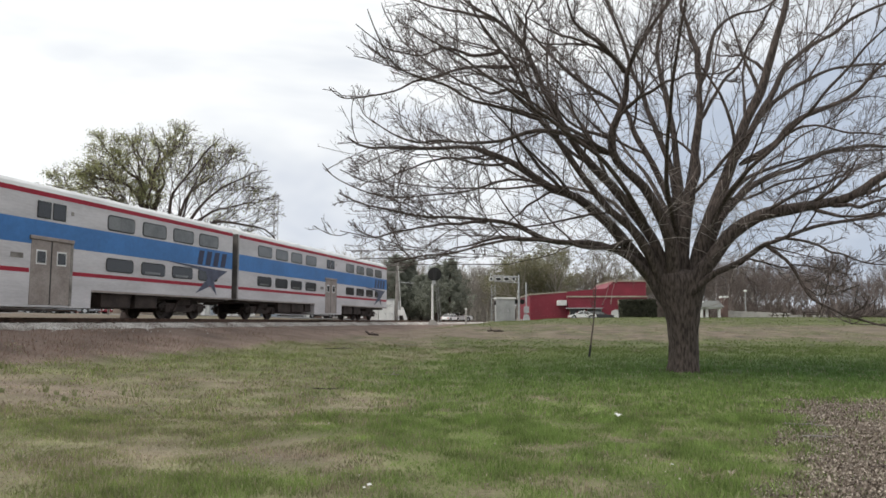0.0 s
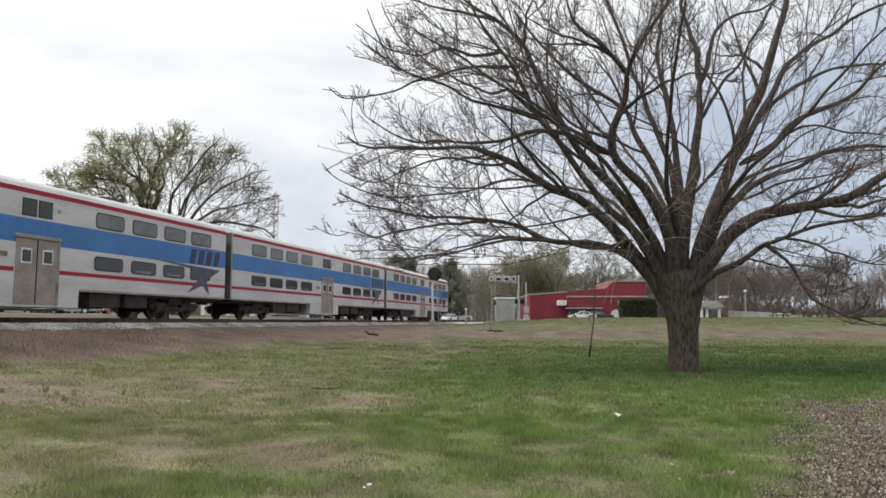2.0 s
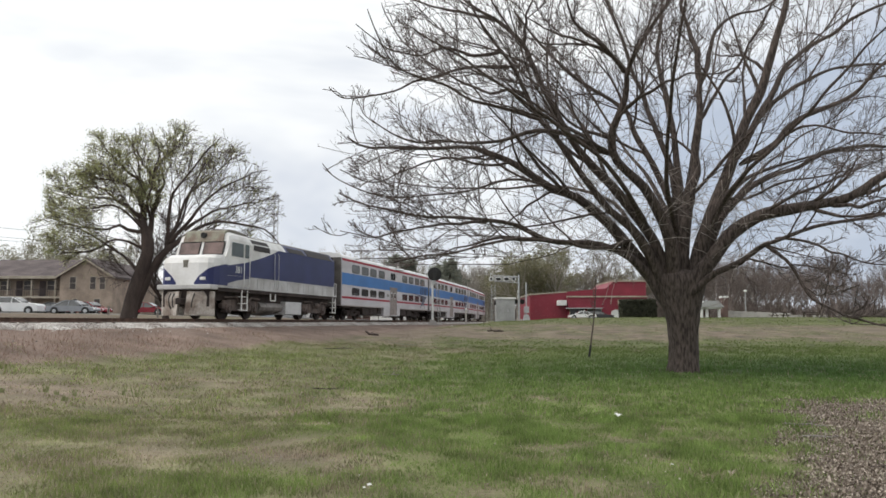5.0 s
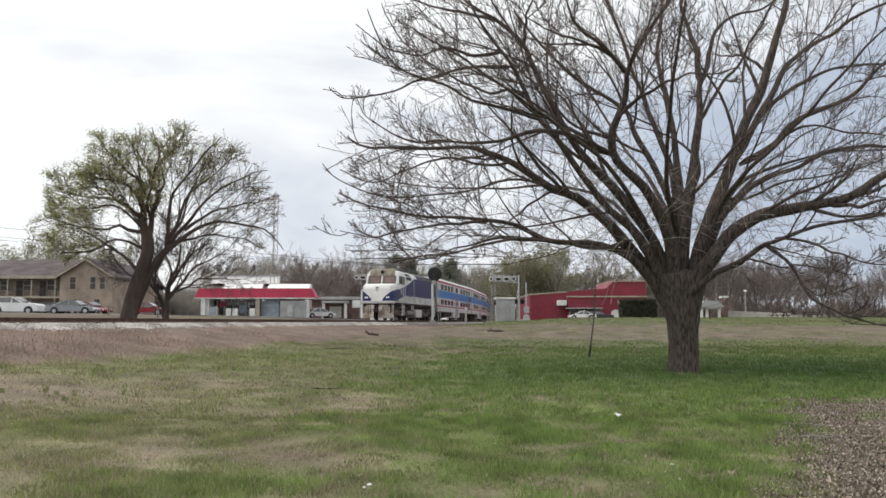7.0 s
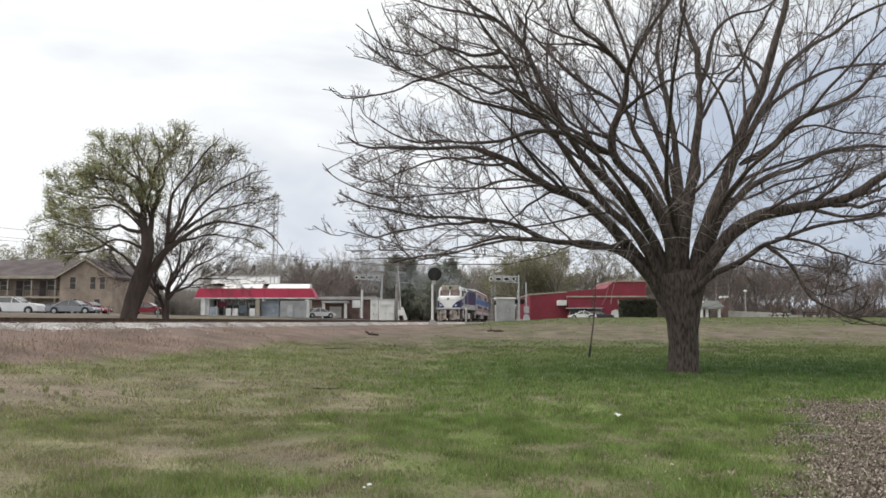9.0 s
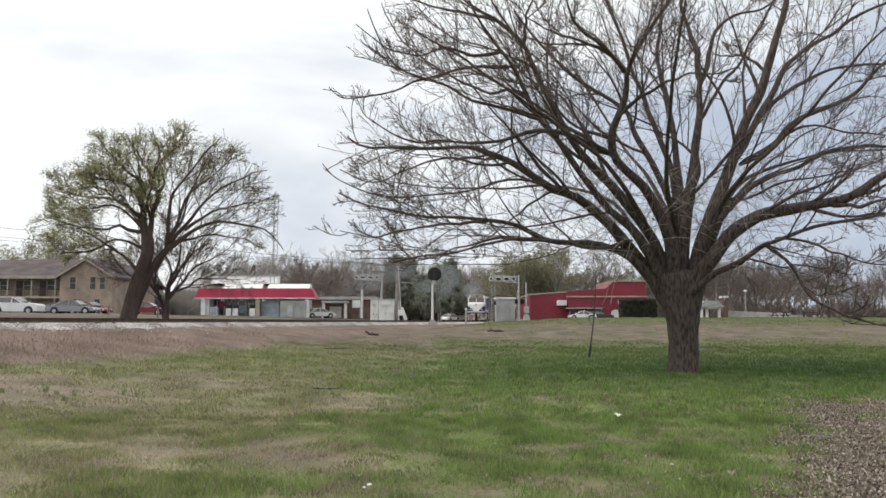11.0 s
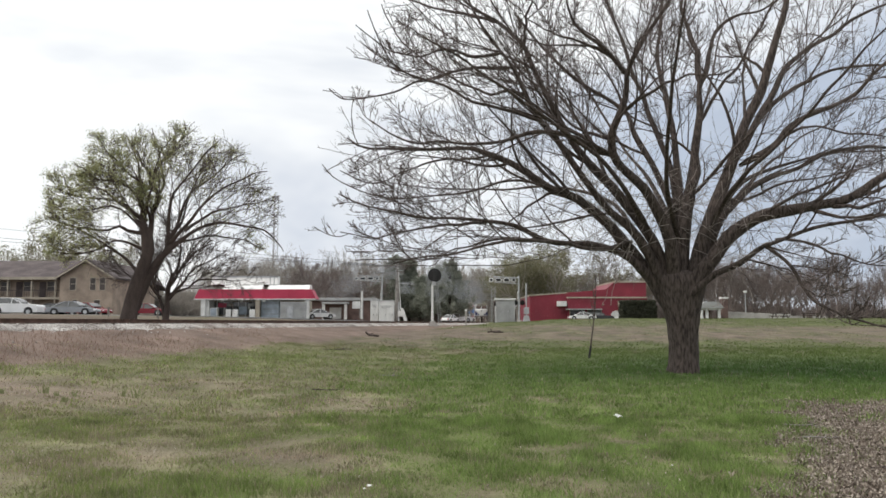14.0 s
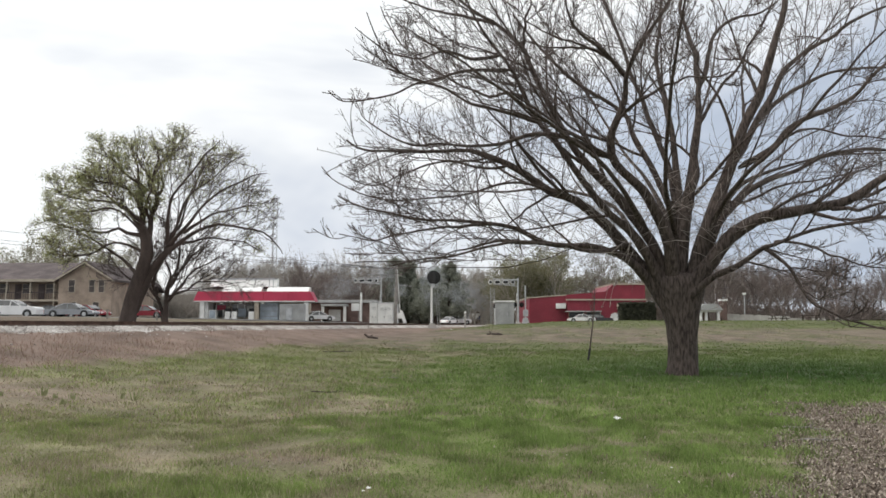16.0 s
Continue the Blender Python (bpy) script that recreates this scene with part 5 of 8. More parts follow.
def woods(name, label, seed, spots, height, spread, material, leafy=None, density=0, per=(8, 7, 5), limbs=12):
    """A belt of far trees that run into one another."""
    g = np.random.RandomState(seed)
    chunks, green = [], []
    for x, y in spots:
        h = height * g.uniform(0.75, 1.2)
        S, L, B1, B2 = generic_tree(g, h, spread * g.uniform(0.8, 1.2), h * 0.022, limbs, per, g.uniform(0.12, 0.3))
        z = gz(x, y) - 0.1
        o = np.array((x, y, z))
        far = y / 1321.0
        chunks += [tubes(S[0] + o, S[1], 5), tubes(L[0] + o, L[1], 4), tubes(B1[0] + o, np.maximum(B1[1], 0.16 * far), 3), tubes(B2[0] + o, np.maximum(B2[1], 0.13 * far), 3)]
        if leafy:
            green.append(leaves(g, B2[0] + o, density * 2, 0.20, 0.35))
    v, f = joined(chunks)
    tagged(arrays_ob(name, v, f, material), label, "trees", kind="stuff")
    if leafy:
        v, f = joined(green)
        tagged(arrays_ob(name + "_foliage", v, f, leafy), label + ", small leaves", "foliage", kind="stuff")


def build_conifer(px_x, y0, height, spread, seed):
    """A dense evergreen."""
    g = np.random.RandomState(seed)
    tree = thing("evergreen_tree", "dense dark green cedar behind the crossing", "tree", "evergreens behind the crossing", at=pose(px_x, y0, gz(px_x, y0) - 0.1))
    stem = spline([(0, 0, 0), (0.1, 0, height * 0.5), (0, 0, height * 0.97)], 10)
    rr = np.linspace(0.35, 0.05, 10)
    mesh_part("trunk", [tubes(stem[None], rr[None], 8)], "bark_grey", tree)
    LP, LR = [], []
    for k in range(46):
        t = 0.04 + 0.92 * k / 45
        s = np.array((0, 0, height * t))
        a = k * 2.4
        wide = spread * (0.55 + 0.55 * math.sin(min(1, t * 1.25 + 0.28) * math.pi) ** 0.8) * (1 - max(0, t - 0.6) * 1.3) * g.uniform(0.72, 1.12)
        LP.append(spline([s, s + np.array((math.cos(a) * wide * 0.5, math.sin(a) * wide * 0.5, wide * 0.25)), s + np.array((math.cos(a) * wide, math.sin(a) * wide, wide * 0.62))], 8))
        LR.append(0.06 * (1 - 0.8 * np.linspace(0, 1, 8)))
    LP, LR = np.array(LP), np.array(LR)
    B1 = sprout(g, LP, LR, 9, 0.15, 1.0, (25, 60), (0.3, 0.55), 4, up=0.4, wig=0.1)
    tagged(mesh_part("bough_growth", [tubes(LP, LR, 4)], "bark_grey", tree), kind="stuff")
    tagged(mesh_part("crown", [leaves(g, B1[0], 34, 0.20, 0.24), leaves(g, LP, 30, 0.20, 0.25)], "leaf_hazed", tree, "green needle sprays, paled by haze put into the colour"), kind="stuff")


# ---- the train: forward is away along the line, x forward, z from the rail head ----
CAR = 25.9


def wheelset(r, parent, x):
    """Two wheels on an axle, at x metres along the vehicle."""
    b = Build()
    for s in (-1, 1):
        y = 0.735 * s
        b.rod((0, y - 0.065, 0), (0, y + 0.065, 0), r, r, 20)
        b.rod((0, y + s * -0.085, 0), (0, y - s * 0.06, 0), r * 1.055, r * 1.055, 20)
        b.rod((0, y + s * 0.06, 0), (0, y + s * 0.20, 0), 0.10, 0.09, 8)
        for k in range(4):
            a = k * math.pi / 2
            b.rod((r * 0.55 * math.cos(a), y + s * 0.055, r * 0.55 * math.sin(a)), (r * 0.55 * math.cos(a), y + s * 0.085, r * 0.55 * math.sin(a)), r * 0.14, r * 0.14, 6)
    b.rod((0, -0.75, 0), (0, 0.75, 0), 0.085, 0.085, 8)
    ob = part("wheelset", b, "wheel_steel", parent)
    ob.location = (x, 0, r)
    WHEELS.append((ob, x, r))


WHEELS = []


def car_truck(parent, x):
    b = Build()
    for s in (-1, 1):
        y = 0.98 * s
        b.prism([(-1.9, 0.62), (-1.6, 0.72), (-0.7, 0.72), (-0.45, 0.50), (0.45, 0.50), (0.7, 0.72), (1.6, 0.72), (1.9, 0.62), (1.9, 0.5), (0.9, 0.46), (0.55, 0.30), (-0.55, 0.30), (-0.9, 0.46), (-1.9, 0.5)], "y", y - 0.09, y + 0.09)
        for wx in (-1.3, 1.3):
            b.box(wx - 0.19, wx + 0.19, y - 0.15, y + 0.15, 0.28, 0.64, 0.03)
            for q in (-0.38, 0.38):
                b.rod((wx + q, y, 0.36), (wx + q, y, 0.68), 0.10, 0.10, 8)
        b.box(-0.5, 0.5, y - 0.14, y + 0.14, 0.62, 0.98, 0.03)
        b.rod((-0.9, y + s * 0.14, 0.3), (-0.35, y + s * 0.14, 0.95), 0.05, 0.05, 6)
    b.box(-0.35, 0.35, -1.0, 1.0, 0.45, 0.85, 0.03)
    ob = part("truck_frame", b, "under", parent, "dark sprung truck frame")
    ob.location = (x, 0, 0)
    for wx in (-1.3, 1.3):
        wheelset(0.457, parent, x + wx)


def shell(x0, x1, outline, holes=None):
    """A closed hull along the car."""
    return Build().prism(outline, "x", x0, x1)


def round_window(x, z, w, h, y, sgn, r=0.12):
    """A rounded pane and the rubber round it, flush on a side wall."""
    pts = []
    for cx, cz, a0 in ((w / 2 - r, h / 2 - r, 0), (-w / 2 + r, h / 2 - r, 90), (-w / 2 + r, -h / 2 + r, 180), (w / 2 - r, -h / 2 + r, 270)):
        for k in range(4):
            a = radians(a0 + k * 30)
            pts.append((x + cx + r * math.cos(a), z + cz + r * math.sin(a)))
    return pts


def gallery_car(name_label, group):
    """A two-level passenger car, built once."""
    car = thing("passenger_car", name_label, "railway car", group)
    h = CAR / 2
    e = h - 0.32
    w = 1.50
    # main hull: upper body down to the sill
    side = [(-w, 1.02), (w, 1.02), (w, 4.42), (w - 0.03, 4.50), (-w + 0.03, 4.50), (-w, 4.42)]
    body = part("body", shell(-e, e, side), "silver", car, "ribbed silver-grey side")
    roof = [(-w + 0.01, 4.46), (-w + 0.04, 4.60), (-w + 0.16, 4.72), (-w + 0.5, 4.82), (-0.4, 4.88), (0.4, 4.88), (w - 0.5, 4.82), (w - 0.16, 4.72), (w - 0.04, 4.60), (w - 0.01, 4.46)]
    top = part("roof", shell(-e - 0.02, e + 0.02, roof), "car_white", car, "white arched roof")
    for k in range(-6, 7):
        part("roof_seam", Build().box(k * 1.9 - 0.03, k * 1.9 + 0.03, -0.9, 0.9, 4.82, 4.895), "car_white", top)
    # low middle section with the doors
    low = [(-w + 0.01, 0.36), (w - 0.01, 0.36), (w - 0.004, 1.03), (-w + 0.004, 1.03)]
    lo, hi = 10.35 - h, 15.2 - h
    part("door_well", shell(lo, hi, low), "silver", car)
    for s in (-1, 1):
        y = s * w

        def plate(name, x0, x1, z0, z1, material, d, parent=car, label=""):
            b = Build().box(x0, x1, min(y, y + s * d), max(y, y + s * d), z0, z1)
            return part(name, b, material, parent, label)

        d0, d1 = 12.13 - h, 14.02 - h
        plate("red_stripe", -e, e, 4.29, 4.46, "car_red", 0.006, label="red stripe under the roof")
        band = plate("blue_band", -e, e, 2.56, 3.42, "car_blue", 0.005, label="broad blue band between the window rows")
        plate("red_stripe", -e, d0 - 0.05, 1.55, 1.70, "car_red", 0.006, label="thin red stripe")
        plate("red_stripe", d1 + 0.05, e, 1.55, 1.70, "car_red", 0.006, label="thin red stripe")
        plate("sill", -e, lo, 0.98, 1.06, "steel_bare", 0.012)
        plate("sill", hi, e, 0.98, 1.06, "steel_bare", 0.012)
        # windows: two rows of eight, a pair over the door
        for k, (a, c) in enumerate(((2.45, 4.08), (4.65, 6.2), (6.72, 8.25), (8.9, 10.5), (16.0, 17.6), (18.2, 19.8), (20.4, 21.95), (22.5, 24.15))):
            for z, hh, glass in ((3.80, 0.54, "glass_grey"), (2.11, 0.47, "glass_dark")):
                cx, ww = (a + c) / 2 - h, c - a
                fr = Build().prism(round_window(cx, z, ww + 0.09, hh + 0.09, y, s, 0.15), "y", y - s * 0.03, y + s * 0.012)
                win = part("window", fr, "rubber", car)
                gl = Build().prism(round_window(cx, z, ww, hh, y, s), "y", y - s * 0.02, y + s * 0.016)
                pane = part("pane", gl, glass, win)
                if z < 3 and k % 3 != 1:
                    part("blind", Build().box(cx - ww * 0.36, cx + ww * 0.30, min(y, y + s * 0.019), max(y, y + s * 0.019), z - 0.22, z - 0.12), "glass_grey", win)
        for a in (12.35, 13.08):
            fr = Build().box(a - h - 0.04, a - h + 0.62, min(y, y + s * 0.012), max(y, y + s * 0.012), 3.5, 4.12, 0.01)
            win = part("window", fr, "rubber", car)
            part("pane", Build().box(a - h, a - h + 0.58, min(y, y + s * 0.016), max(y, y + s * 0.016), 3.54, 4.08, 0.004), "glass_dark", win)
        # double door, slightly proud, with a header box
        part("door_header", Build().box(d0 - 0.1, d1 + 0.12, min(y - s * 0.05, y + s * 0.07), max(y - s * 0.05, y + s * 0.07), 2.72, 2.86, 0.02), "steel_bare", car)
        part("door_post", Build().box(d1 - 0.02, d1 + 0.12, min(y, y + s * 0.03), max(y, y + s * 0.03), 0.42, 2.72, 0.01), "under_grey", car)
        for a, c in ((d0, (d0 + d1) / 2 - 0.03), ((d0 + d1) / 2 + 0.03, d1)):
            dr = part("door_leaf", Build().box(a, c, min(y - s * 0.02, y + s * 0.02), max(y - s * 0.02, y + s * 0.02), 0.44, 2.72, 0.015), "steel_bare", car, "bare steel sliding door leaf")
            m = (a + c) / 2
            part("door_window", Build().box(m - 0.24, m + 0.24, min(y, y + s * 0.028), max(y, y + s * 0.028), 1.86, 2.38, 0.02), "car_white", dr)
            part("pane", Build().box(m - 0.20, m + 0.20, min(y, y + s * 0.033), max(y, y + s * 0.033), 1.91, 2.33, 0.01), "glass_dark", dr)
        part("door_gap", Build().box((d0 + d1) / 2 - 0.03, (d0 + d1) / 2 + 0.03, min(y - s * 0.02, y + s * 0.008), max(y - s * 0.02, y + s * 0.008), 0.44, 2.72), "rubber", car)
        part("vent", Build().box(11.25 - h, 11.8 - h, min(y, y + s * 0.01), max(y, y + s * 0.01), 2.02, 2.2, 0.004), "under_grey", car)
        part("marker", Build().box(13.95 - h, 14.1 - h, min(y, y + s * 0.01), max(y, y + s * 0.01), 3.78, 3.92, 0.004), "under_grey", car)
        # emblem at the forward end: dark shooting mark under four slanted blocks
        star = [(19.5, 2.60), (25.1, 2.42), (23.86, 1.86), (24.12, 1.18), (23.55, 1.60), (22.25, 1.20), (23.30, 1.98), (23.1, 2.30), (21.6, 2.44)]
        part("emblem", Build().prism([(px - h, z) for px, z in star], "y", y + s * 0.017, y + s * 0.021), "logo_grey", car, "grey-blue shooting emblem")
        for px in (22.35, 23.04, 23.73, 24.42):
            part("emblem_block", Build().prism([(px - h, 2.60), (px - h + 0.44, 2.60), (px - h + 0.62, 3.30), (px - h + 0.18, 3.30)], "y", y + s * 0.006, y + s * 0.010), "logo", car, "dark slanted block of the emblem")
        # steps hanging below the well
        part("step", Build().box(lo + 0.6, hi - 0.7, min(y, y - s * 0.35), max(y, y - s * 0.35), 0.22, 0.30, 0.02), "under", car)
    # ends: gangway hoods
    for s in (-1, 1):
        x = s * (e + 0.12)
        part("gangway", Build().box(min(x - 0.14, x + 0.14), max(x - 0.14, x + 0.14), -0.95, 0.95, 0.95, 4.3, 0.05), "gangway", car, "grey ribbed gangway hood")
        part("end_wall", Build().box(min(s * e, s * (e + 0.05)), max(s * e, s * (e + 0.05)), -w + 0.06, w - 0.06, 1.05, 4.5, 0.04), "gangway", car)
        part("coupler", Build().box(min(s * e, s * (h + 0.05)), max(s * e, s * (h + 0.05)), -0.14, 0.14, 0.72, 1.0, 0.03), "under", car)
    # underframe, tanks and boxes between the trucks
    part("underframe", Build().box(-e + 0.2, e - 0.2, -1.2, 1.2, 0.86, 1.03), "under", car)
    for x0, x1, z0, s, m in ((-7.6, -5.9, 0.38, -1, "under"), (-5.7, -4.0, 0.45, -1, "under"), (-3.8, -2.9, 0.5, -1, "under"), (3.0, 4.8, 0.40, -1, "under"), (5.1, 6.6, 0.42, -1, "under"), (-6.8, -3.6, 0.4, 1, "under"), (3.2, 6.2, 0.4, 1, "under")):
        part("equipment_box", Build().box(x0, x1, min(s * 0.5, s * 1.36), max(s * 0.5, s * 1.36), z0, 0.98, 0.04), m, car)
    for x0, x1 in ((-7.7, -2.75), (2.9, 6.9)):
        part("equipment_box", Build().box(x0, x1, -0.62, 0.62, 0.42, 0.9, 0.05), "under", car)
    part("air_tank", Build().rod((-3.0, -0.9, 0.68), (-2.3, -0.9, 0.68), 0.2, 0.2, 12), "under_grey", car)
    for x in (-9.05, 9.05):
        car_truck(car, x)
    return car


def locomotive():
    """A cab-front diesel that faces back along the line."""
    lo = thing("locomotive", "blue, white and grey diesel locomotive with a sloped cab", "locomotive")
    # x forward; its nose points back (negative x)
    w, n, r = 1.52, -8.35, 8.0
    # grey lower flank, blue flank, white cab and roof as stacked hulls
    part("lower_flank", shell(-4.5, r - 0.55, [(-w, 1.64), (w, 1.64), (w, 2.24), (-w, 2.24)]), "loco_grey", lo, "pale grey ribbed lower flank")
    part("front_flank", shell(-6.95, -4.5, [(-w, 1.64), (w, 1.64), (w, 2.24), (-w, 2.24)]), "navy", lo, "dark blue flank under the cab")
    part("frame_sill", Build().box(n + 0.5, r - 0.1, -w - 0.02, w + 0.02, 1.57, 1.66, 0.03), "loco_grey", lo)
    part("frame_beam", Build().box(n + 0.6, r - 0.2, -w + 0.02, w - 0.02, 1.38, 1.57, 0.02), "under", lo)
    part("hood", shell(-4.55, -0.2, [(-w, 2.24), (w, 2.24), (w, 4.02), (w - 0.36, 4.48), (-w + 0.36, 4.48), (-w, 4.02)]), "loco_white", lo, "white forward hood")
    part("hood", shell(-0.2, r - 0.6, [(-w, 2.24), (w, 2.24), (w, 4.02), (w - 0.36, 4.48), (-w + 0.36, 4.48), (-w, 4.02)]), "navy", lo, "dark blue engine hood")
    part("hood_roof", shell(-4.7, r - 0.62, [(-w + 0.36, 4.475), (w - 0.36, 4.475), (w - 0.5, 4.56), (-w + 0.5, 4.56)]), "grime", lo)
    # cab: upper block with raked windscreen
    cab = [(-7.06, 3.20), (-6.9, 3.02), (-4.55, 3.02), (-4.55, 4.56), (-6.35, 4.60), (-6.62, 4.48)]
    vs, cuts = [], ((-w + 0.03, 0.42), (-1.40, 0.20), (-1.22, 0.07), (-0.95, 0.0), (0.95, 0.0), (1.22, 0.07), (1.40, 0.20), (w - 0.03, 0.42))
    for yy, drop in cuts:
        vs += [(x, yy, z - (drop if z > 4 else 0)) for x, z in cab]
    k = len(cab)
    fs = [(q * k + i, q * k + (i + 1) % k, (q + 1) * k + (i + 1) % k, (q + 1) * k + i) for q in range(len(cuts) - 1) for i in range(k)] + [tuple(range(k))[::-1], tuple(range((len(cuts) - 1) * k, len(cuts) * k))]
    part("cab", Build().add(vs, fs), "loco_white", lo, "white cab with a raked windscreen and rounded roof")
    part("cab_roof", Build().prism([(-6.5, 4.52), (-4.4, 4.52), (-4.4, 4.62), (-5.6, 4.72), (-6.3, 4.70)], "y", -1.15, 1.15), "grime", lo, "dirty cab roof")
    part("cab_flank", shell(-7.0, -4.54, [(-w, 2.24), (w, 2.24), (w, 3.06), (-w, 3.06)]), "loco_white", lo)
    # nose: blunt and rounded in plan, white face with blue cheeks
    plan = [(-6.95, -w), (-7.7, -w), (-8.08, -w + 0.10), (-8.27, -w + 0.32), (n, -0.75), (n, 0.75), (-8.27, w - 0.32), (-8.08, w - 0.10), (-7.7, w), (-6.95, w)]
    vs = [(x, y, 1.68) for x, y in plan] + [(x, y, 2.8) for x, y in plan] + [(min(-6.95, x + 0.10), y * 0.975, 3.06) for x, y in plan] + [(max(x + 0.5, -7.75) if x < -7.0 else x, y * 0.94, 3.25) for x, y in plan]
    k = len(plan)
    fs = [(q * k + i, q * k + i + 1, (q + 1) * k + i + 1, (q + 1) * k + i) for q in range(3) for i in range(k - 1)] + [tuple(range(3 * k, 4 * k)), tuple(range(k))[::-1]]
    part("nose", Build().add(vs, fs), "loco_white", lo, "white blunt rounded nose")
    for s in (-1, 1):
        y = s * w
        edge = [(-6.90, 2.80), (-7.3, 2.76), (-7.7, 2.68), (-8.08, 2.60), (-8.27, 2.48), (n, 2.12), (n, 1.78)]
        side = [(-6.90, w), (-7.3, w), (-7.7, w), (-8.08, w - 0.10), (-8.27, w - 0.32), (n, 0.75), (n, 0.50)]
        vs, fs = [], []
        for (ex, ez), (px, py) in zip(edge, side):
            o = 0.012
            vs += [(px - (o if px < -7.9 else 0), s * (py + o), 1.70), (px - (o if px < -7.9 else 0), s * (py + o), ez), (px + 0.02, s * (py - 0.05), 1.70), (px + 0.02, s * (py - 0.05), ez)]
        for i in range(len(side) - 1):
            q = 4 * i
            fs += [(q, q + 4, q + 5, q + 1), (q + 1, q + 5, q + 7, q + 3), (q, q + 2, q + 6, q + 4)]
        part("cheek", Build().add(vs, fs), "navy", lo, "dark blue curved cheek of the nose")
        part("headlight", Build().box(n - 0.03, n + 0.12, s * 0.98 - 0.15, s * 0.98 + 0.15, 1.92, 2.08, 0.02), "lamp_clear", lo)
        # rising white sweep of the side and grey wedge
        part("blue_side", Build().prism([(-6.9, 2.25), (-6.9, 2.74), (-5.0, 3.02), (-3.2, 3.42), (-1.9, 3.78), (-1.2, 4.01), (r - 0.62, 4.01), (r - 0.62, 2.25)], "y", min(y, y + s * 0.013), max(y, y + s * 0.013)), "navy", lo)
        part("grey_wedge", Build().prism([(-7.4, 1.69), (-6.7, 1.86), (-6.0, 2.0), (-5.2, 2.12), (-4.44, 2.19), (-4.44, 1.67), (-7.4, 1.67)], "y", min(y, y + s * 0.010), max(y, y + s * 0.010)), "loco_grey", lo)
        for k in range(15):
            x = -3.7 + k * 0.76
            part("rib", Build().box(x - 0.02, x + 0.02, min(y, y + s * 0.02), max(y, y + s * 0.02), 1.68, 2.20), "loco_grey", lo)
        part("flank_edge", Build().box(-4.5, r - 0.6, min(y, y + s * 0.025), max(y, y + s * 0.025), 2.22, 2.26), "loco_grey", lo)
        # side windows of the cab
        for a, c in ((-6.55, -5.3), (-5.15, -4.68)):
            win = part("cab_window", Build().box(a - 0.05, c + 0.05, min(y * 0.975, y), max(y * 0.975, y), 3.20, 4.06, 0.02), "loco_white", lo)
            part("pane", Build().box(a, c, min(y * 0.98, y + s * 0.006), max(y * 0.98, y + s * 0.006), 3.26, 4.00, 0.03), "glass_green", win)
        # grilles high on the hood
        for a, c, z0, z1 in ((-4.2, -2.3, 4.14, 4.36), (-4.2, -2.3, 3.76, 4.06), (0.2, 2.5, 4.04, 4.34), (2.95, 6.9, 4.02, 4.44)):
            tilt = [(y - s * (max(z, 4.02) - 4.02) * 0.783 + s * o, z) for o, z in ((0.03, z0), (0.03, z1), (-0.05, z1), (-0.05, z0))]
            part("grille", Build().prism(tilt, "x", a, c), "grille", lo, "black louvred grille")
        # grab rails and ladders
        for x in (-4.75, -5.35):
            part("grab_rail", Build().path([(x, y + s * 0.02, 1.7), (x, y + s * 0.09, 1.85), (x, y + s * 0.09, 3.1), (x, y + s * 0.02, 3.25)], 0.022), "white_paint", lo)
        for x in (-1.8, -1.28):
            part("grab_rail", Build().path([(x, y + s * 0.02, 1.7), (x, y + s * 0.09, 1.85), (x, y + s * 0.09, 3.7), (x, y + s * 0.02, 3.8)], 0.02), "loco_grey", lo)
        lad = Build()
        for x in (-5.35, -4.75):
            lad.box(x - 0.03, x + 0.03, min(y, y - s * 0.06), max(y, y - s * 0.06), 0.42, 1.52)
        for z in (0.45, 0.80, 1.16):
            lad.box(-5.35, -4.75, min(y, y - s * 0.25), max(y, y - s * 0.25), z, z + 0.04)
        part("ladder", lad, "white_paint", lo)
        lad = Build()
        for x in (r - 0.75, r - 0.25):
            lad.box(x - 0.03, x + 0.03, min(y, y - s * 0.06), max(y, y - s * 0.06), 0.42, 1.52)
        for z in (0.45, 0.80, 1.16):
            lad.box(r - 0.75, r - 0.25, min(y, y - s * 0.25), max(y, y - s * 0.25), z, z + 0.05)
        part("ladder", lad, "white_paint", lo)
        part("handrail", Build().path([(r - 0.5, y - s * 0.03, 1.6), (r - 0.5, y - s * 0.03, 2.5), (r - 0.12, y - s * 0.03, 2.5), (r - 0.12, y - s * 0.03, 1.6)], 0.03), "white_paint", lo)
        # stirrup under the side door
        part("stirrup", Build().path([(-2.1, y, 1.44), (-2.1, y, 1.05), (-1.5, y, 1.05), (-1.5, y, 1.44)], 0.035), "white_paint", lo)
    # face: two windscreens, header with headlight, emblem, number boxes
    for s in (-1, 1):
        a, c = min(s * 0.08, s * 1.30), max(s * 0.08, s * 1.30)
        fr = Build().add([(-7.06, a, 3.29), (-7.06, c, 3.29), (-6.81, c, 4.01), (-6.81, a, 4.01), (-6.9, a, 3.29), (-6.9, c, 3.29), (-6.62, c, 4.01), (-6.62, a, 4.01)], [(0, 1, 2, 3), (7, 6, 5, 4), (0, 4, 5, 1), (1, 5, 6, 2), (2, 6, 7, 3), (3, 7, 4, 0)])
        win = part("windscreen", fr, "rubber", lo)
        a, c = a + 0.06, c - 0.06
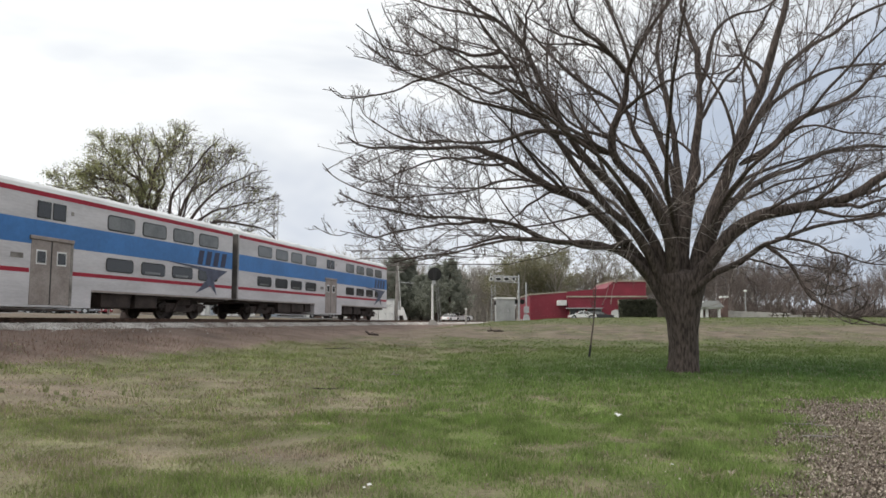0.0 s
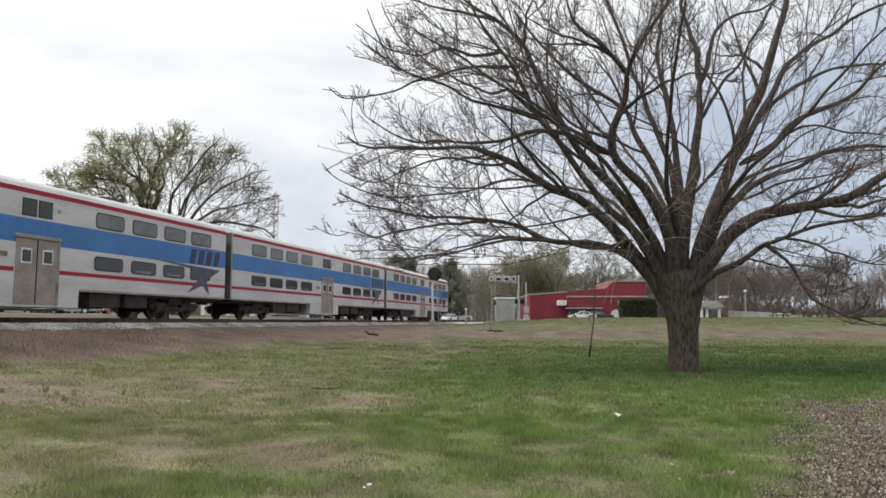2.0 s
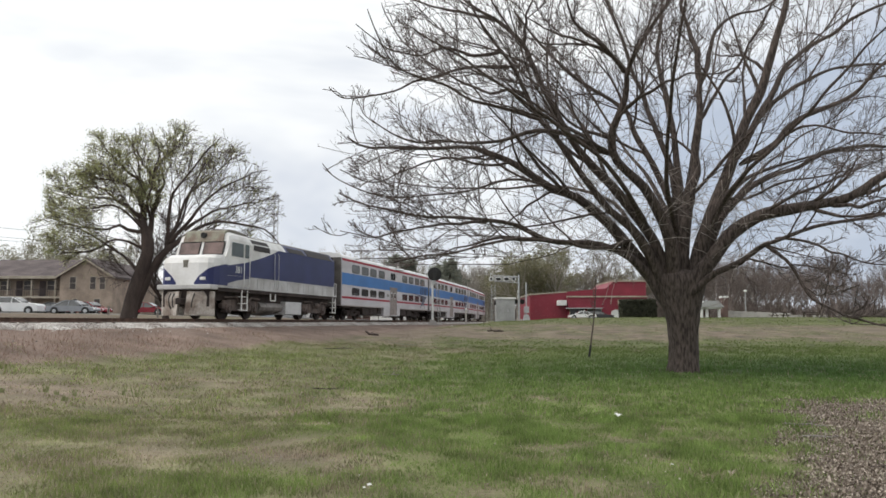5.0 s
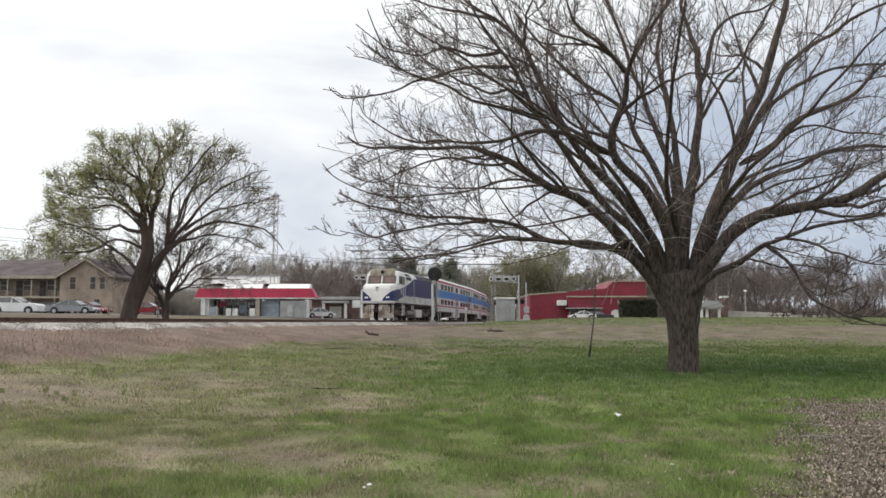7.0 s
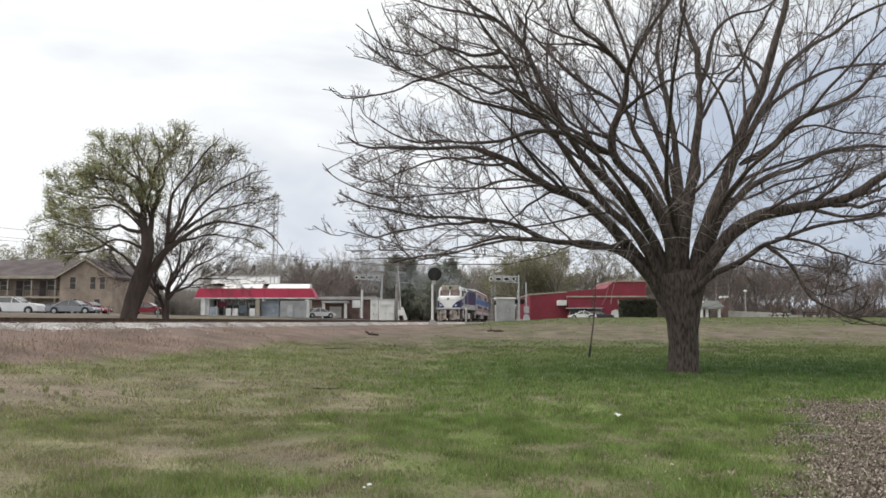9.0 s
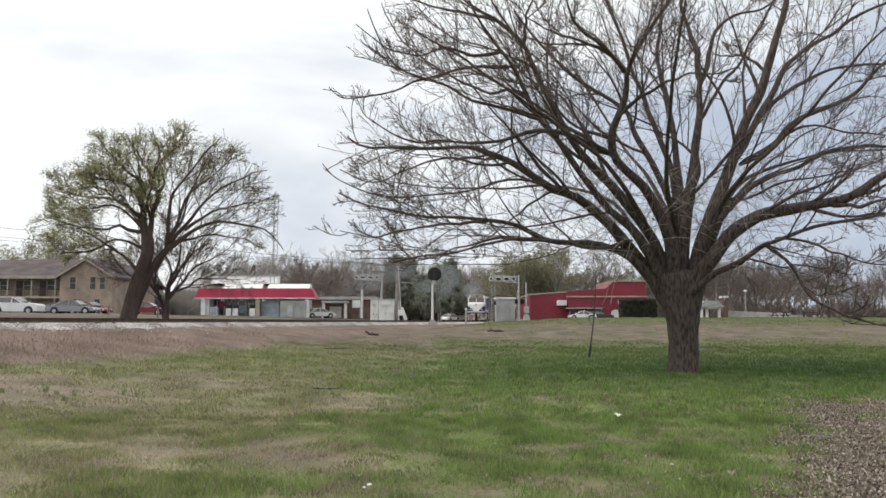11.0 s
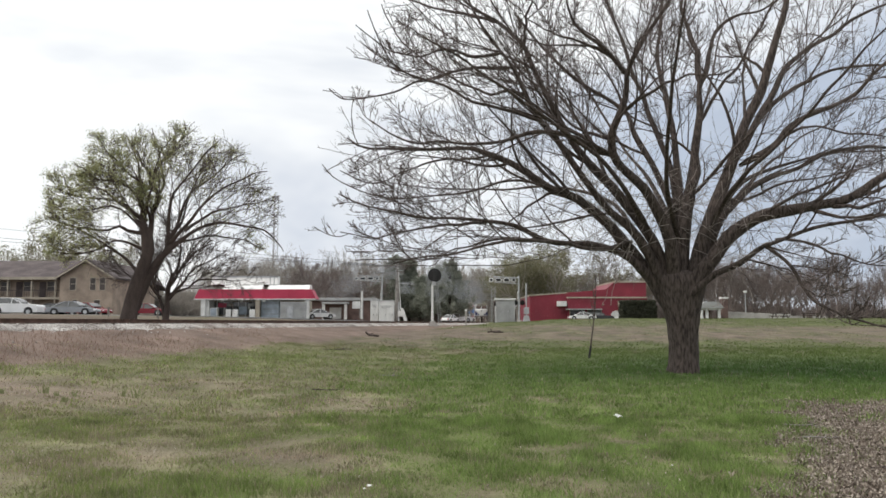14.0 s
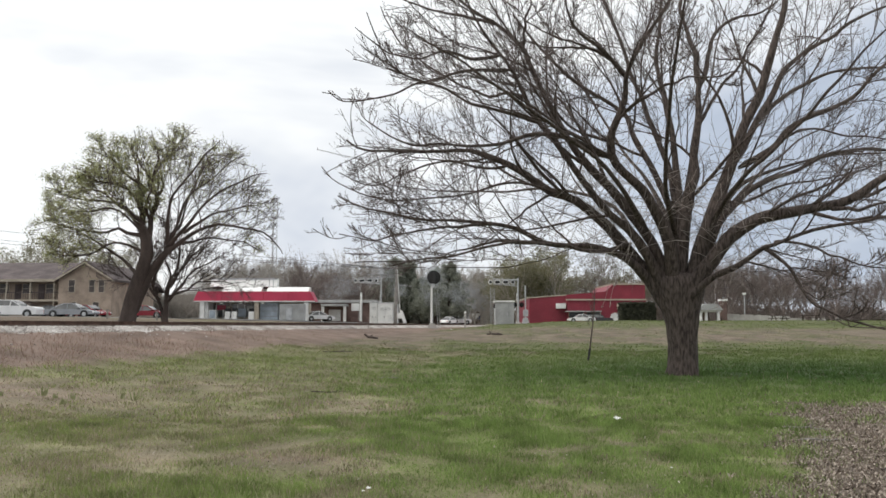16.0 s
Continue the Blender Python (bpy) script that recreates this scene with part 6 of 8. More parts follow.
        fr = Build().add([(-7.06, a, 3.35), (-7.06, c, 3.35), (-6.84, c, 3.96), (-6.84, a, 3.96), (-7.0, a, 3.35), (-7.0, c, 3.35), (-6.76, c, 3.96), (-6.76, a, 3.96)], [(0, 1, 2, 3), (7, 6, 5, 4), (0, 4, 5, 1), (1, 5, 6, 2), (2, 6, 7, 3), (3, 7, 4, 0)])
        part("pane", fr, "glass_warm_reflection", win, "glass with a reddish reflection put into its colour")
    part("brow", Build().prism([(-6.84, 4.02), (-6.62, 4.02), (-6.3, 4.66), (-6.64, 4.56)], "y", -1.16, 1.16), "rust_grime", lo, "dirty reddish brow over the windscreen")
    part("headlight", Build().rod((-6.84, 0, 4.36), (-6.5, 0, 4.36), 0.15, 0.17, 14), "black", lo)
    part("badge", Build().box(n + 0.0, n + 0.1, -0.15, 0.15, 2.55, 2.95, 0.02), "grime", lo, "dark badge on the nose")
    part("horn", Build().rod((-6.2, 0.2, 4.66), (-5.7, 0.2, 4.70), 0.09, 0.04, 8), "grime", lo)
    part("antenna_box", Build().box(-6.3, -5.9, -0.6, -0.2, 4.6, 4.74, 0.03), "under", lo)
    for x in (0.2, 4.2, 5.6):
        part("roof_fan", Build().rod((x, 0, 4.54), (x, 0, 4.66), 0.55, 0.52, 16), "under", lo)
    part("exhaust_stack", Build().box(1.9, 2.6, -0.3, 0.3, 4.4, 4.56, 0.03), "under", lo)
    part("rear_wall", Build().box(r - 0.62, r - 0.55, -w + 0.1, w - 0.1, 1.6, 4.35, 0.02), "under", lo)
    # pilot and plough
    part("pilot_beam", Build().box(n - 0.12, n + 0.6, -w, w, 1.46, 1.70, 0.04), "loco_grey", lo)
    for s in (-1, 1):
        b = Build().add([(n - 0.35, s * 0.22, 0.16), (n + 0.25, s * 1.45, 0.16), (n + 0.22, s * 1.45, 1.36), (n - 0.12, s * 0.22, 1.36), (n - 0.15, s * 0.22, 0.16), (n + 0.45, s * 1.45, 0.16), (n + 0.42, s * 1.45, 1.36), (n + 0.08, s * 0.22, 1.36)], [(0, 1, 2, 3), (7, 6, 5, 4), (0, 4, 5, 1), (1, 5, 6, 2), (2, 6, 7, 3), (3, 7, 4, 0)])
        part("plough", b, "plough_grime", lo, "dirty pale grey snow plough blade")
    part("front_plate", Build().box(n + 0.1, n + 0.5, -1.3, 1.3, 0.6, 1.48, 0.03), "under", lo)
    part("coupler", Build().box(n - 0.55, n + 0.4, -0.17, 0.17, 0.70, 1.02, 0.05), "under", lo)
    part("coupler", Build().box(r - 0.6, r + 0.75, -0.15, 0.15, 0.72, 1.0, 0.04), "under", lo)
    hose = Build()
    for y in (-0.6, 0.55, 0.75):
        hose.path([(n - 0.05, y, 1.25), (n - 0.22, y, 1.0), (n - 0.24, y * 0.92, 0.65), (n - 0.1, y * 0.85, 0.45)], 0.03)
    part("air_hose", hose, "rubber", lo)
    # tank and boxes between the trucks
    tank = [(1.35 * math.cos(a), 0.68 + 0.46 * math.sin(a)) for a in [k * math.pi / 8 for k in range(16)]]
    part("fuel_tank", Build().prism(tank, "x", -2.9, -0.1), "under_grey", lo, "dull silver rounded fuel tank")
    part("battery_box", Build().box(0.05, 2.3, -1.44, 1.44, 0.28, 1.05, 0.04), "loco_grey", lo, "pale grey equipment box")
    part("underframe", Build().box(n + 0.8, r - 0.6, -1.1, 1.1, 0.95, 1.44), "under", lo)
    for x in (-4.85, 4.85):
        b = Build()
        for s in (-1, 1):
            y = 1.08 * s
            b.prism([(-2.0, 0.75), (-1.5, 1.0), (-0.4, 1.02), (0.4, 1.02), (1.5, 1.0), (2.0, 0.75), (1.9, 0.55), (0.6, 0.42), (-0.6, 0.42), (-1.9, 0.55)], "y", y - 0.11, y + 0.11)
            for wx in (-1.37, 1.37):
                b.box(wx - 0.24, wx + 0.24, y - 0.17, y + 0.2, 0.30, 0.78, 0.04)
                b.rod((wx, y + s * 0.15, 0.51), (wx, y + s * 0.26, 0.51), 0.17, 0.15, 12)
                for q in (-0.42, 0.42):
                    b.rod((wx + q, y + s * 0.05, 0.58), (wx + q, y + s * 0.05, 0.98), 0.11, 0.11, 8)
            b.path([(-1.9, y + s * 0.2, 1.12), (-0.6, y + s * 0.2, 1.15), (-0.4, y + s * 0.2, 0.8), (0.5, y + s * 0.2, 0.82), (0.9, y + s * 0.2, 1.15), (1.9, y + s * 0.2, 1.1)], 0.05)
            b.rod((-0.35, y + s * 0.2, 0.95), (0.35, y + s * 0.2, 0.95), 0.13, 0.13, 10)
        b.box(-0.5, 0.5, -1.0, 1.0, 0.5, 0.95, 0.04)
        ob = part("truck_frame", b, "truck_grime", lo, "grimy brown truck frame")
        ob.location = (x, 0, 0)
        for wx in (-1.37, 1.37):
            wheelset(0.508, lo, x + wx)
    # road number, raised plates of paint
    cu = bpy.data.curves.new("number", "FONT")
    cu.body, cu.size, cu.extrude, cu.shear = "381", 0.54, 0.004, 0.06
    tmp = bpy.data.objects.new("number", cu)
    scene.collection.objects.link(tmp)
    bpy.context.view_layer.update()
    me = bpy.data.meshes.new_from_object(tmp)
    bpy.data.objects.remove(tmp)
    me.materials.clear()
    me.materials.append(M["white_paint"])
    num = new("road_number", me)
    num.parent = lo
    num.matrix_basis = pose(-6.2, -w - 0.018, 2.40, 90, 0, 0)
    tagged(num, "white road number")
    return lo


def vehicle_rows(offset, base):
    """Poses of a vehicle whose middle is offset metres ahead of the train's mark, its trucks base metres from there."""
    rows = []
    for k in range(65):
        t = k * 0.25
        s = train_at(t) + offset
        xa, ya, _ = on_track(s - base)
        xb, yb, _ = on_track(s + base)
        rows.append((t, pose((xa + xb) / 2, (ya + yb) / 2, RAIL, 0, 0, math.degrees(math.atan2(yb - ya, xb - xa)))))
    return rows


def exhaust_smoke():
    """Thin diesel smoke: small drifts of flecks that leave the engine one after the other and hang behind it."""
    g = np.random.RandomState(121)
    drifts = []
    for k in range(46):
        n = 1000
        c = g.uniform(-1, 1, (n, 3)) * np.array((1.25, 1.1, 0.95))
        a, b = g.normal(size=(n, 3)), g.normal(size=(n, 3))
        a *= 0.034 / np.linalg.norm(a, axis=1, keepdims=True)
        b *= 0.034 / np.linalg.norm(b, axis=1, keepdims=True)
        v = np.stack([c - a, c + b, c + a, c - b], 1).reshape(-1, 3)
        ob = arrays_ob("smoke_drift", v, np.arange(n * 4).reshape(-1, 4), "smoke")
        tagged(ob, "thin blue-grey diesel smoke hanging over the line", "smoke", "exhaust smoke", kind="stuff")
        drifts.append((ob, 6.8 + 0.19 * k, g.normal(0, 1, 3) * np.array((3.4, 4.0, 1.3))))
    return drifts


def smoke_rows(leaves_at, stray):
    """In the engine's hood until it leaves, then up over the roof and slowly off with the wind."""
    rows = []
    for k in range(65):
        t = k * 0.25
        tt = min(t, leaves_at)
        x, y, a = on_track(train_at(tt) - 8.55 + 2.6)
        dt = max(0.0, t - leaves_at)
        go = 1 - math.exp(-dt / 1.5)
        x, y = x + (stray[0] - 4.0) * go - 0.35 * dt, y + stray[1] * go
        z = RAIL + 3.3 + 2.2 * (1 - math.exp(-dt / 0.3)) + stray[2] * go
        rows.append((t, pose(x, y, max(z, RAIL + 2.2), 0, 0, 90 - math.degrees(a))))
    return rows


def motions():
    for ob, leaves_at, stray in SMOKE:
        walk(ob, smoke_rows(leaves_at, stray))
    for ob, offset, base in TRAIN:
        walk(ob, vehicle_rows(offset, base))
    for ob, x, r in WHEELS_ALL:
        rows = []
        for k in range(481):
            t = k / 30.0
            rows.append((t, Matrix.Translation((x, 0, r)) @ Matrix.Rotation((train_at(t) - train_at(0)) / r, 4, "Y")))
        walk(ob, rows)


# ---- across the railway and beyond ----
def eased(outline):
    """The outline with its corners cut twice."""
    for k in range(2):
        out = []
        for (xa, za), (xb, zb) in zip(outline, outline[1:] + outline[:1]):
            out += [(xa * 0.78 + xb * 0.22, za * 0.78 + zb * 0.22), (xa * 0.22 + xb * 0.78, za * 0.22 + zb * 0.78)]
        outline = out
    return outline


def road_vehicle(name, label, paint, length, height, at, turn, tall=False, group=""):
    """A parked car: side profile pushed across, narrowed glasshouse, wheels."""
    c = thing(name, label, "car", group, at=pose(*at, 0, 0, turn))
    L, H, w = length / 2, height, 0.88 if not tall else 0.95
    sill, belt = 0.30, H * (0.66 if tall else 0.61)
    if tall:
        body = [(-L, sill + 0.15), (-L, belt), (-L + 0.1, belt + 0.04), (L * 0.42, belt + 0.03), (L * 0.93, belt - 0.08), (L, belt - 0.28), (L, sill + 0.1), (L - 0.1, sill), (-L + 0.1, sill)]
        house = [(-L + 0.08, belt), (-L + 0.28, H - 0.06), (-L + 0.5, H), (-L * 0.06, H), (L * 0.08, H - 0.07), (L * 0.36, belt)]
    else:
        body = [(-L, sill + 0.12), (-L + 0.03, belt - 0.08), (-L + 0.25, belt), (L * 0.45, belt + 0.0), (L * 0.85, belt - 0.14), (L * 0.98, belt - 0.26), (L, sill + 0.1), (L - 0.12, sill), (-L + 0.12, sill)]
        house = [(-L * 0.72, belt - 0.02), (-L * 0.42, H - 0.06), (-L * 0.22, H), (L * 0.08, H), (L * 0.2, H - 0.05), (L * 0.52, belt - 0.02)]
    flat = house
    body, house = eased(body), eased(house)
    bm = bmesh.new()
    n = len(body)
    rings = []
    for y, k in ((-w, 0.90), (-w + 0.07, 1.0), (w - 0.07, 1.0), (w, 0.90)):
        rings.append([bm.verts.new((x * (0.985 if k < 1 else 1), y, sill + (z - sill) * (0.97 if k < 1 else 1))) for x, z in body])
    for a, b in zip(rings, rings[1:]):
        for i in range(n):
            bm.faces.new((a[i], a[(i + 1) % n], b[(i + 1) % n], b[i]))
    bm.faces.new(rings[0][::-1])
    bm.faces.new(rings[-1])
    bmesh.ops.recalc_face_normals(bm, faces=bm.faces[:])
    part("body", Build().take(bm), paint, c)
    bm = bmesh.new()
    n = len(house)
    rings = [[bm.verts.new((x * q, y * (1 - 0.20 * max(0, (z - belt)) / (H - belt)), z)) for x, z in house] for y, q in ((-w + 0.05, 1), (w - 0.05, 1))]
    for i in range(n):
        bm.faces.new((rings[0][i], rings[0][(i + 1) % n], rings[1][(i + 1) % n], rings[1][i]))
    bm.faces.new(rings[0][::-1])
    bm.faces.new(rings[1])
    bmesh.ops.recalc_face_normals(bm, faces=bm.faces[:])
    # lighter grey glass stands in for the reflected sky
    part("glasshouse", Build().take(bm), "glass_grey", c, "windows with the sky's reflection put into their grey")
    corner = [h0[0] for h0 in (flat[2], flat[3])]
    x0, x1 = corner
    part("roof", Build().box(x0 - 0.12, x1 + 0.1, -w * 0.80, w * 0.80, H - 0.05, H + 0.012, 0.03), paint, c)
    for s in (-1, 1):
        for (xa, za), (xb, zb) in ((flat[0], flat[2]), (flat[-1], flat[3]), ((-0.08 * L, belt), (-0.06 * L, H))):
            part("roof_pillar", Build().rod((xa, s * (w - 0.055), za), (xb, s * w * 0.80, zb - 0.02), 0.045, 0.04, 6), paint, c)
    for s in (-1, 1):
        for x in (-L * 0.62, L * 0.63):
            r = 0.33 if not tall else 0.38
            part("wheel_arch", Build().rod((x, s * (w - 0.25), r + 0.03), (x, s * (w + 0.006), r + 0.03), r * 1.16, r * 1.16, 18), "rubber", c)
            wl = part("wheel", Build().rod((x, s * (w - 0.20), r), (x, s * (w + 0.02), r), r, r, 18), "rubber", c)
            part("rim", Build().rod((x, s * (w + 0.018), r), (x, s * (w + 0.03), r), r * 0.58, r * 0.5, 12), "galvanized", wl)
        part("headlight", Build().box(L - 0.22, L - 0.015, s * 0.72 - 0.14, s * 0.72 + 0.14, belt - 0.42, belt - 0.26, 0.03), "lamp_clear", c)
        part("tail_light", Build().box(-L - 0.012, -L + 0.12, s * 0.72 - 0.12, s * 0.72 + 0.12, belt - 0.34, belt - 0.14, 0.03), "lamp_red", c)
    part("bumper", Build().box(L - 0.1, L + 0.05, -w * 0.9, w * 0.9, sill + 0.02, sill + 0.2, 0.03), paint, c)
    part("bumper", Build().box(-L - 0.05, -L + 0.1, -w * 0.9, w * 0.9, sill + 0.02, sill + 0.2, 0.03), paint, c)
    return c


def window_at(parent, x0, x1, y, z0, z1, frame_mat="tan_trim", glass="glass_brown"):
    """A sash window in a wall that faces the viewer."""
    w = part("window", Build().box(x0 - 0.08, x1 + 0.08, y - 0.05, y + 0.05, z0 - 0.08, z1 + 0.08, 0.02), frame_mat, parent)
    part("pane", Build().box(x0, x1, y - 0.055, y + 0.02, z0, z1), glass, w)
    part("glazing_bar", Build().box(x0, x1, y - 0.07, y - 0.04, (z0 + z1) / 2 - 0.03, (z0 + z1) / 2 + 0.03), frame_mat, w)
    return w


def gable_roof(xa, xb, y0, y1, eave, ridge, over=0.5, thick=0.22):
    m = (xa + xb) / 2
    k = (ridge - eave) / (m - xa)
    xa2, xb2, e2 = xa - over, xb + over, eave - over * k
    return Build().prism([(xa2, e2), (m, ridge), (xb2, e2), (xb2, e2 + thick), (m, ridge + thick), (xa2, e2 + thick)], "y", y0 - over, y1 + over)


def build_apartments():
    """Two-storey tan flats, a long wing with a gallery and a gabled end."""
    d = 96.0
    xa, xb = -49.27, -42.44
    base, eave, ridge = 2.3, 7.49, 9.59
    h = thing("apartment_house", "two-storey tan brick flats with brown shingle roofs", "house")
    m = (xa + xb) / 2
    part("wall", Build().prism([(xa, base - 0.5), (xb, base - 0.5), (xb, eave), (m, ridge), (xa, eave)], "y", d, d + 14), "tan_brick", h, "tan brick gable wall")
    part("roof", gable_roof(xa, xb, d, d + 14, eave, ridge + 0.05), "roof_brown", h, "brown shingle roof")
    k = (ridge - eave) / (m - xa)
    for s, x in ((-1, xa - 0.5), (1, xb + 0.5)):
        part("bargeboard", Build().prism([(x, eave - 0.5 * k - 0.1), (m, ridge - 0.1), (m, ridge + 0.12), (x, eave - 0.5 * k + 0.12)], "y", d - 0.62, d - 0.52), "tan_trim", h)
    for a, b in ((124, 134), (160, 169), (177, 186)):
        u, v = (a - 784) * d / 1321, (b - 784) * d / 1321
        window_at(h, u, v, d, 5.81, 7.34)
    for a, b in ((130, 138), (168, 178)):
        u, v = (a - 784) * d / 1321, (b - 784) * d / 1321
        window_at(h, u, v, d, 3.13, 4.51)
    # long wing
    x0, x1, y0, y1 = -86.0, xa - 0.05, d + 3.0, d + 12.0
    e2, r2 = 7.53, 9.94
    w = part("wing_wall", Build().box(x0, x1, y0, y1, base - 0.5, e2), "tan_brick", h)
    part("wing_roof", Build().prism([(y0 - 2.0, e2 - 0.2), ((y0 + y1) / 2, r2), (y1 + 0.5, e2 - 0.2), (y1 + 0.5, e2 + 0.05), ((y0 + y1) / 2, r2 + 0.25), (y0 - 2.0, e2 + 0.05)], "x", x0 - 0.4, x1 + 0.04), "roof_brown", h)
    part("eave_board", Build().box(x0, x1, y0 - 2.08, y0 - 2.0, e2 - 0.32, e2 + 0.03), "tan_trim", h)
    part("gallery_floor", Build().box(x0, x1, y0 - 1.8, y0 + 0.02, base + 2.35, base + 2.62), "tan_trim", h)
    for k in range(11):
        x = x1 - 1.2 - k * 3.1
        part("gallery_post", Build().box(x - 0.08, x + 0.08, y0 - 1.78, y0 - 1.62, base - 0.4, e2 - 0.2), "tan_trim", h)
        if k < 9:
            window_at(h, x - 1.9, x - 0.7, y0, base + 3.5, base + 4.7)
            window_at(h, x - 1.9, x - 0.7, y0, base + 0.7, base + 1.9)
            part("door", Build().box(x - 2.95, x - 2.1, y0 - 0.06, y0 + 0.03, base + 2.62, base + 4.7, 0.02), "roof_brown", h)
    rail = Build().box(x0, x1, y0 - 1.78, y0 - 1.72, base + 3.5, base + 3.58)
    x = x0
    while x < x1:
        rail.box(x, x + 0.03, y0 - 1.77, y0 - 1.73, base + 2.62, base + 3.5)
        x += 0.3
    part("railing", rail, "roof_brown", h)
    stair = Build()
    for k in range(13):
        stair.box(x1 - 4.4 + k * 0.28, x1 - 4.1 + k * 0.28, y0 - 2.9, y0 - 1.9, base + 2.35 - k * 0.19, base + 2.42 - k * 0.19)
    part("stair", stair, "roof_brown", h, "open outside stair")
    # second house, paler, behind
    h2 = thing("apartment_house", "pale tan house wall behind the trees", "house")
    xc, xd = -50.36, -46.46
    part("wall", Build().box(xc, xd, 112, 124, base - 0.5, 6.86), "tan_trim", h2)
    part("roof", Build().prism([(112 - 0.6, 6.86), (118, 8.55), (124.6, 6.86), (124.6, 7.11), (118, 8.89), (111.4, 7.11)], "x", xc - 0.5, xd + 0.5), "roof_brown", h2)
    window_at(h2, xc + 0.8, xc + 1.7, 112, 4.6, 6.0)


def build_station():
    """The small filling station with its red-banded canopy."""
    d = 100.0
    st = thing("filling_station", "small filling station with a red-banded white canopy", "filling station")
    x0, x1 = -32.70, -17.64
    base = 2.35
    zf0, zf1 = 4.78, 6.07
    # red mansard band, wider at its foot
    band = Build().prism([(x0 - 0.6, zf0), (x1 + 0.65, zf0), (x1, zf1), (x0, zf1)], "y", d, d + 2.6)
    part("canopy_band", band, "red_paint", st, "crimson canopy band")
    part("canopy_soffit", Build().box(x0 - 0.4, x1 + 0.4, d + 0.1, d + 3.4, zf0 - 0.12, zf0 - 0.004), "white_paint", st)
    part("band_edge", Build().box(x0 - 0.62, x1 + 0.67, d - 0.03, d + 0.02, zf0 - 0.07, zf0 + 0.05), "white_paint", st)
    for px in (394, 468, 512):
        x = (px - 784) * d / 1321
        part("band_seam", Build().box(x - 0.03, x + 0.03, d - 0.02, d + 0.01, zf0 + 0.06, zf1), "car_red", st)
    # white roof blocks behind the band and the flat box above them
    part("white_roof", Build().prism([(d + 0.2, zf1), (d + 2.6, zf1), (d + 2.6, 6.72), (d + 1.2, 6.72)], "x", -23.55, -17.97), "white_sheet", st, "white sheet-metal roof block")
    part("white_roof", Build().prism([(d + 0.2, zf1), (d + 2.6, zf1), (d + 2.6, 6.72), (d + 1.1, 6.72)], "x", -29.51, -24.31), "white_sheet", st, "white sheet-metal roof block")
    # dark solid put in for the shade beneath the upper box
    part("roof_gap_shade", Build().box(-31.35, -22.59, d + 1.6, d + 2.5, 6.52, 6.90), "under", st)
    part("upper_box", Build().prism([(d + 1.25, 6.78), (d + 3.0, 6.78), (d + 3.0, 7.89), (d + 1.7, 7.89)], "x", -31.47, -22.49), "white_sheet", st, "pale flat upper box")
    part("upper_fascia", Build().box(-31.52, -22.39, d + 1.55, d + 1.75, 7.77, 7.96), "galvanized", st)
    part("roof_ladder", Build().path([(-23.40, d + 1.1, zf1), (-23.40, d + 1.1, 8.02)], 0.05).path([(-22.86, d + 1.1, zf1), (-22.86, d + 1.1, 8.02)], 0.05), "galvanized", st)
    # shop front under the canopy
    part("shop_wall", Build().box(-33.29, -18.56, d + 3.0, d + 6.0, base - 0.3, zf0 - 0.12), "tan_trim", st)
    part("shop_front", Build().box(-32.05, -25.11, d + 2.9, d + 3.02, base + 0.35, base + 2.1), "glass_grey", st)
    for k in range(8):
        x = -32.02 + k * 0.98
        part("mullion", Build().box(x - 0.06, x + 0.06, d + 2.84, d + 2.92, base, base + 2.3), "white_paint", st)
    for a, b, z0, z1, m in ((387, 402, 1.35, 1.95, "red_paint"), (374, 384, 0.45, 1.15, "blue_sign"), (424, 438, 0.4, 1.5, "blue_sign"), (404, 414, 1.3, 1.9, "tan_trim"), (440, 450, 1.2, 1.9, "white_paint")):
        part("window_poster", Build().box((a - 784) * (d + 2.8) / 1321, (b - 784) * (d + 2.8) / 1321, d + 2.78, d + 2.83, base + z0, base + z1), m, st)
    part("side_panel", Build().box(-24.64, -22.26, d + 1.4, d + 2.9, base - 0.1, base + 2.3), "blue_sign", st, "pale blue-grey panel")
    for k in range(3):
        part("panel_rib", Build().box(-24.62, -22.24, d + 1.34, d + 1.4, base + 0.4 + k * 0.7, base + 0.46 + k * 0.7), "grey_paint", st)
    part("end_wall", Build().box(-32.52, -31.45, d + 0.6, d + 3.0, base - 0.2, zf0 - 0.12), "white_paint", st)
    for px, m in ((361, "white_paint"), (457, "tan_trim"), (544, "white_paint")):
        x = (px - 784) * (d + 0.3) / 1321
        part("canopy_post", Build().box(x - 0.3, x + 0.3, d + 0.15, d + 0.6, base - 0.2, zf0 - 0.1, 0.04), m, st)
    for px in (393, 427, 466):
        x = (px - 784) * d / 1321
        part("canopy_lamp", Build().box(x - 0.2, x + 0.2, d + 0.3, d + 0.7, zf0 - 0.36, zf0 - 0.12, 0.04), "lamp_clear", st)
    for px in (406, 418, 448):
        x = (px - 784) * (d + 0.4) / 1321
        p = thing("fuel_pump", "white fuel pump under the canopy", "fuel pump", "fuel pumps")
        part("cabinet", Build().box(x - 0.36, x + 0.36, d + 0.2, d + 0.8, base - 0.1, base + 1.05, 0.05), "white_paint", p)
        part("head", Build().box(x - 0.34, x + 0.34, d + 0.25, d + 0.75, base + 1.05, base + 1.5, 0.05), "black", p, "dark display head")
        part("hose", Build().path([(x + 0.38, d + 0.4, base + 1.3), (x + 0.5, d + 0.3, base + 0.6), (x + 0.42, d + 0.25, base + 0.3)], 0.03), "rubber", p)
    ice = thing("ice_chest", "pale blue ice chest by the shop", "ice chest")
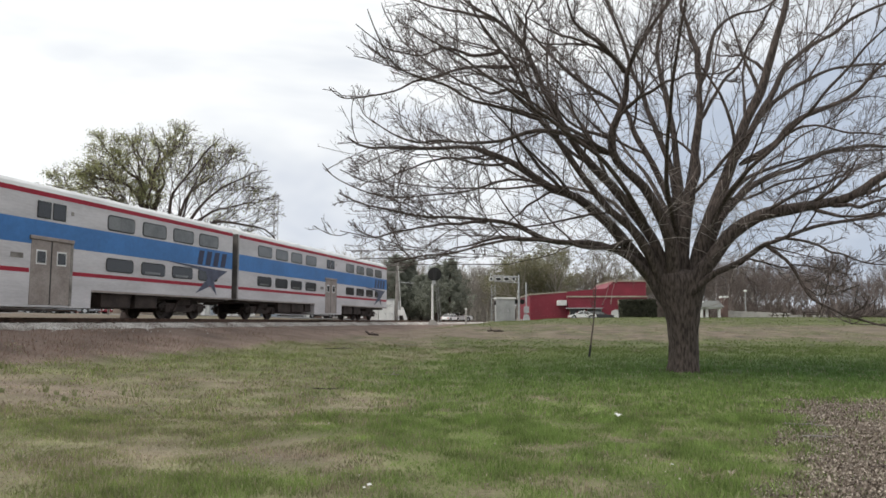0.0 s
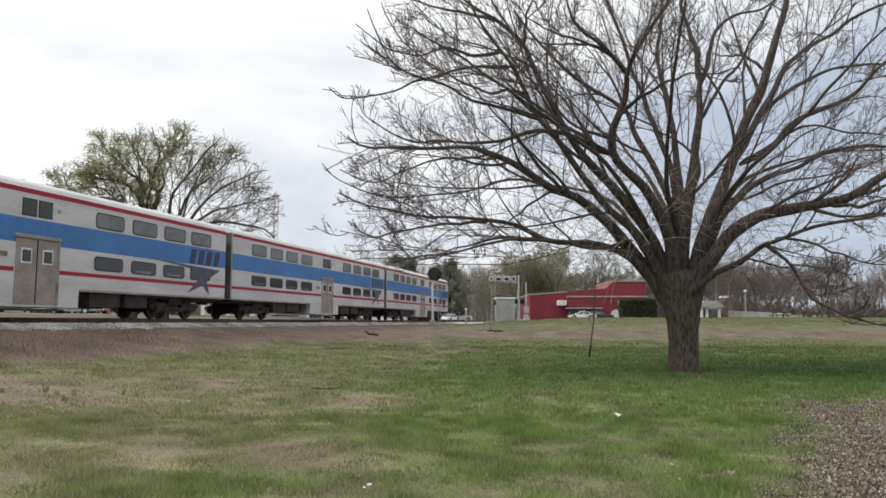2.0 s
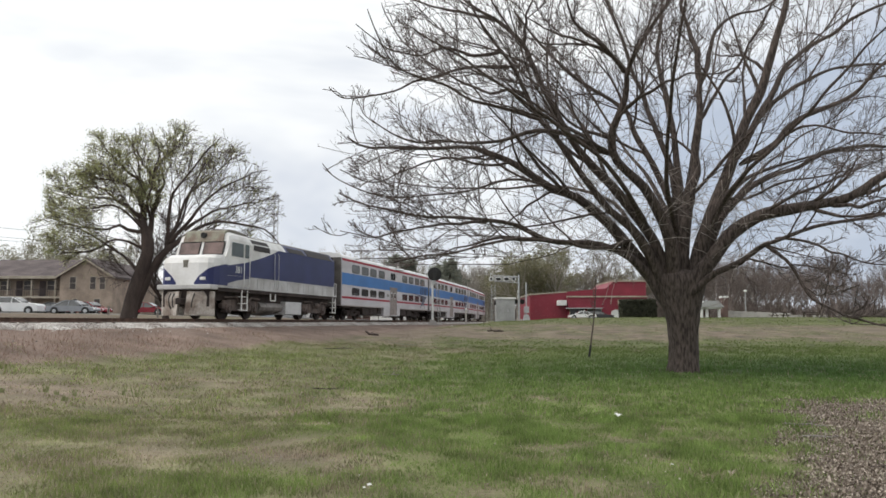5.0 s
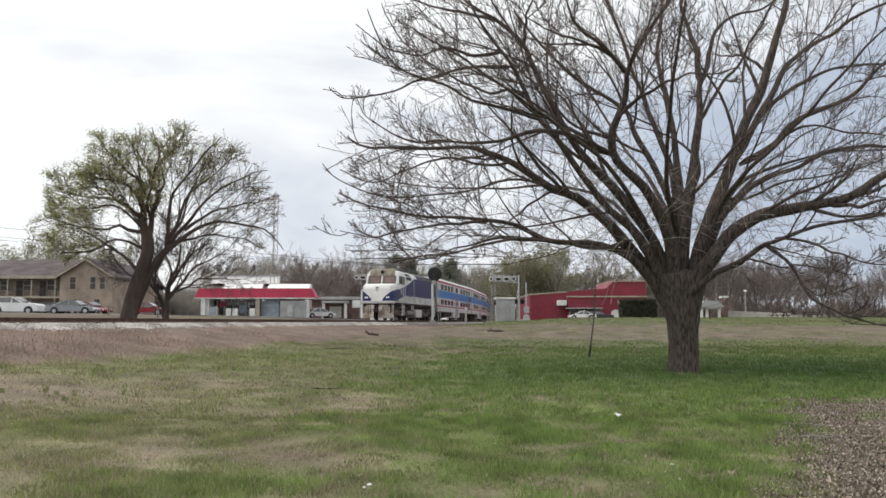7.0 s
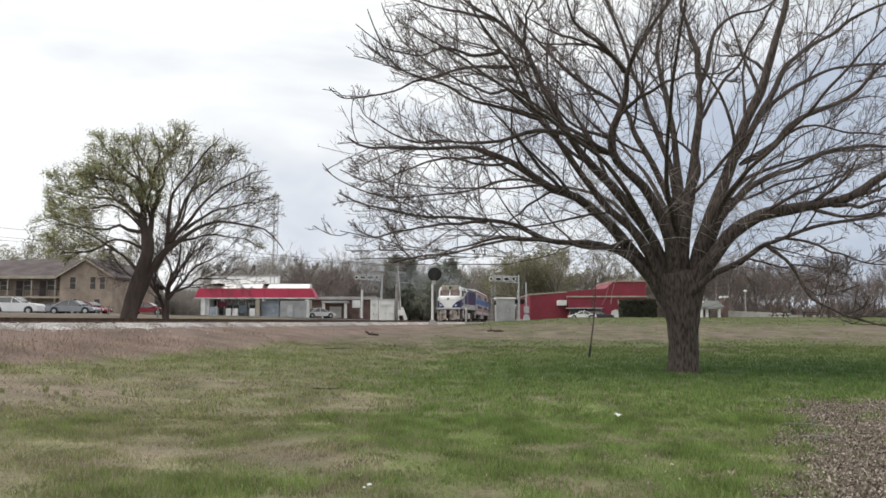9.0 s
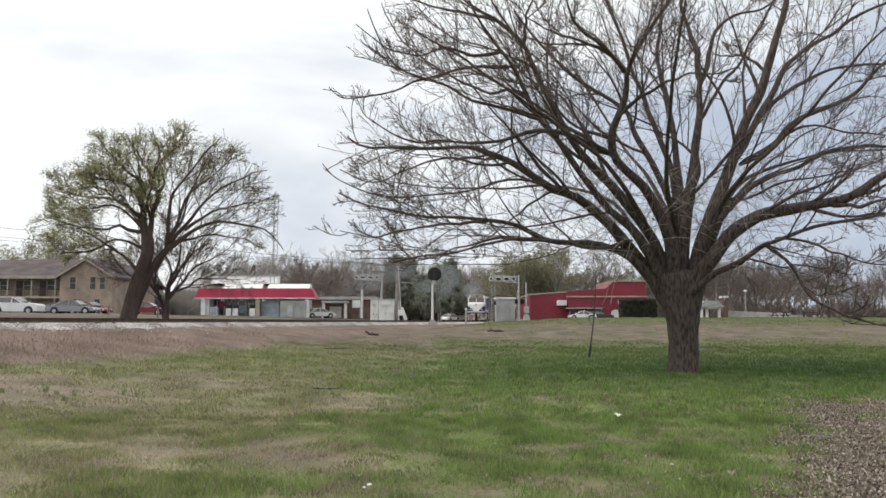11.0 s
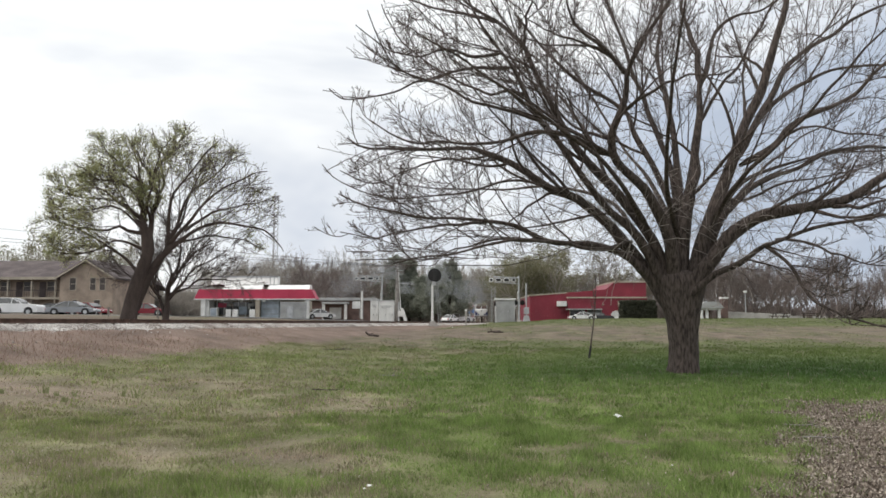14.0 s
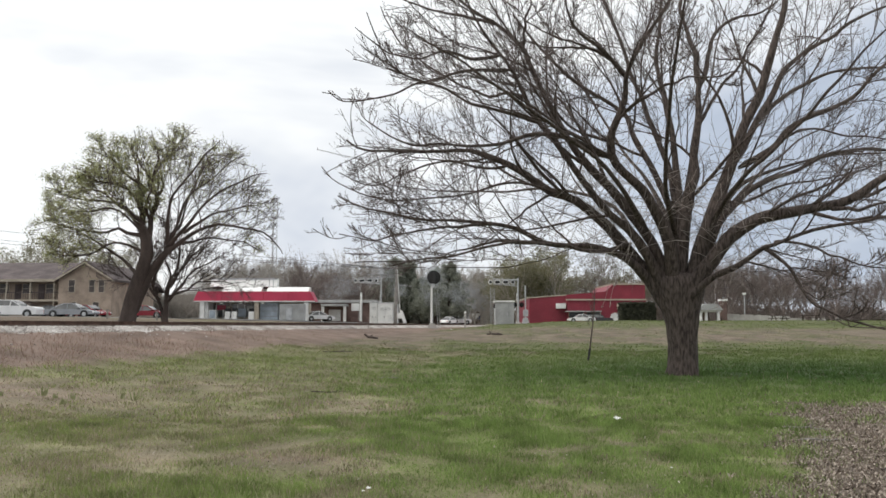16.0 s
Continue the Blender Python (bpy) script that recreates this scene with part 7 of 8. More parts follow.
    part("cabinet", Build().box(-31.50, -30.43, d + 1.0, d + 1.8, base - 0.1, base + 1.3, 0.05), "white_paint", ice)
    part("door", Build().box(-31.35, -30.58, d + 0.97, d + 1.0, base + 0.2, base + 1.2, 0.02), "blue_sign", ice)
    fn = thing("fence_panel", "weathered grey board fence beside the station", "fence")
    x = -20.86
    while x < -17.66:
        part("board", Build().box(x, x + 0.21, 96, 96.04, base - 0.2, 4.29, 0.008), "grey_paint", fn)
        x += 0.225
    part("rail", Build().box(-20.86, -17.66, 96.04, 96.12, base + 1.4, base + 1.5), "grey_paint", fn)
    part("gate_panel", Build().box(-19.96, -19.24, 95.9, 95.97, base - 0.1, 3.78, 0.01), "galvanized", fn)


def build_brick_store():
    d = 112.0
    h = thing("brick_building", "low dark brick building with a pale garage door", "building")
    x0, x1 = -20.01, -10.17
    part("wall", Build().box(x0, x1, d, d + 12, 1.9, 4.91), "brick_dark", h)
    part("roof", Build().box(x0 - 0.4, x1 + 0.3, d - 0.5, d + 12.4, 4.91, 5.33, 0.04), "grey_paint", h)
    part("garage_door", Build().box(-16.96, -15.18, d - 0.08, d + 0.02, 2.2, 3.89, 0.02), "white_paint", h, "pale roll-up door")
    for px in (573, 612):
        x = (px - 784) * (d - 2) / 1321
        part("porch_post", Build().box(x - 0.2, x + 0.2, d - 2, d - 1.6, 2.1, 4.43, 0.02), "white_paint", h)
    part("porch_roof", Build().box(-17.82, -13.99, d - 2.2, d, 4.35, 4.68, 0.03), "grey_paint", h)
    sg = thing("sign_board", "plain white sign board on a post", "sign")
    part("board", Build().box(-12.60, -11.49, 104, 104.1, 3.57, 4.59, 0.02), "white_paint", sg)
    part("post", Build().box(-11.65, -11.42, 104.1, 104.3, 2.2, 4.59, 0.01), "timber_pole", sg)
    p = thing("utility_pole", "short white bollard pole by the crossing", "pole")
    part("pole", Build().rod((-10.83, 100, 2.1), (-10.83, 100, 5.91), 0.16, 0.14, 10), "white_paint", p)


def crossing_mast(x, y, z, top, arm=None, label="grade crossing signal mast with paired lamps"):
    c = thing("crossing_signal", label, "crossing signal", "crossing signals", at=pose(x, y, z))
    part("mast", Build().rod((0, 0, 0), (0, 0, top), 0.11, 0.09, 10), "galvanized", c)
    part("base", Build().box(-0.3, 0.3, -0.3, 0.3, -0.3, 0.25, 0.05), "concrete", c)
    for zz in (2.3,):
        for s in (-0.42, 0.42):
            part("signal_lamp", Build().rod((s, -0.22, zz), (s, 0.0, zz), 0.15, 0.11, 14), "black", c)
            part("backplate", Build().rod((s, 0.0, zz), (s, 0.03, zz), 0.30, 0.30, 18), "black", c)
        part("lamp_arm", Build().box(-0.45, 0.45, 0.02, 0.1, zz - 0.04, zz + 0.04), "galvanized", c)
    for a in (45, -45):
        b = Build().box(-0.62, 0.62, -0.02, 0.01, -0.11, 0.11)
        q = part("crossbuck", b, "white_paint", c, "white crossbuck board")
        q.matrix_basis = pose(-0.13 - 0.02 * (a > 0), 0, 3.1, 0, 0, 90) @ pose(0, 0, 0, 0, a, 0)
    if arm:
        b = Build()
        x1 = arm
        b.rod((0, 0, top - 0.25), (x1, 0, top - 0.1), 0.07, 0.05, 8).rod((0, 0, top - 0.95), (x1, 0, top - 0.75), 0.06, 0.05, 8)
        for k in range(7):
            u = x1 * k / 6
            b.rod((u, 0, top - 0.25 + 0.025 * k), (u, 0, top - 0.95 + 0.033 * k), 0.035, 0.035, 6)
            if k < 6:
                b.rod((u, 0, top - 0.95 + 0.033 * k), (x1 * (k + 1) / 6, 0, top - 0.25 + 0.025 * (k + 1)), 0.03, 0.03, 6)
        part("cantilever", b, "galvanized", c, "trussed cantilever arm")
        for k in (2, 4, 6):
            u = x1 * k / 6
            for s in (-0.35, 0.35):
                part("signal_lamp", Build().rod((u + s, -0.25, top - 0.5), (u + s, 0.0, top - 0.5), 0.15, 0.12, 12), "black", c)
                part("backplate", Build().rod((u + s, 0.0, top - 0.5), (u + s, 0.03, top - 0.5), 0.28, 0.28, 16), "white_paint", c)
    return c


def build_crossing():
    # equipment cabinets beyond the track
    for x0, x1, d, y0, y1, lab in ((656, 670, 97, 529, 560, "tall"), (671, 697, 95, 530, 562, "broad")):
        c = thing("equipment_cabinet", "white steel railway equipment cabinet beyond the track", "cabinet", "railway cabinets")
        a, b = (x0 - 784) * d / 1321, (x1 - 784) * d / 1321
        zt = 1.6 + (570 - y0) * d / 1321
        part("body", Build().box(a, b, d, d + 1.6, 1.5, zt - 0.1, 0.03), "white_paint", c)
        part("roof", Build().box(a - 0.08, b + 0.08, d - 0.1, d + 1.7, zt - 0.12, zt, 0.03), "galvanized", c)
        m = (a + b) / 2
        for u, v in ((a + 0.1, m - 0.03), (m + 0.03, b - 0.1)):
            dr = part("door", Build().box(u, v, d - 0.04, d + 0.01, 1.75, zt - 0.35, 0.015), "white_paint", c)
            part("handle", Build().box(v - 0.12, v - 0.07, d - 0.07, d - 0.03, 2.5, 2.75, 0.01), "under", dr)
        for k in range(3):
            part("louvre", Build().box(a + 0.25, b - 0.25, d - 0.05, d - 0.03, zt - 0.75 - k * 0.12, zt - 0.70 - k * 0.12), "grey_paint", c)
    crossing_mast(-8.01, 98, 1.9, 6.0, arm=-3.0, label="far crossing signal mast with a trussed cantilever arm")
    g = thing("crossing_gate", "raised crossing gate mechanism with white counterweight", "crossing gate")
    x = -5.55
    part("mast", Build().rod((x, 94, 1.4), (x, 94, 4.2), 0.10, 0.09, 10), "galvanized", g)
    part("mechanism", Build().box(x - 0.1, x + 0.55, 93.8, 94.3, 2.4, 3.1, 0.05), "white_paint", g)
    part("counterweight", Build().prism([(x + 0.2, 3.5), (x + 0.6, 3.4), (x + 1.1, 1.9), (x + 0.7, 1.8)], "y", 93.7, 93.85), "white_paint", g)
    part("gate_arm", Build().rod((x + 0.3, 93.8, 3.0), (x - 0.1, 93.8, 8.6), 0.06, 0.03, 6), "white_paint", g)
    part("base", Build().box(x - 0.4, x + 0.9, 93.6, 94.4, 1.2, 1.75, 0.05), "concrete", g)
    p = thing("utility_pole", "grey timber utility pole beside the crossing", "utility pole", "utility poles")
    x = -6.07
    part("pole", Build().rod((x, 99, 1.7), (x, 99, 9.69), 0.28, 0.2, 12), "timber_pole", p)
    for z in (9.09, 8.20):
        part("crossarm", Build().box(x - 3.1, x + 0.9, 98.75, 98.88, z - 0.07, z + 0.07, 0.01), "timber_pole", p)
    for k in range(4):
        part("insulator", Build().rod((x - 2.9 + k * 0.9, 98.8, 9.09 + 0.07), (x - 2.9 + k * 0.9, 98.8, 9.09 + 0.3), 0.05, 0.04, 8), "galvanized", p)
    part("transformer", Build().rod((x - 2.0, 98.7, 8.27), (x - 2.0, 98.7, 8.94), 0.3, 0.3, 12), "galvanized", p)
    part("lamp_arm", Build().path([(x, 99, 6.85), (x + 2.2, 99, 6.70)], 0.05), "galvanized", p)
    # block signal on its tall white mast, this side of the line
    s = thing("block_signal", "railway block signal with a round black target on a white mast", "railway signal")
    x, y = -1.01, 72.0
    z = gz(x, y)
    part("mast", Build().rod((x, y, z - 0.2), (x, y, 5.25), 0.115, 0.10, 12), "white_paint", s)
    part("target", Build().rod((x + 0.2, y + 0.0, 6.18), (x + 0.2, y + 0.06, 6.18), 0.66, 0.66, 28), "rubber", s, "round black target plate")
    part("signal_head", Build().box(x + 0.02, x + 0.42, y - 0.3, y + 0.25, 5.63, 6.61, 0.05), "rubber", s)
    part("bracket", Build().box(x - 0.05, x + 0.3, y - 0.06, y + 0.06, 5.20, 5.58, 0.02), "galvanized", s)
    part("base", Build().prism([(x - 0.5, z - 0.2), (x + 0.75, z - 0.2), (x + 0.45, z + 0.25), (x + 0.2, z + 0.5), (x - 0.2, z + 0.5), (x - 0.35, z + 0.2)], "y", y - 0.35, y + 0.35), "concrete", s)
    part("ladder", Build().path([(x + 0.28, y + 0.1, 5.42), (x + 0.62, y + 0.4, z)], 0.03).path([(x + 0.5, y + 0.1, 5.42), (x + 0.84, y + 0.4, z)], 0.03), "grey_paint", s)
    # small marker post
    m = thing("marker_post", "short pale marker post beside the line", "post")
    x, y = 2.39, 78.0
    part("post", Build().box(x - 0.09, x + 0.09, y - 0.05, y + 0.05, gz(x, y) - 0.2, 2.84, 0.02), "concrete", m)
    part("cap", Build().box(x - 0.12, x + 0.12, y - 0.06, y + 0.06, 2.84, 3.02, 0.01), "white_paint", m)
    # grey signal house this side of the line
    c = thing("signal_house", "tall grey steel signal house with a pale roof beside the line", "cabinet")
    d = 82.0
    a, b = 5.83, 7.88
    z = gz((a + b) / 2, d)
    part("body", Build().box(a, b, d, d + 2.0, z - 0.2, 4.15, 0.03), "grey_paint", c)
    part("roof", Build().box(a - 0.1, b + 0.1, d - 0.1, d + 2.1, 4.08, 4.27, 0.03), "white_paint", c, "pale metal roof")
    dr = part("door", Build().box(a + 0.25, b - 0.6, d - 0.04, d + 0.01, z + 0.1, 3.90, 0.015), "grey_paint", c)
    part("handle", Build().box(b - 0.8, b - 0.72, d - 0.08, d - 0.03, z + 1.1, z + 1.35, 0.01), "galvanized", dr)
    part("meter_box", Build().box(a - 0.18, a - 0.005, d + 0.3, d + 0.8, 3.46, 3.90, 0.02), "under", c)
    crossing_mast(8.93, 88, gz(8.93, 88), 7.13 - gz(8.93, 88), arm=-2.9, label="near crossing signal mast with a trussed cantilever arm")
    q = thing("crossing_gate", "raised crossing gate beside the signal mast", "crossing gate")
    x, y = 9.90, 89.0
    z = gz(x, y)
    part("mast", Build().rod((x, y, z - 0.1), (x, y, z + 4.6), 0.09, 0.08, 10), "galvanized", q)
    part("mechanism", Build().box(x - 0.3, x + 0.3, y - 0.35, y + 0.1, z + 0.9, z + 1.7, 0.05), "galvanized", q)
    part("base", Build().prism([(x - 0.5, z - 0.2), (x + 0.5, z - 0.2), (x + 0.25, z + 0.75), (x - 0.25, z + 0.75)], "y", y - 0.3, y + 0.3), "galvanized", q)
    for px, y in ((873, 92),):
        x = (px - 784) * y / 1321
        l = thing("relay_pole", "thin pale lattice pole beside the signal house", "pole")
        b = Build()
        for s in (-0.22, 0.22):
            b.rod((x + s, y, 1.7), (x + s, y, 6.13), 0.035, 0.035, 6)
        for k in range(9):
            z = 2.0 + k * 0.45
            b.rod((x - 0.22, y, z), (x + 0.22, y, z + 0.4), 0.025, 0.025, 5)
        part("lattice", b, "galvanized", l)


def build_red_barn():
    """The dark red metal shed with a stepped roof."""
    d = 138.0
    h = thing("red_building", "long dark red metal building with a stepped roofline", "building")
    x0, x1, x2 = 16.09, 22.88, 37.40
    base = 1.6
    z1, z2, z3 = 6.72, 6.41, 8.91
    part("side_wall", Build().prism([(x0, base), (x1, base), (x1, 7.03), (x0, 6.51)], "y", d, d + 18), "red_metal", h, "red metal wall")
    part("roof_edge", Build().prism([(x0 - 0.2, 6.51), (x1, 7.03), (x1, 7.24), (x0 - 0.2, 6.72)], "y", d - 0.15, d + 18), "tan_trim", h)
    part("front_wall", Build().box(x1, x2, d - 1.0, d + 18, base, 6.09), "red_metal", h)
    part("front_roof", Build().box(x1 - 0.1, x2 + 0.1, d - 1.2, d + 2.0, 6.09, 6.35), "tan_trim", h)
    upper = [(23.22, 6.44), (38.59, 6.44), (38.59, 9.23), (32.46, 9.23), (30.96, 7.94), (23.22, 7.30)]
    part("upper_wall", Build().prism(upper, "y", d + 4, d + 20), "red_metal", h, "taller red rear block")
    part("upper_roof", Build().box(32.36, 38.70, d + 3.8, d + 20.2, 9.23, 9.50), "tan_trim", h)
    for k in range(30):
        x = x0 + (x2 - x0) * (k + 0.5) / 30
        top = 6.41 if x < x1 else 5.99
        y = d if x < x1 else d - 1.0
        part("panel_seam", Build().box(x - 0.03, x + 0.03, y - 0.03, y + 0.01, base, top), "red_metal", h)
    # openings along the front
    for a, b, y0, y1, m in ((1008, 1033, 547, 559, "glass_dark"), (1040, 1063, 548, 560, "glass_grey"), (1088, 1100, 549, 562, "glass_grey")):
        u, v = (a - 784) * 136.9 / 1321, (b - 784) * 136.9 / 1321
        w = part("window", Build().box(u - 0.1, v + 0.1, d - 1.1, d - 0.95, 1.6 + (570 - y1) * 136.9 / 1321, 1.6 + (570 - y0) * 136.9 / 1321 + 0.1, 0.02), "tan_trim", h)
        part("pane", Build().box(u, v, d - 1.13, d - 1.05, 1.6 + (570 - y1) * 136.9 / 1321 + 0.1, 1.6 + (570 - y0) * 136.9 / 1321), m, w)
    part("awning", Build().box(22.46, 28.82, d - 2.8, d - 1.0, 3.96, 4.16, 0.03), "grey_paint", h)
    part("door", Build().box(20.48, 21.73, d - 0.08, d + 0.01, base, 4.63, 0.02), "red_metal", h)
    part("sign_box", Build().box(20.95, 22.61, d - 1.3, d - 0.1, 4.61, 5.54, 0.04), "white_paint", h, "small white sign box")
    part("sign_box", Build().box(31.99, 33.11, d - 1.9, d - 1.0, 4.56, 5.59, 0.04), "tan_trim", h)
    part("round_sign", Build().rod((31.50, d - 1.2, 3.04), (31.50, d - 1.0, 3.04), 0.75, 0.75, 16), "white_paint", h, "round white sign")
    # clipped hedge before it
    hd = thing("hedge", "tall dark clipped evergreen hedge before the red building", "hedge")
    g = np.random.RandomState(91)
    a, b, y = 28.23, 33.68, 118.0
    z = gz((a + b) / 2, y)
    core = Build().box(a + 0.3, b - 0.3, y + 0.3, y + 2.0, z - 0.2, 4.82, 0.5)
    part("core", core, "hedge", hd)
    n = 16000
    u = g.rand(n, 3)
    f = g.randint(0, 4, n)
    P = np.stack([a + u[:, 0] * (b - a), y + u[:, 1] * 2.2, z + u[:, 2] * (5.08 - z)], 1)
    P[f == 0, 1] = y + g.normal(0.12, 0.08, (f == 0).sum())
    P[f == 1, 2] = 4.99 + g.normal(0, 0.09, (f == 1).sum())
    P[f == 2, 0] = a + g.normal(0.12, 0.08, (f == 2).sum())
    P[f == 3, 0] = b - g.normal(0.12, 0.08, (f == 3).sum())
    P[:, 2] -= 0.6 * (abs((P[:, 0] - (a + b) / 2) / ((b - a) / 2)) ** 6) * (u[:, 2] > 0.7)
    v, fa = leaves(g, P[:, None, :].repeat(2, 1), 1, 0.13, 0.03)
    ob = arrays_ob("leaves", v, fa, "hedge")
    ob.parent = hd
    tagged(ob, kind="stuff")


def build_park():
    """Things at the far edge of the lawn, to the right of the big tree."""
    d = 120.0
    p = thing("pavilion", "small pale park pavilion with a pitched roof and chimney", "pavilion")
    x0, x1 = 41.24, 44.69
    z = 1.9
    part("roof", Build().prism([(x0 - 0.3, 3.96), (x1 + 0.3, 3.96), (x1 - 0.6, 4.96), (x0 + 0.6, 4.96)], "y", d - 0.4, d + 5.4), "grey_paint", p)
    part("beam", Build().box(x0, x1, d, d + 5, 3.69, 3.96), "white_paint", p)
    for x in (x0 + 0.25, x0 + 1.1, x1 - 0.4):
        for y in (d + 0.2, d + 4.8):
            part("column", Build().box(x - 0.2, x + 0.2, y - 0.2, y + 0.2, z - 0.4, 3.78, 0.03), "white_paint", p)
    part("back_wall", Build().box(x0 + 0.3, x1 - 0.3, d + 4.4, d + 4.6, z - 0.3, 3.78), "brick_dark", p)
    part("chimney", Build().box(45.90, 46.84, d + 3, d + 4.2, z, 5.54, 0.04), "brick_dark", p)
    part("chimney_cap", Build().box(45.81, 46.93, d + 2.9, d + 4.3, 5.54, 5.82, 0.03), "white_paint", p)
    w = thing("low_wall", "long low pale concrete wall at the edge of the lawn", "wall")
    for k in range(9):
        a = 47.22 + k * 1.2
        b = a + 1.19
        part("panel", Build().box(a, b, 125, 125.25, 1.5, 3.45 - k * 0.05, 0.02), "concrete", w)
    for k in range(8):
        a = 61.35 + k * 1.3
        if k not in (2, 5):
            part("panel", Build().box(a, a + 1.28, 132, 132.25, 1.5, 2.80 + 0.05 * (k % 2), 0.02), "concrete", w)
    for k, (px, y) in enumerate(((1378, 92), (1432, 92))):
        x = (px - 784) * y / 1321
        z = gz(x, y)
        t = thing("picnic_table", "dark weathered wooden picnic table on the far lawn", "picnic table", "picnic tables", at=pose(x, y, z - 0.02, 0, 0, 12 - 30 * k))
        for j in range(4):
            part("plank", Build().box(-1.0, 1.0, -0.38 + j * 0.2, -0.2 + j * 0.2, 0.70, 0.75, 0.01), "tie", t)
        for s in (-1, 1):
            part("bench", Build().box(-1.0, 1.0, s * 0.72 - 0.13, s * 0.72 + 0.13, 0.42, 0.47, 0.01), "tie", t)
            part("leg", Build().rod((0.75, s * 0.62, 0.0), (0.75, s * 0.18, 0.70), 0.06, 0.06, 6), "tie", t)
            part("leg", Build().rod((-0.75, s * 0.62, 0.0), (-0.75, s * 0.18, 0.70), 0.06, 0.06, 6), "tie", t)
            part("cross_bar", Build().box(s * 0.75 - 0.04, s * 0.75 + 0.04, -0.8, 0.8, 0.36, 0.42), "tie", t)
    for px, top, y in ((1318, 517, 130),):
        x = (px - 784) * y / 1321
        l = thing("lamp_post", "thin pale park lamp post", "lamp post")
        zt = 1.6 + (570 - top) * y / 1321
        part("post", Build().rod((x, y, 1.6), (x, y, zt), 0.11, 0.08, 8), "galvanized", l)
        part("lantern", Build().box(x - 0.25, x + 0.25, y - 0.25, y + 0.25, zt, zt + 0.35, 0.08), "lamp_clear", l)


def build_cars():
    road_vehicle("parked_suv", "white sport utility car parked before the flats", "paint_white", 4.8, 1.76, (-43.21, 76, gz(-43.21, 76)), 4, True)
    road_vehicle("parked_car", "silver-grey saloon car parked before the flats", "paint_silver", 4.8, 1.40, (-37.02, 75, gz(-37.02, 75)), 3)
    road_vehicle("parked_car", "dark red saloon car parked before the flats", "paint_red", 4.6, 1.42, (-38.73, 82, gz(-38.73, 82)), -12)
    road_vehicle("parked_car", "dark red saloon car parked behind the trees", "paint_red", 4.5, 1.40, (-33.19, 84, gz(-33.19, 84)), 5)
    road_vehicle("parked_car", "dark saloon car parked in the row", "paint_dark", 4.5, 1.40, (-45.18, 87, gz(-45.18, 87)), 8)
    road_vehicle("parked_car", "white saloon car beside the station", "paint_white", 4.5, 1.42, (-17.57, 106, gz(-17.57, 106)), 35)
    road_vehicle("parked_car", "white saloon car before the red building", "paint_white", 4.6, 1.42, (23.74, 128, gz(23.74, 128)), 178)
    road_vehicle("parked_suv", "dark car in the shade before the red building", "paint_dark", 4.6, 1.7, (28.21, 134.5, 1.8), 5, True)
    road_vehicle("parked_van", "white van beyond the crossing", "paint_white", 5.2, 1.7, (3.18, 150, 1.75), 20, True)
    road_vehicle("parked_car", "pale car beyond the crossing", "paint_white", 4.4, 1.4, (1.38, 140, 1.7), 60)
    # road the cars stand on
    r = thing("road", "grey asphalt road beyond the railway", "road", kind="structure")
    b = Build()
    pts = [(-95, 72), (-44, 73), (-30, 78), (-22, 84), (-10, 97)]
    for (xa, ya), (xb, yb) in zip(pts, pts[1:]):
        za, zb, zc, zd = gz(xa, ya), gz(xb, yb), gz(xb, yb + 14), gz(xa, ya + 14)
        b.add([(xa, ya, za + 0.05), (xb, yb, zb + 0.05), (xb, yb + 14, zc + 0.05), (xa, ya + 14, zd + 0.05)], [(0, 1, 2, 3)])
    part("asphalt", b, "asphalt", r)
    # kerbside posts
    for px in (194, 281):
        x, y = (px - 784) * 62 / 1321, 62.0
        q = thing("bollard", "short dark post at the roadside", "post", "roadside posts", at=pose(x, y, gz(x, y)))
        part("post", Build().rod((0, 0, -0.2), (0, 0, 0.75), 0.09, 0.08, 8), "timber_pole", q)


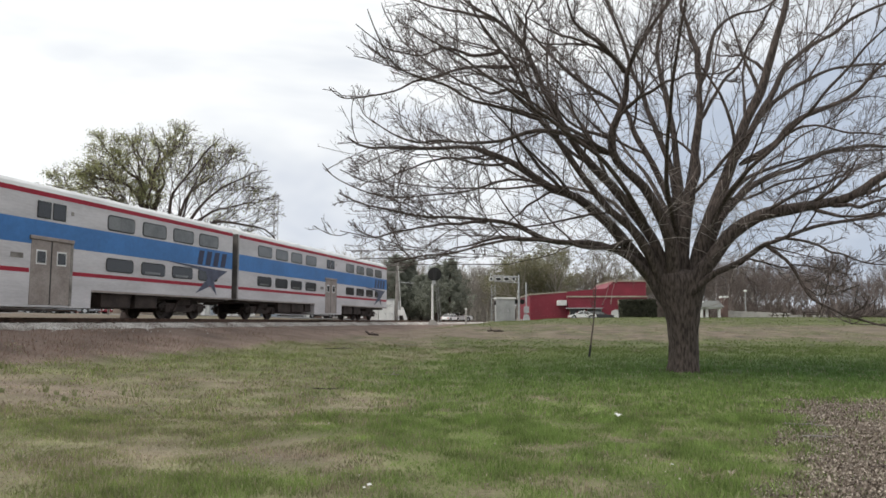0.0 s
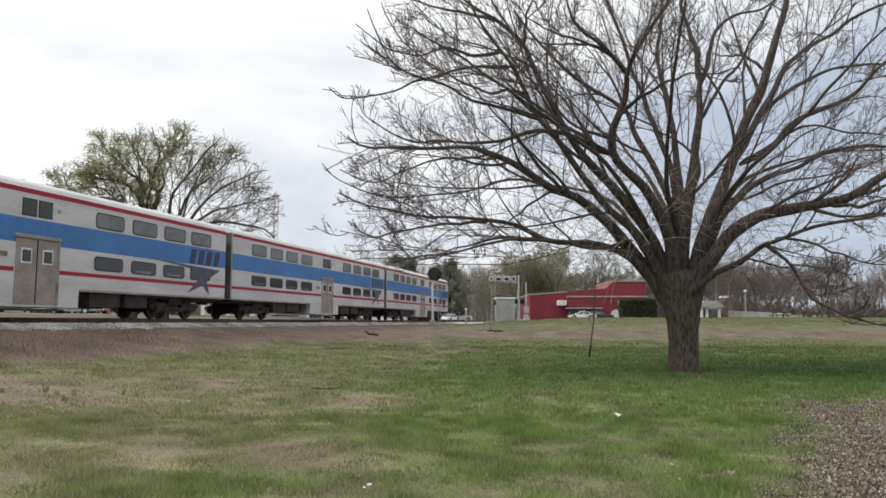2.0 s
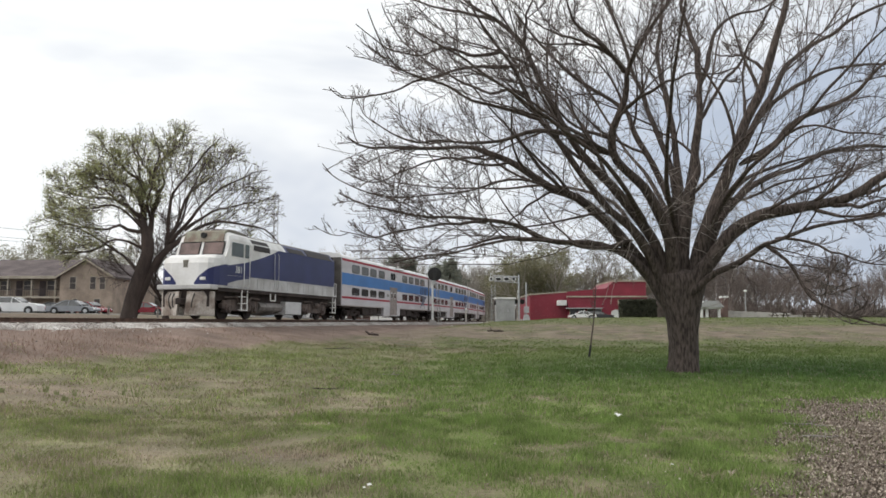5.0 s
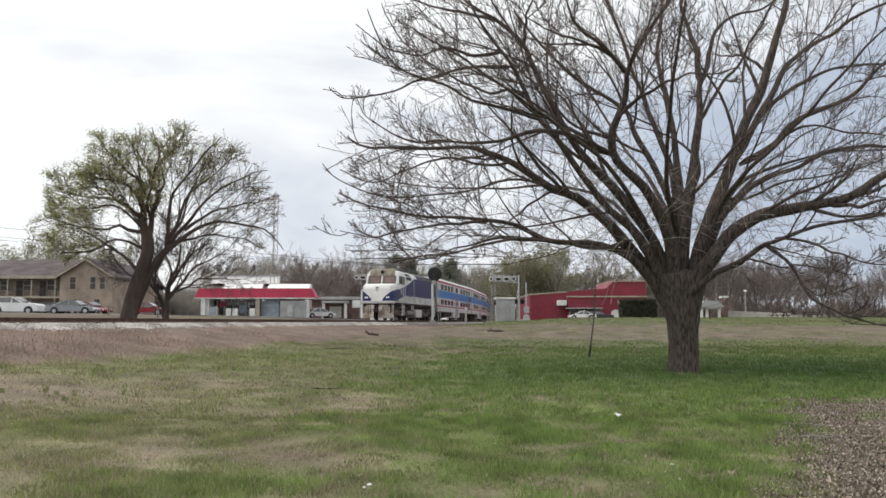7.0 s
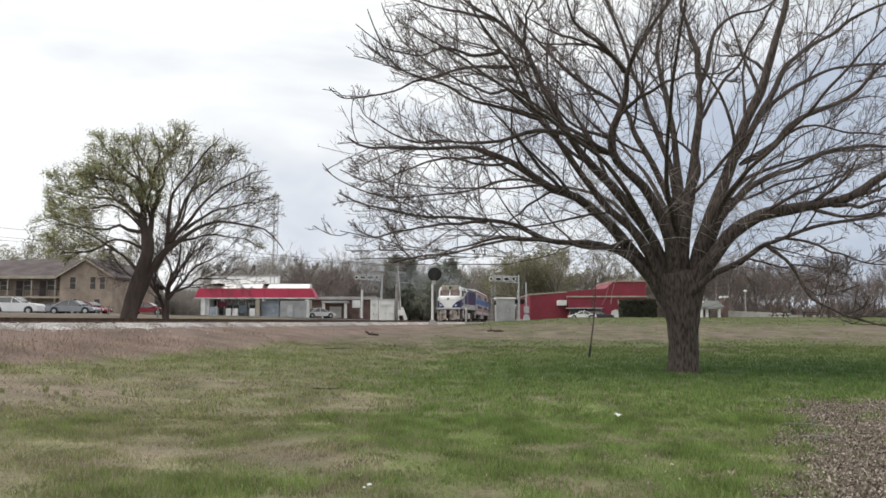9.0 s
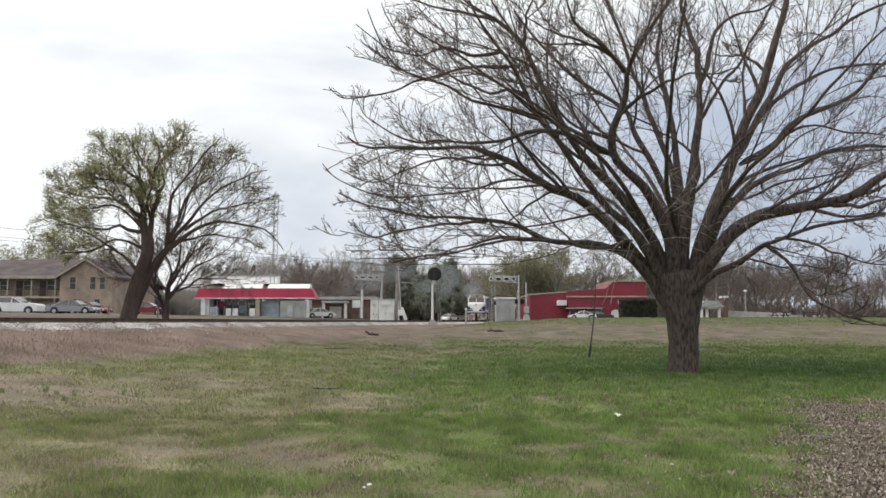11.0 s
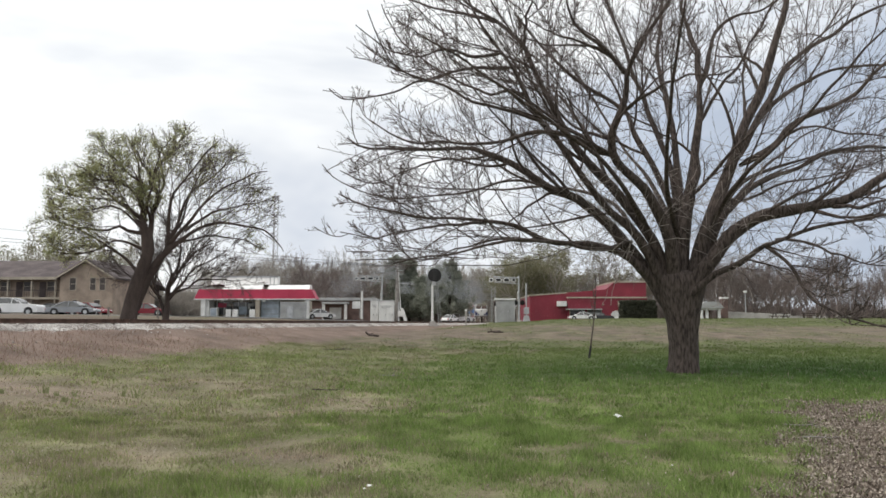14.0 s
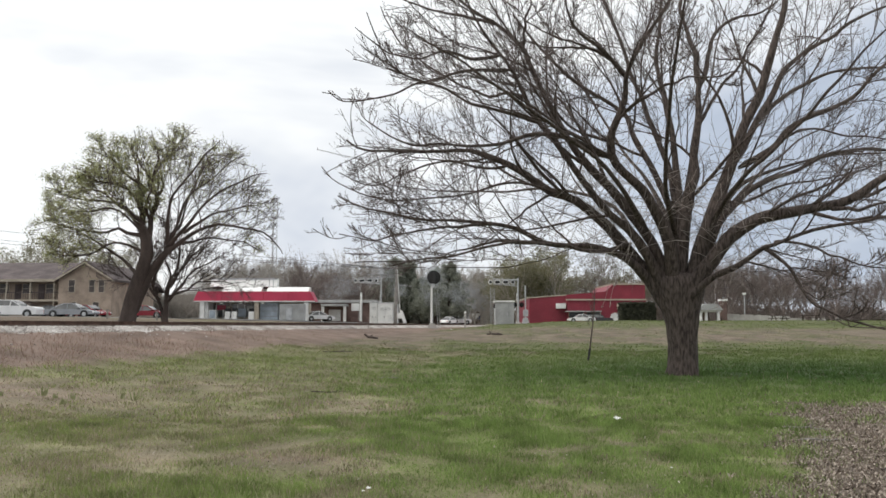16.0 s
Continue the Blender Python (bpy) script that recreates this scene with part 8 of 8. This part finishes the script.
def build_distance():
    """Lattice tower, wires, woods."""
    t = thing("radio_tower", "thin red and white lattice radio tower far behind the station", "tower")
    x, y = -38.48, 170.0
    b = Build()
    zt = 30.56
    for k in range(3):
        a = k * 2.094
        b.rod((x + 0.6 * math.cos(a), y + 0.6 * math.sin(a), 2), (x + 0.6 * math.cos(a), y + 0.6 * math.sin(a), zt), 0.05, 0.05, 5)
    n = 26
    for j in range(n):
        z0, z1 = 2 + (zt - 2) * j / n, 2 + (zt - 2) * (j + 1) / n
        for k in range(3):
            a, c = k * 2.094, (k + 1) * 2.094
            b.rod((x + 0.6 * math.cos(a), y + 0.6 * math.sin(a), z0), (x + 0.6 * math.cos(c), y + 0.6 * math.sin(c), z1), 0.035, 0.035, 4)
    part("lattice", b, "timber_pole", t)
    wire = thing("power_line", "sagging overhead wires beyond the railway", "cable")
    for k, (z0, z1) in enumerate(((14.19, 9.09), (13.74, 9.02), (15.61, 9.09))):
        b = Build()
        xa, xb = -75.0, -6.30
        pts = []
        for j in range(21):
            u = j / 20
            pts.append((xa + (xb - xa) * u, 99 + k * 0.4, z0 + (z1 - z0) * (u ** 1.6) - 1.2 * math.sin(math.pi * u)))
        mesh_part("wire", [tubes(np.array(pts)[None], np.full((1, 21), 0.022), 5)], "rubber", wire)
    g = np.random.RandomState(3)
    rnd = lambda a, b: float(g.uniform(a, b))

    def belt(px0, px1, d0, d1, n):
        out = []
        for k in range(n):
            d = rnd(d0, d1)
            out.append(((px0 + (px1 - px0) * (k + rnd(0.1, 0.9)) / n - 784) * d / 1321, d))
        return out

    woods("bare_woods", "grey-brown bare woods behind the station", 101, belt(360, 760, 150, 200, 30), 13.0, 6.4, "wood_hazed", per=(9, 8, 5))
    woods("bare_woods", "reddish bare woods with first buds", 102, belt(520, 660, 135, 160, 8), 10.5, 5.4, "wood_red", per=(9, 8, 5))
    woods("budding_woods", "pale green budding trees behind the flats", 103, belt(-180, 240, 130, 170, 24), 13.5, 5.5, "wood_hazed", "leaf_olive", 1)
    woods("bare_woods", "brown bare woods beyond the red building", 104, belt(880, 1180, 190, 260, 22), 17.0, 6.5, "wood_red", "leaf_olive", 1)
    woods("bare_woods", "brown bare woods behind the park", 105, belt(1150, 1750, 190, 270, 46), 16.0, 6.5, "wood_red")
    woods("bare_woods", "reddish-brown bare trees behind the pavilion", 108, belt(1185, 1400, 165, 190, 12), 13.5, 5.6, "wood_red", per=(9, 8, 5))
    woods("bare_woods", "distant bare woods along the line", 106, belt(560, 900, 300, 420, 26), 19.0, 8.0, "wood_hazed", per=(6, 5, 4))
    woods("bare_woods", "grey bare woods on the bend of the line", 109, belt(806, 900, 205, 240, 12), 15.0, 6.0, "wood_hazed", per=(9, 8, 5))
    woods("olive_trees", "olive-green trees beyond the crossing", 107, belt(885, 985, 165, 185, 6), 13.8, 5.0, "wood_hazed", "leaf_olive", 4)
    for px, d, h, s, seed in ((796, 148, 12.0, 4.4, 3), (772, 150, 10.8, 4.2, 2), (806, 156, 9.0, 2.6, 9), (698, 158, 13.4, 4.4, 4), (724, 160, 12.8, 4.2, 5), (745, 156, 9.0, 3.8, 8)):
        build_conifer((px - 784) * d / 1321, d, h, s, seed)
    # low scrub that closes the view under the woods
    for seed, px0, px1, d, hgt, m, lab in ((201, -150, 380, 150, 4.0, "wood_hazed", "grey scrub behind the flats"), (206, 688, 812, 166, 6.5, "wood_hazed", "grey brush behind the crossing"), (205, 225, 385, 118, 5.6, "wood_hazed", "bare brush behind the trees"), (202, 380, 822, 215, 7.0, "wood_hazed", "grey-brown scrub behind the station"), (207, 800, 900, 300, 11.0, "wood_hazed", "grey brush on the bend of the line"), (203, 880, 1180, 265, 9.0, "wood_red", "brown scrub behind the red building"), (204, 1180, 1760, 275, 9.0, "wood_red", "reddish-brown scrub behind the park")):
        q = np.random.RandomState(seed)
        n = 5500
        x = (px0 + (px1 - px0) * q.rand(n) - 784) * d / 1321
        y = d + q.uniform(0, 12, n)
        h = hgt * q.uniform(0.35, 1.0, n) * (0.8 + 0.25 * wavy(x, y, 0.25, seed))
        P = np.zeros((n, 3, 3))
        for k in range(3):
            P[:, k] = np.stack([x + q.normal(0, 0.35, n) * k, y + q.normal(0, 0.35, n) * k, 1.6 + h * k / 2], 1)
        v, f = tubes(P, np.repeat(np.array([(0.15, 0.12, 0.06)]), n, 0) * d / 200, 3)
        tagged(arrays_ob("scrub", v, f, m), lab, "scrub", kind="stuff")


def build_litter():
    """Sticks, a fallen branch, scraps of paper on the lawn."""
    g = random.Random(6)
    for x, y, l, a, r, m in ((-4.60, 33, 1.3, 4, 0.03, "bark_grey"), (-1.61, 22.6, 0.6, 2, 0.03, "timber_pole"), (-2.58, 17.6, 0.9, 6, 0.015, "bark"), (5.49, 11.5, 0.6, -14, 0.014, "timber_pole"), (5.26, 10.6, 0.5, -4, 0.014, "timber_pole"), (4.93, 8.4, 0.4, -15, 0.012, "bark")):
        s = thing("fallen_stick", "bare fallen stick lying in the grass", "stick", "sticks on the lawn", at=pose(x, y, gz(x, y) + 0.03, 0, 0, a))
        b = Build()
        pts = [(-l / 2 + l * k / 5, g.uniform(-0.03, 0.03), g.uniform(0, 0.03)) for k in range(6)]
        for k, (p, q) in enumerate(zip(pts, pts[1:])):
            b.rod(p, q, r * (1 - 0.12 * k), r * (1 - 0.12 * (k + 1)), 6)
        b.rod(pts[3], (pts[3][0] + l * 0.16, 0.12, 0.08), r * 0.5, r * 0.2, 5)
        part("stick", b, m, s)
    # the upturned branch by the line
    x, y = -4.39, 45.0
    s = thing("fallen_branch", "dark broken branch sticking out of the bank", "branch", at=pose(x, y, gz(x, y)))
    b = Build().rod((-0.25, 0, 0.28), (-0.05, 0, 0.10), 0.05, 0.07, 7).rod((-0.05, 0, 0.10), (0.55, 0.05, 0.03), 0.07, 0.05, 7).rod((-0.05, 0, 0.1), (0.25, 0, 0.22), 0.04, 0.02, 6)
    part("branch", b, "bark", s)
    x, y = 3.58, 52.0
    s = thing("fallen_branch", "small heap of dark broken wood in the grass", "branch", at=pose(x, y, gz(x, y)))
    b = Build().rod((-0.5, 0, 0.06), (0.4, 0.1, 0.12), 0.06, 0.04, 6).rod((-0.1, -0.1, 0.05), (0.6, 0.1, 0.05), 0.07, 0.05, 6).rod((-0.2, 0, 0.1), (-0.35, 0, 0.34), 0.04, 0.02, 6)
    part("branch", b, "bark", s)
    for x, y, w in ((2.87, 12.4, 0.11), (-0.70, 7.3, 0.035), (-0.74, 7.2, 0.022), (2.49, 8.3, 0.02), (-7.49, 55, 0.12), (0.75, 62, 0.12)):
        bm = bmesh.new()
        bmesh.ops.create_grid(bm, x_segments=5, y_segments=5, size=w * 0.6)
        for v in bm.verts:
            v.co.z = 0.35 * w * (1 - (v.co.x / w) ** 2) + g.uniform(-0.1, 0.1) * w
        q = bmesh.ops.extrude_face_region(bm, geom=bm.faces[:])
        bmesh.ops.translate(bm, verts=[e for e in q["geom"] if isinstance(e, bmesh.types.BMVert)], vec=(0, 0, 0.004))
        ob = part("paper_scrap", Build().take(bm), "white_paint")
        ob.matrix_world = pose(x, y, gz(x, y) + 0.05, 8, 0, 20)
        tagged(ob, "crumpled scrap of white paper in the grass", "litter", "scraps on the lawn")


# ---- put it together ----
build_ground()
build_track()
build_big_tree()
build_left_tree()
build_second_stem()
build_sapling()

engine = locomotive()
car_a = gallery_car("silver two-level passenger car with blue band and red stripes", "passenger cars of the train")
car_b = copy_thing(car_a, pose(0, 0, 0))
car_c = copy_thing(car_a, pose(0, 0, 0))
TRAIN = [(engine, -8.55, 4.85), (car_a, CAR * 0.5, 9.05), (car_b, CAR * 1.5, 9.05), (car_c, CAR * 2.5, 9.05)]
SMOKE = exhaust_smoke()
WHEELS_ALL = [(o, o.location.x, o.location.z) for t, _, _ in TRAIN for o in t.children if o.name.startswith("wheelset")]

build_apartments()
build_station()
build_brick_store()
build_crossing()
build_red_barn()
build_park()
build_cars()
build_distance()
build_litter()
build_grass()
build_weeds()
build_chips()
build_specks()
motions()
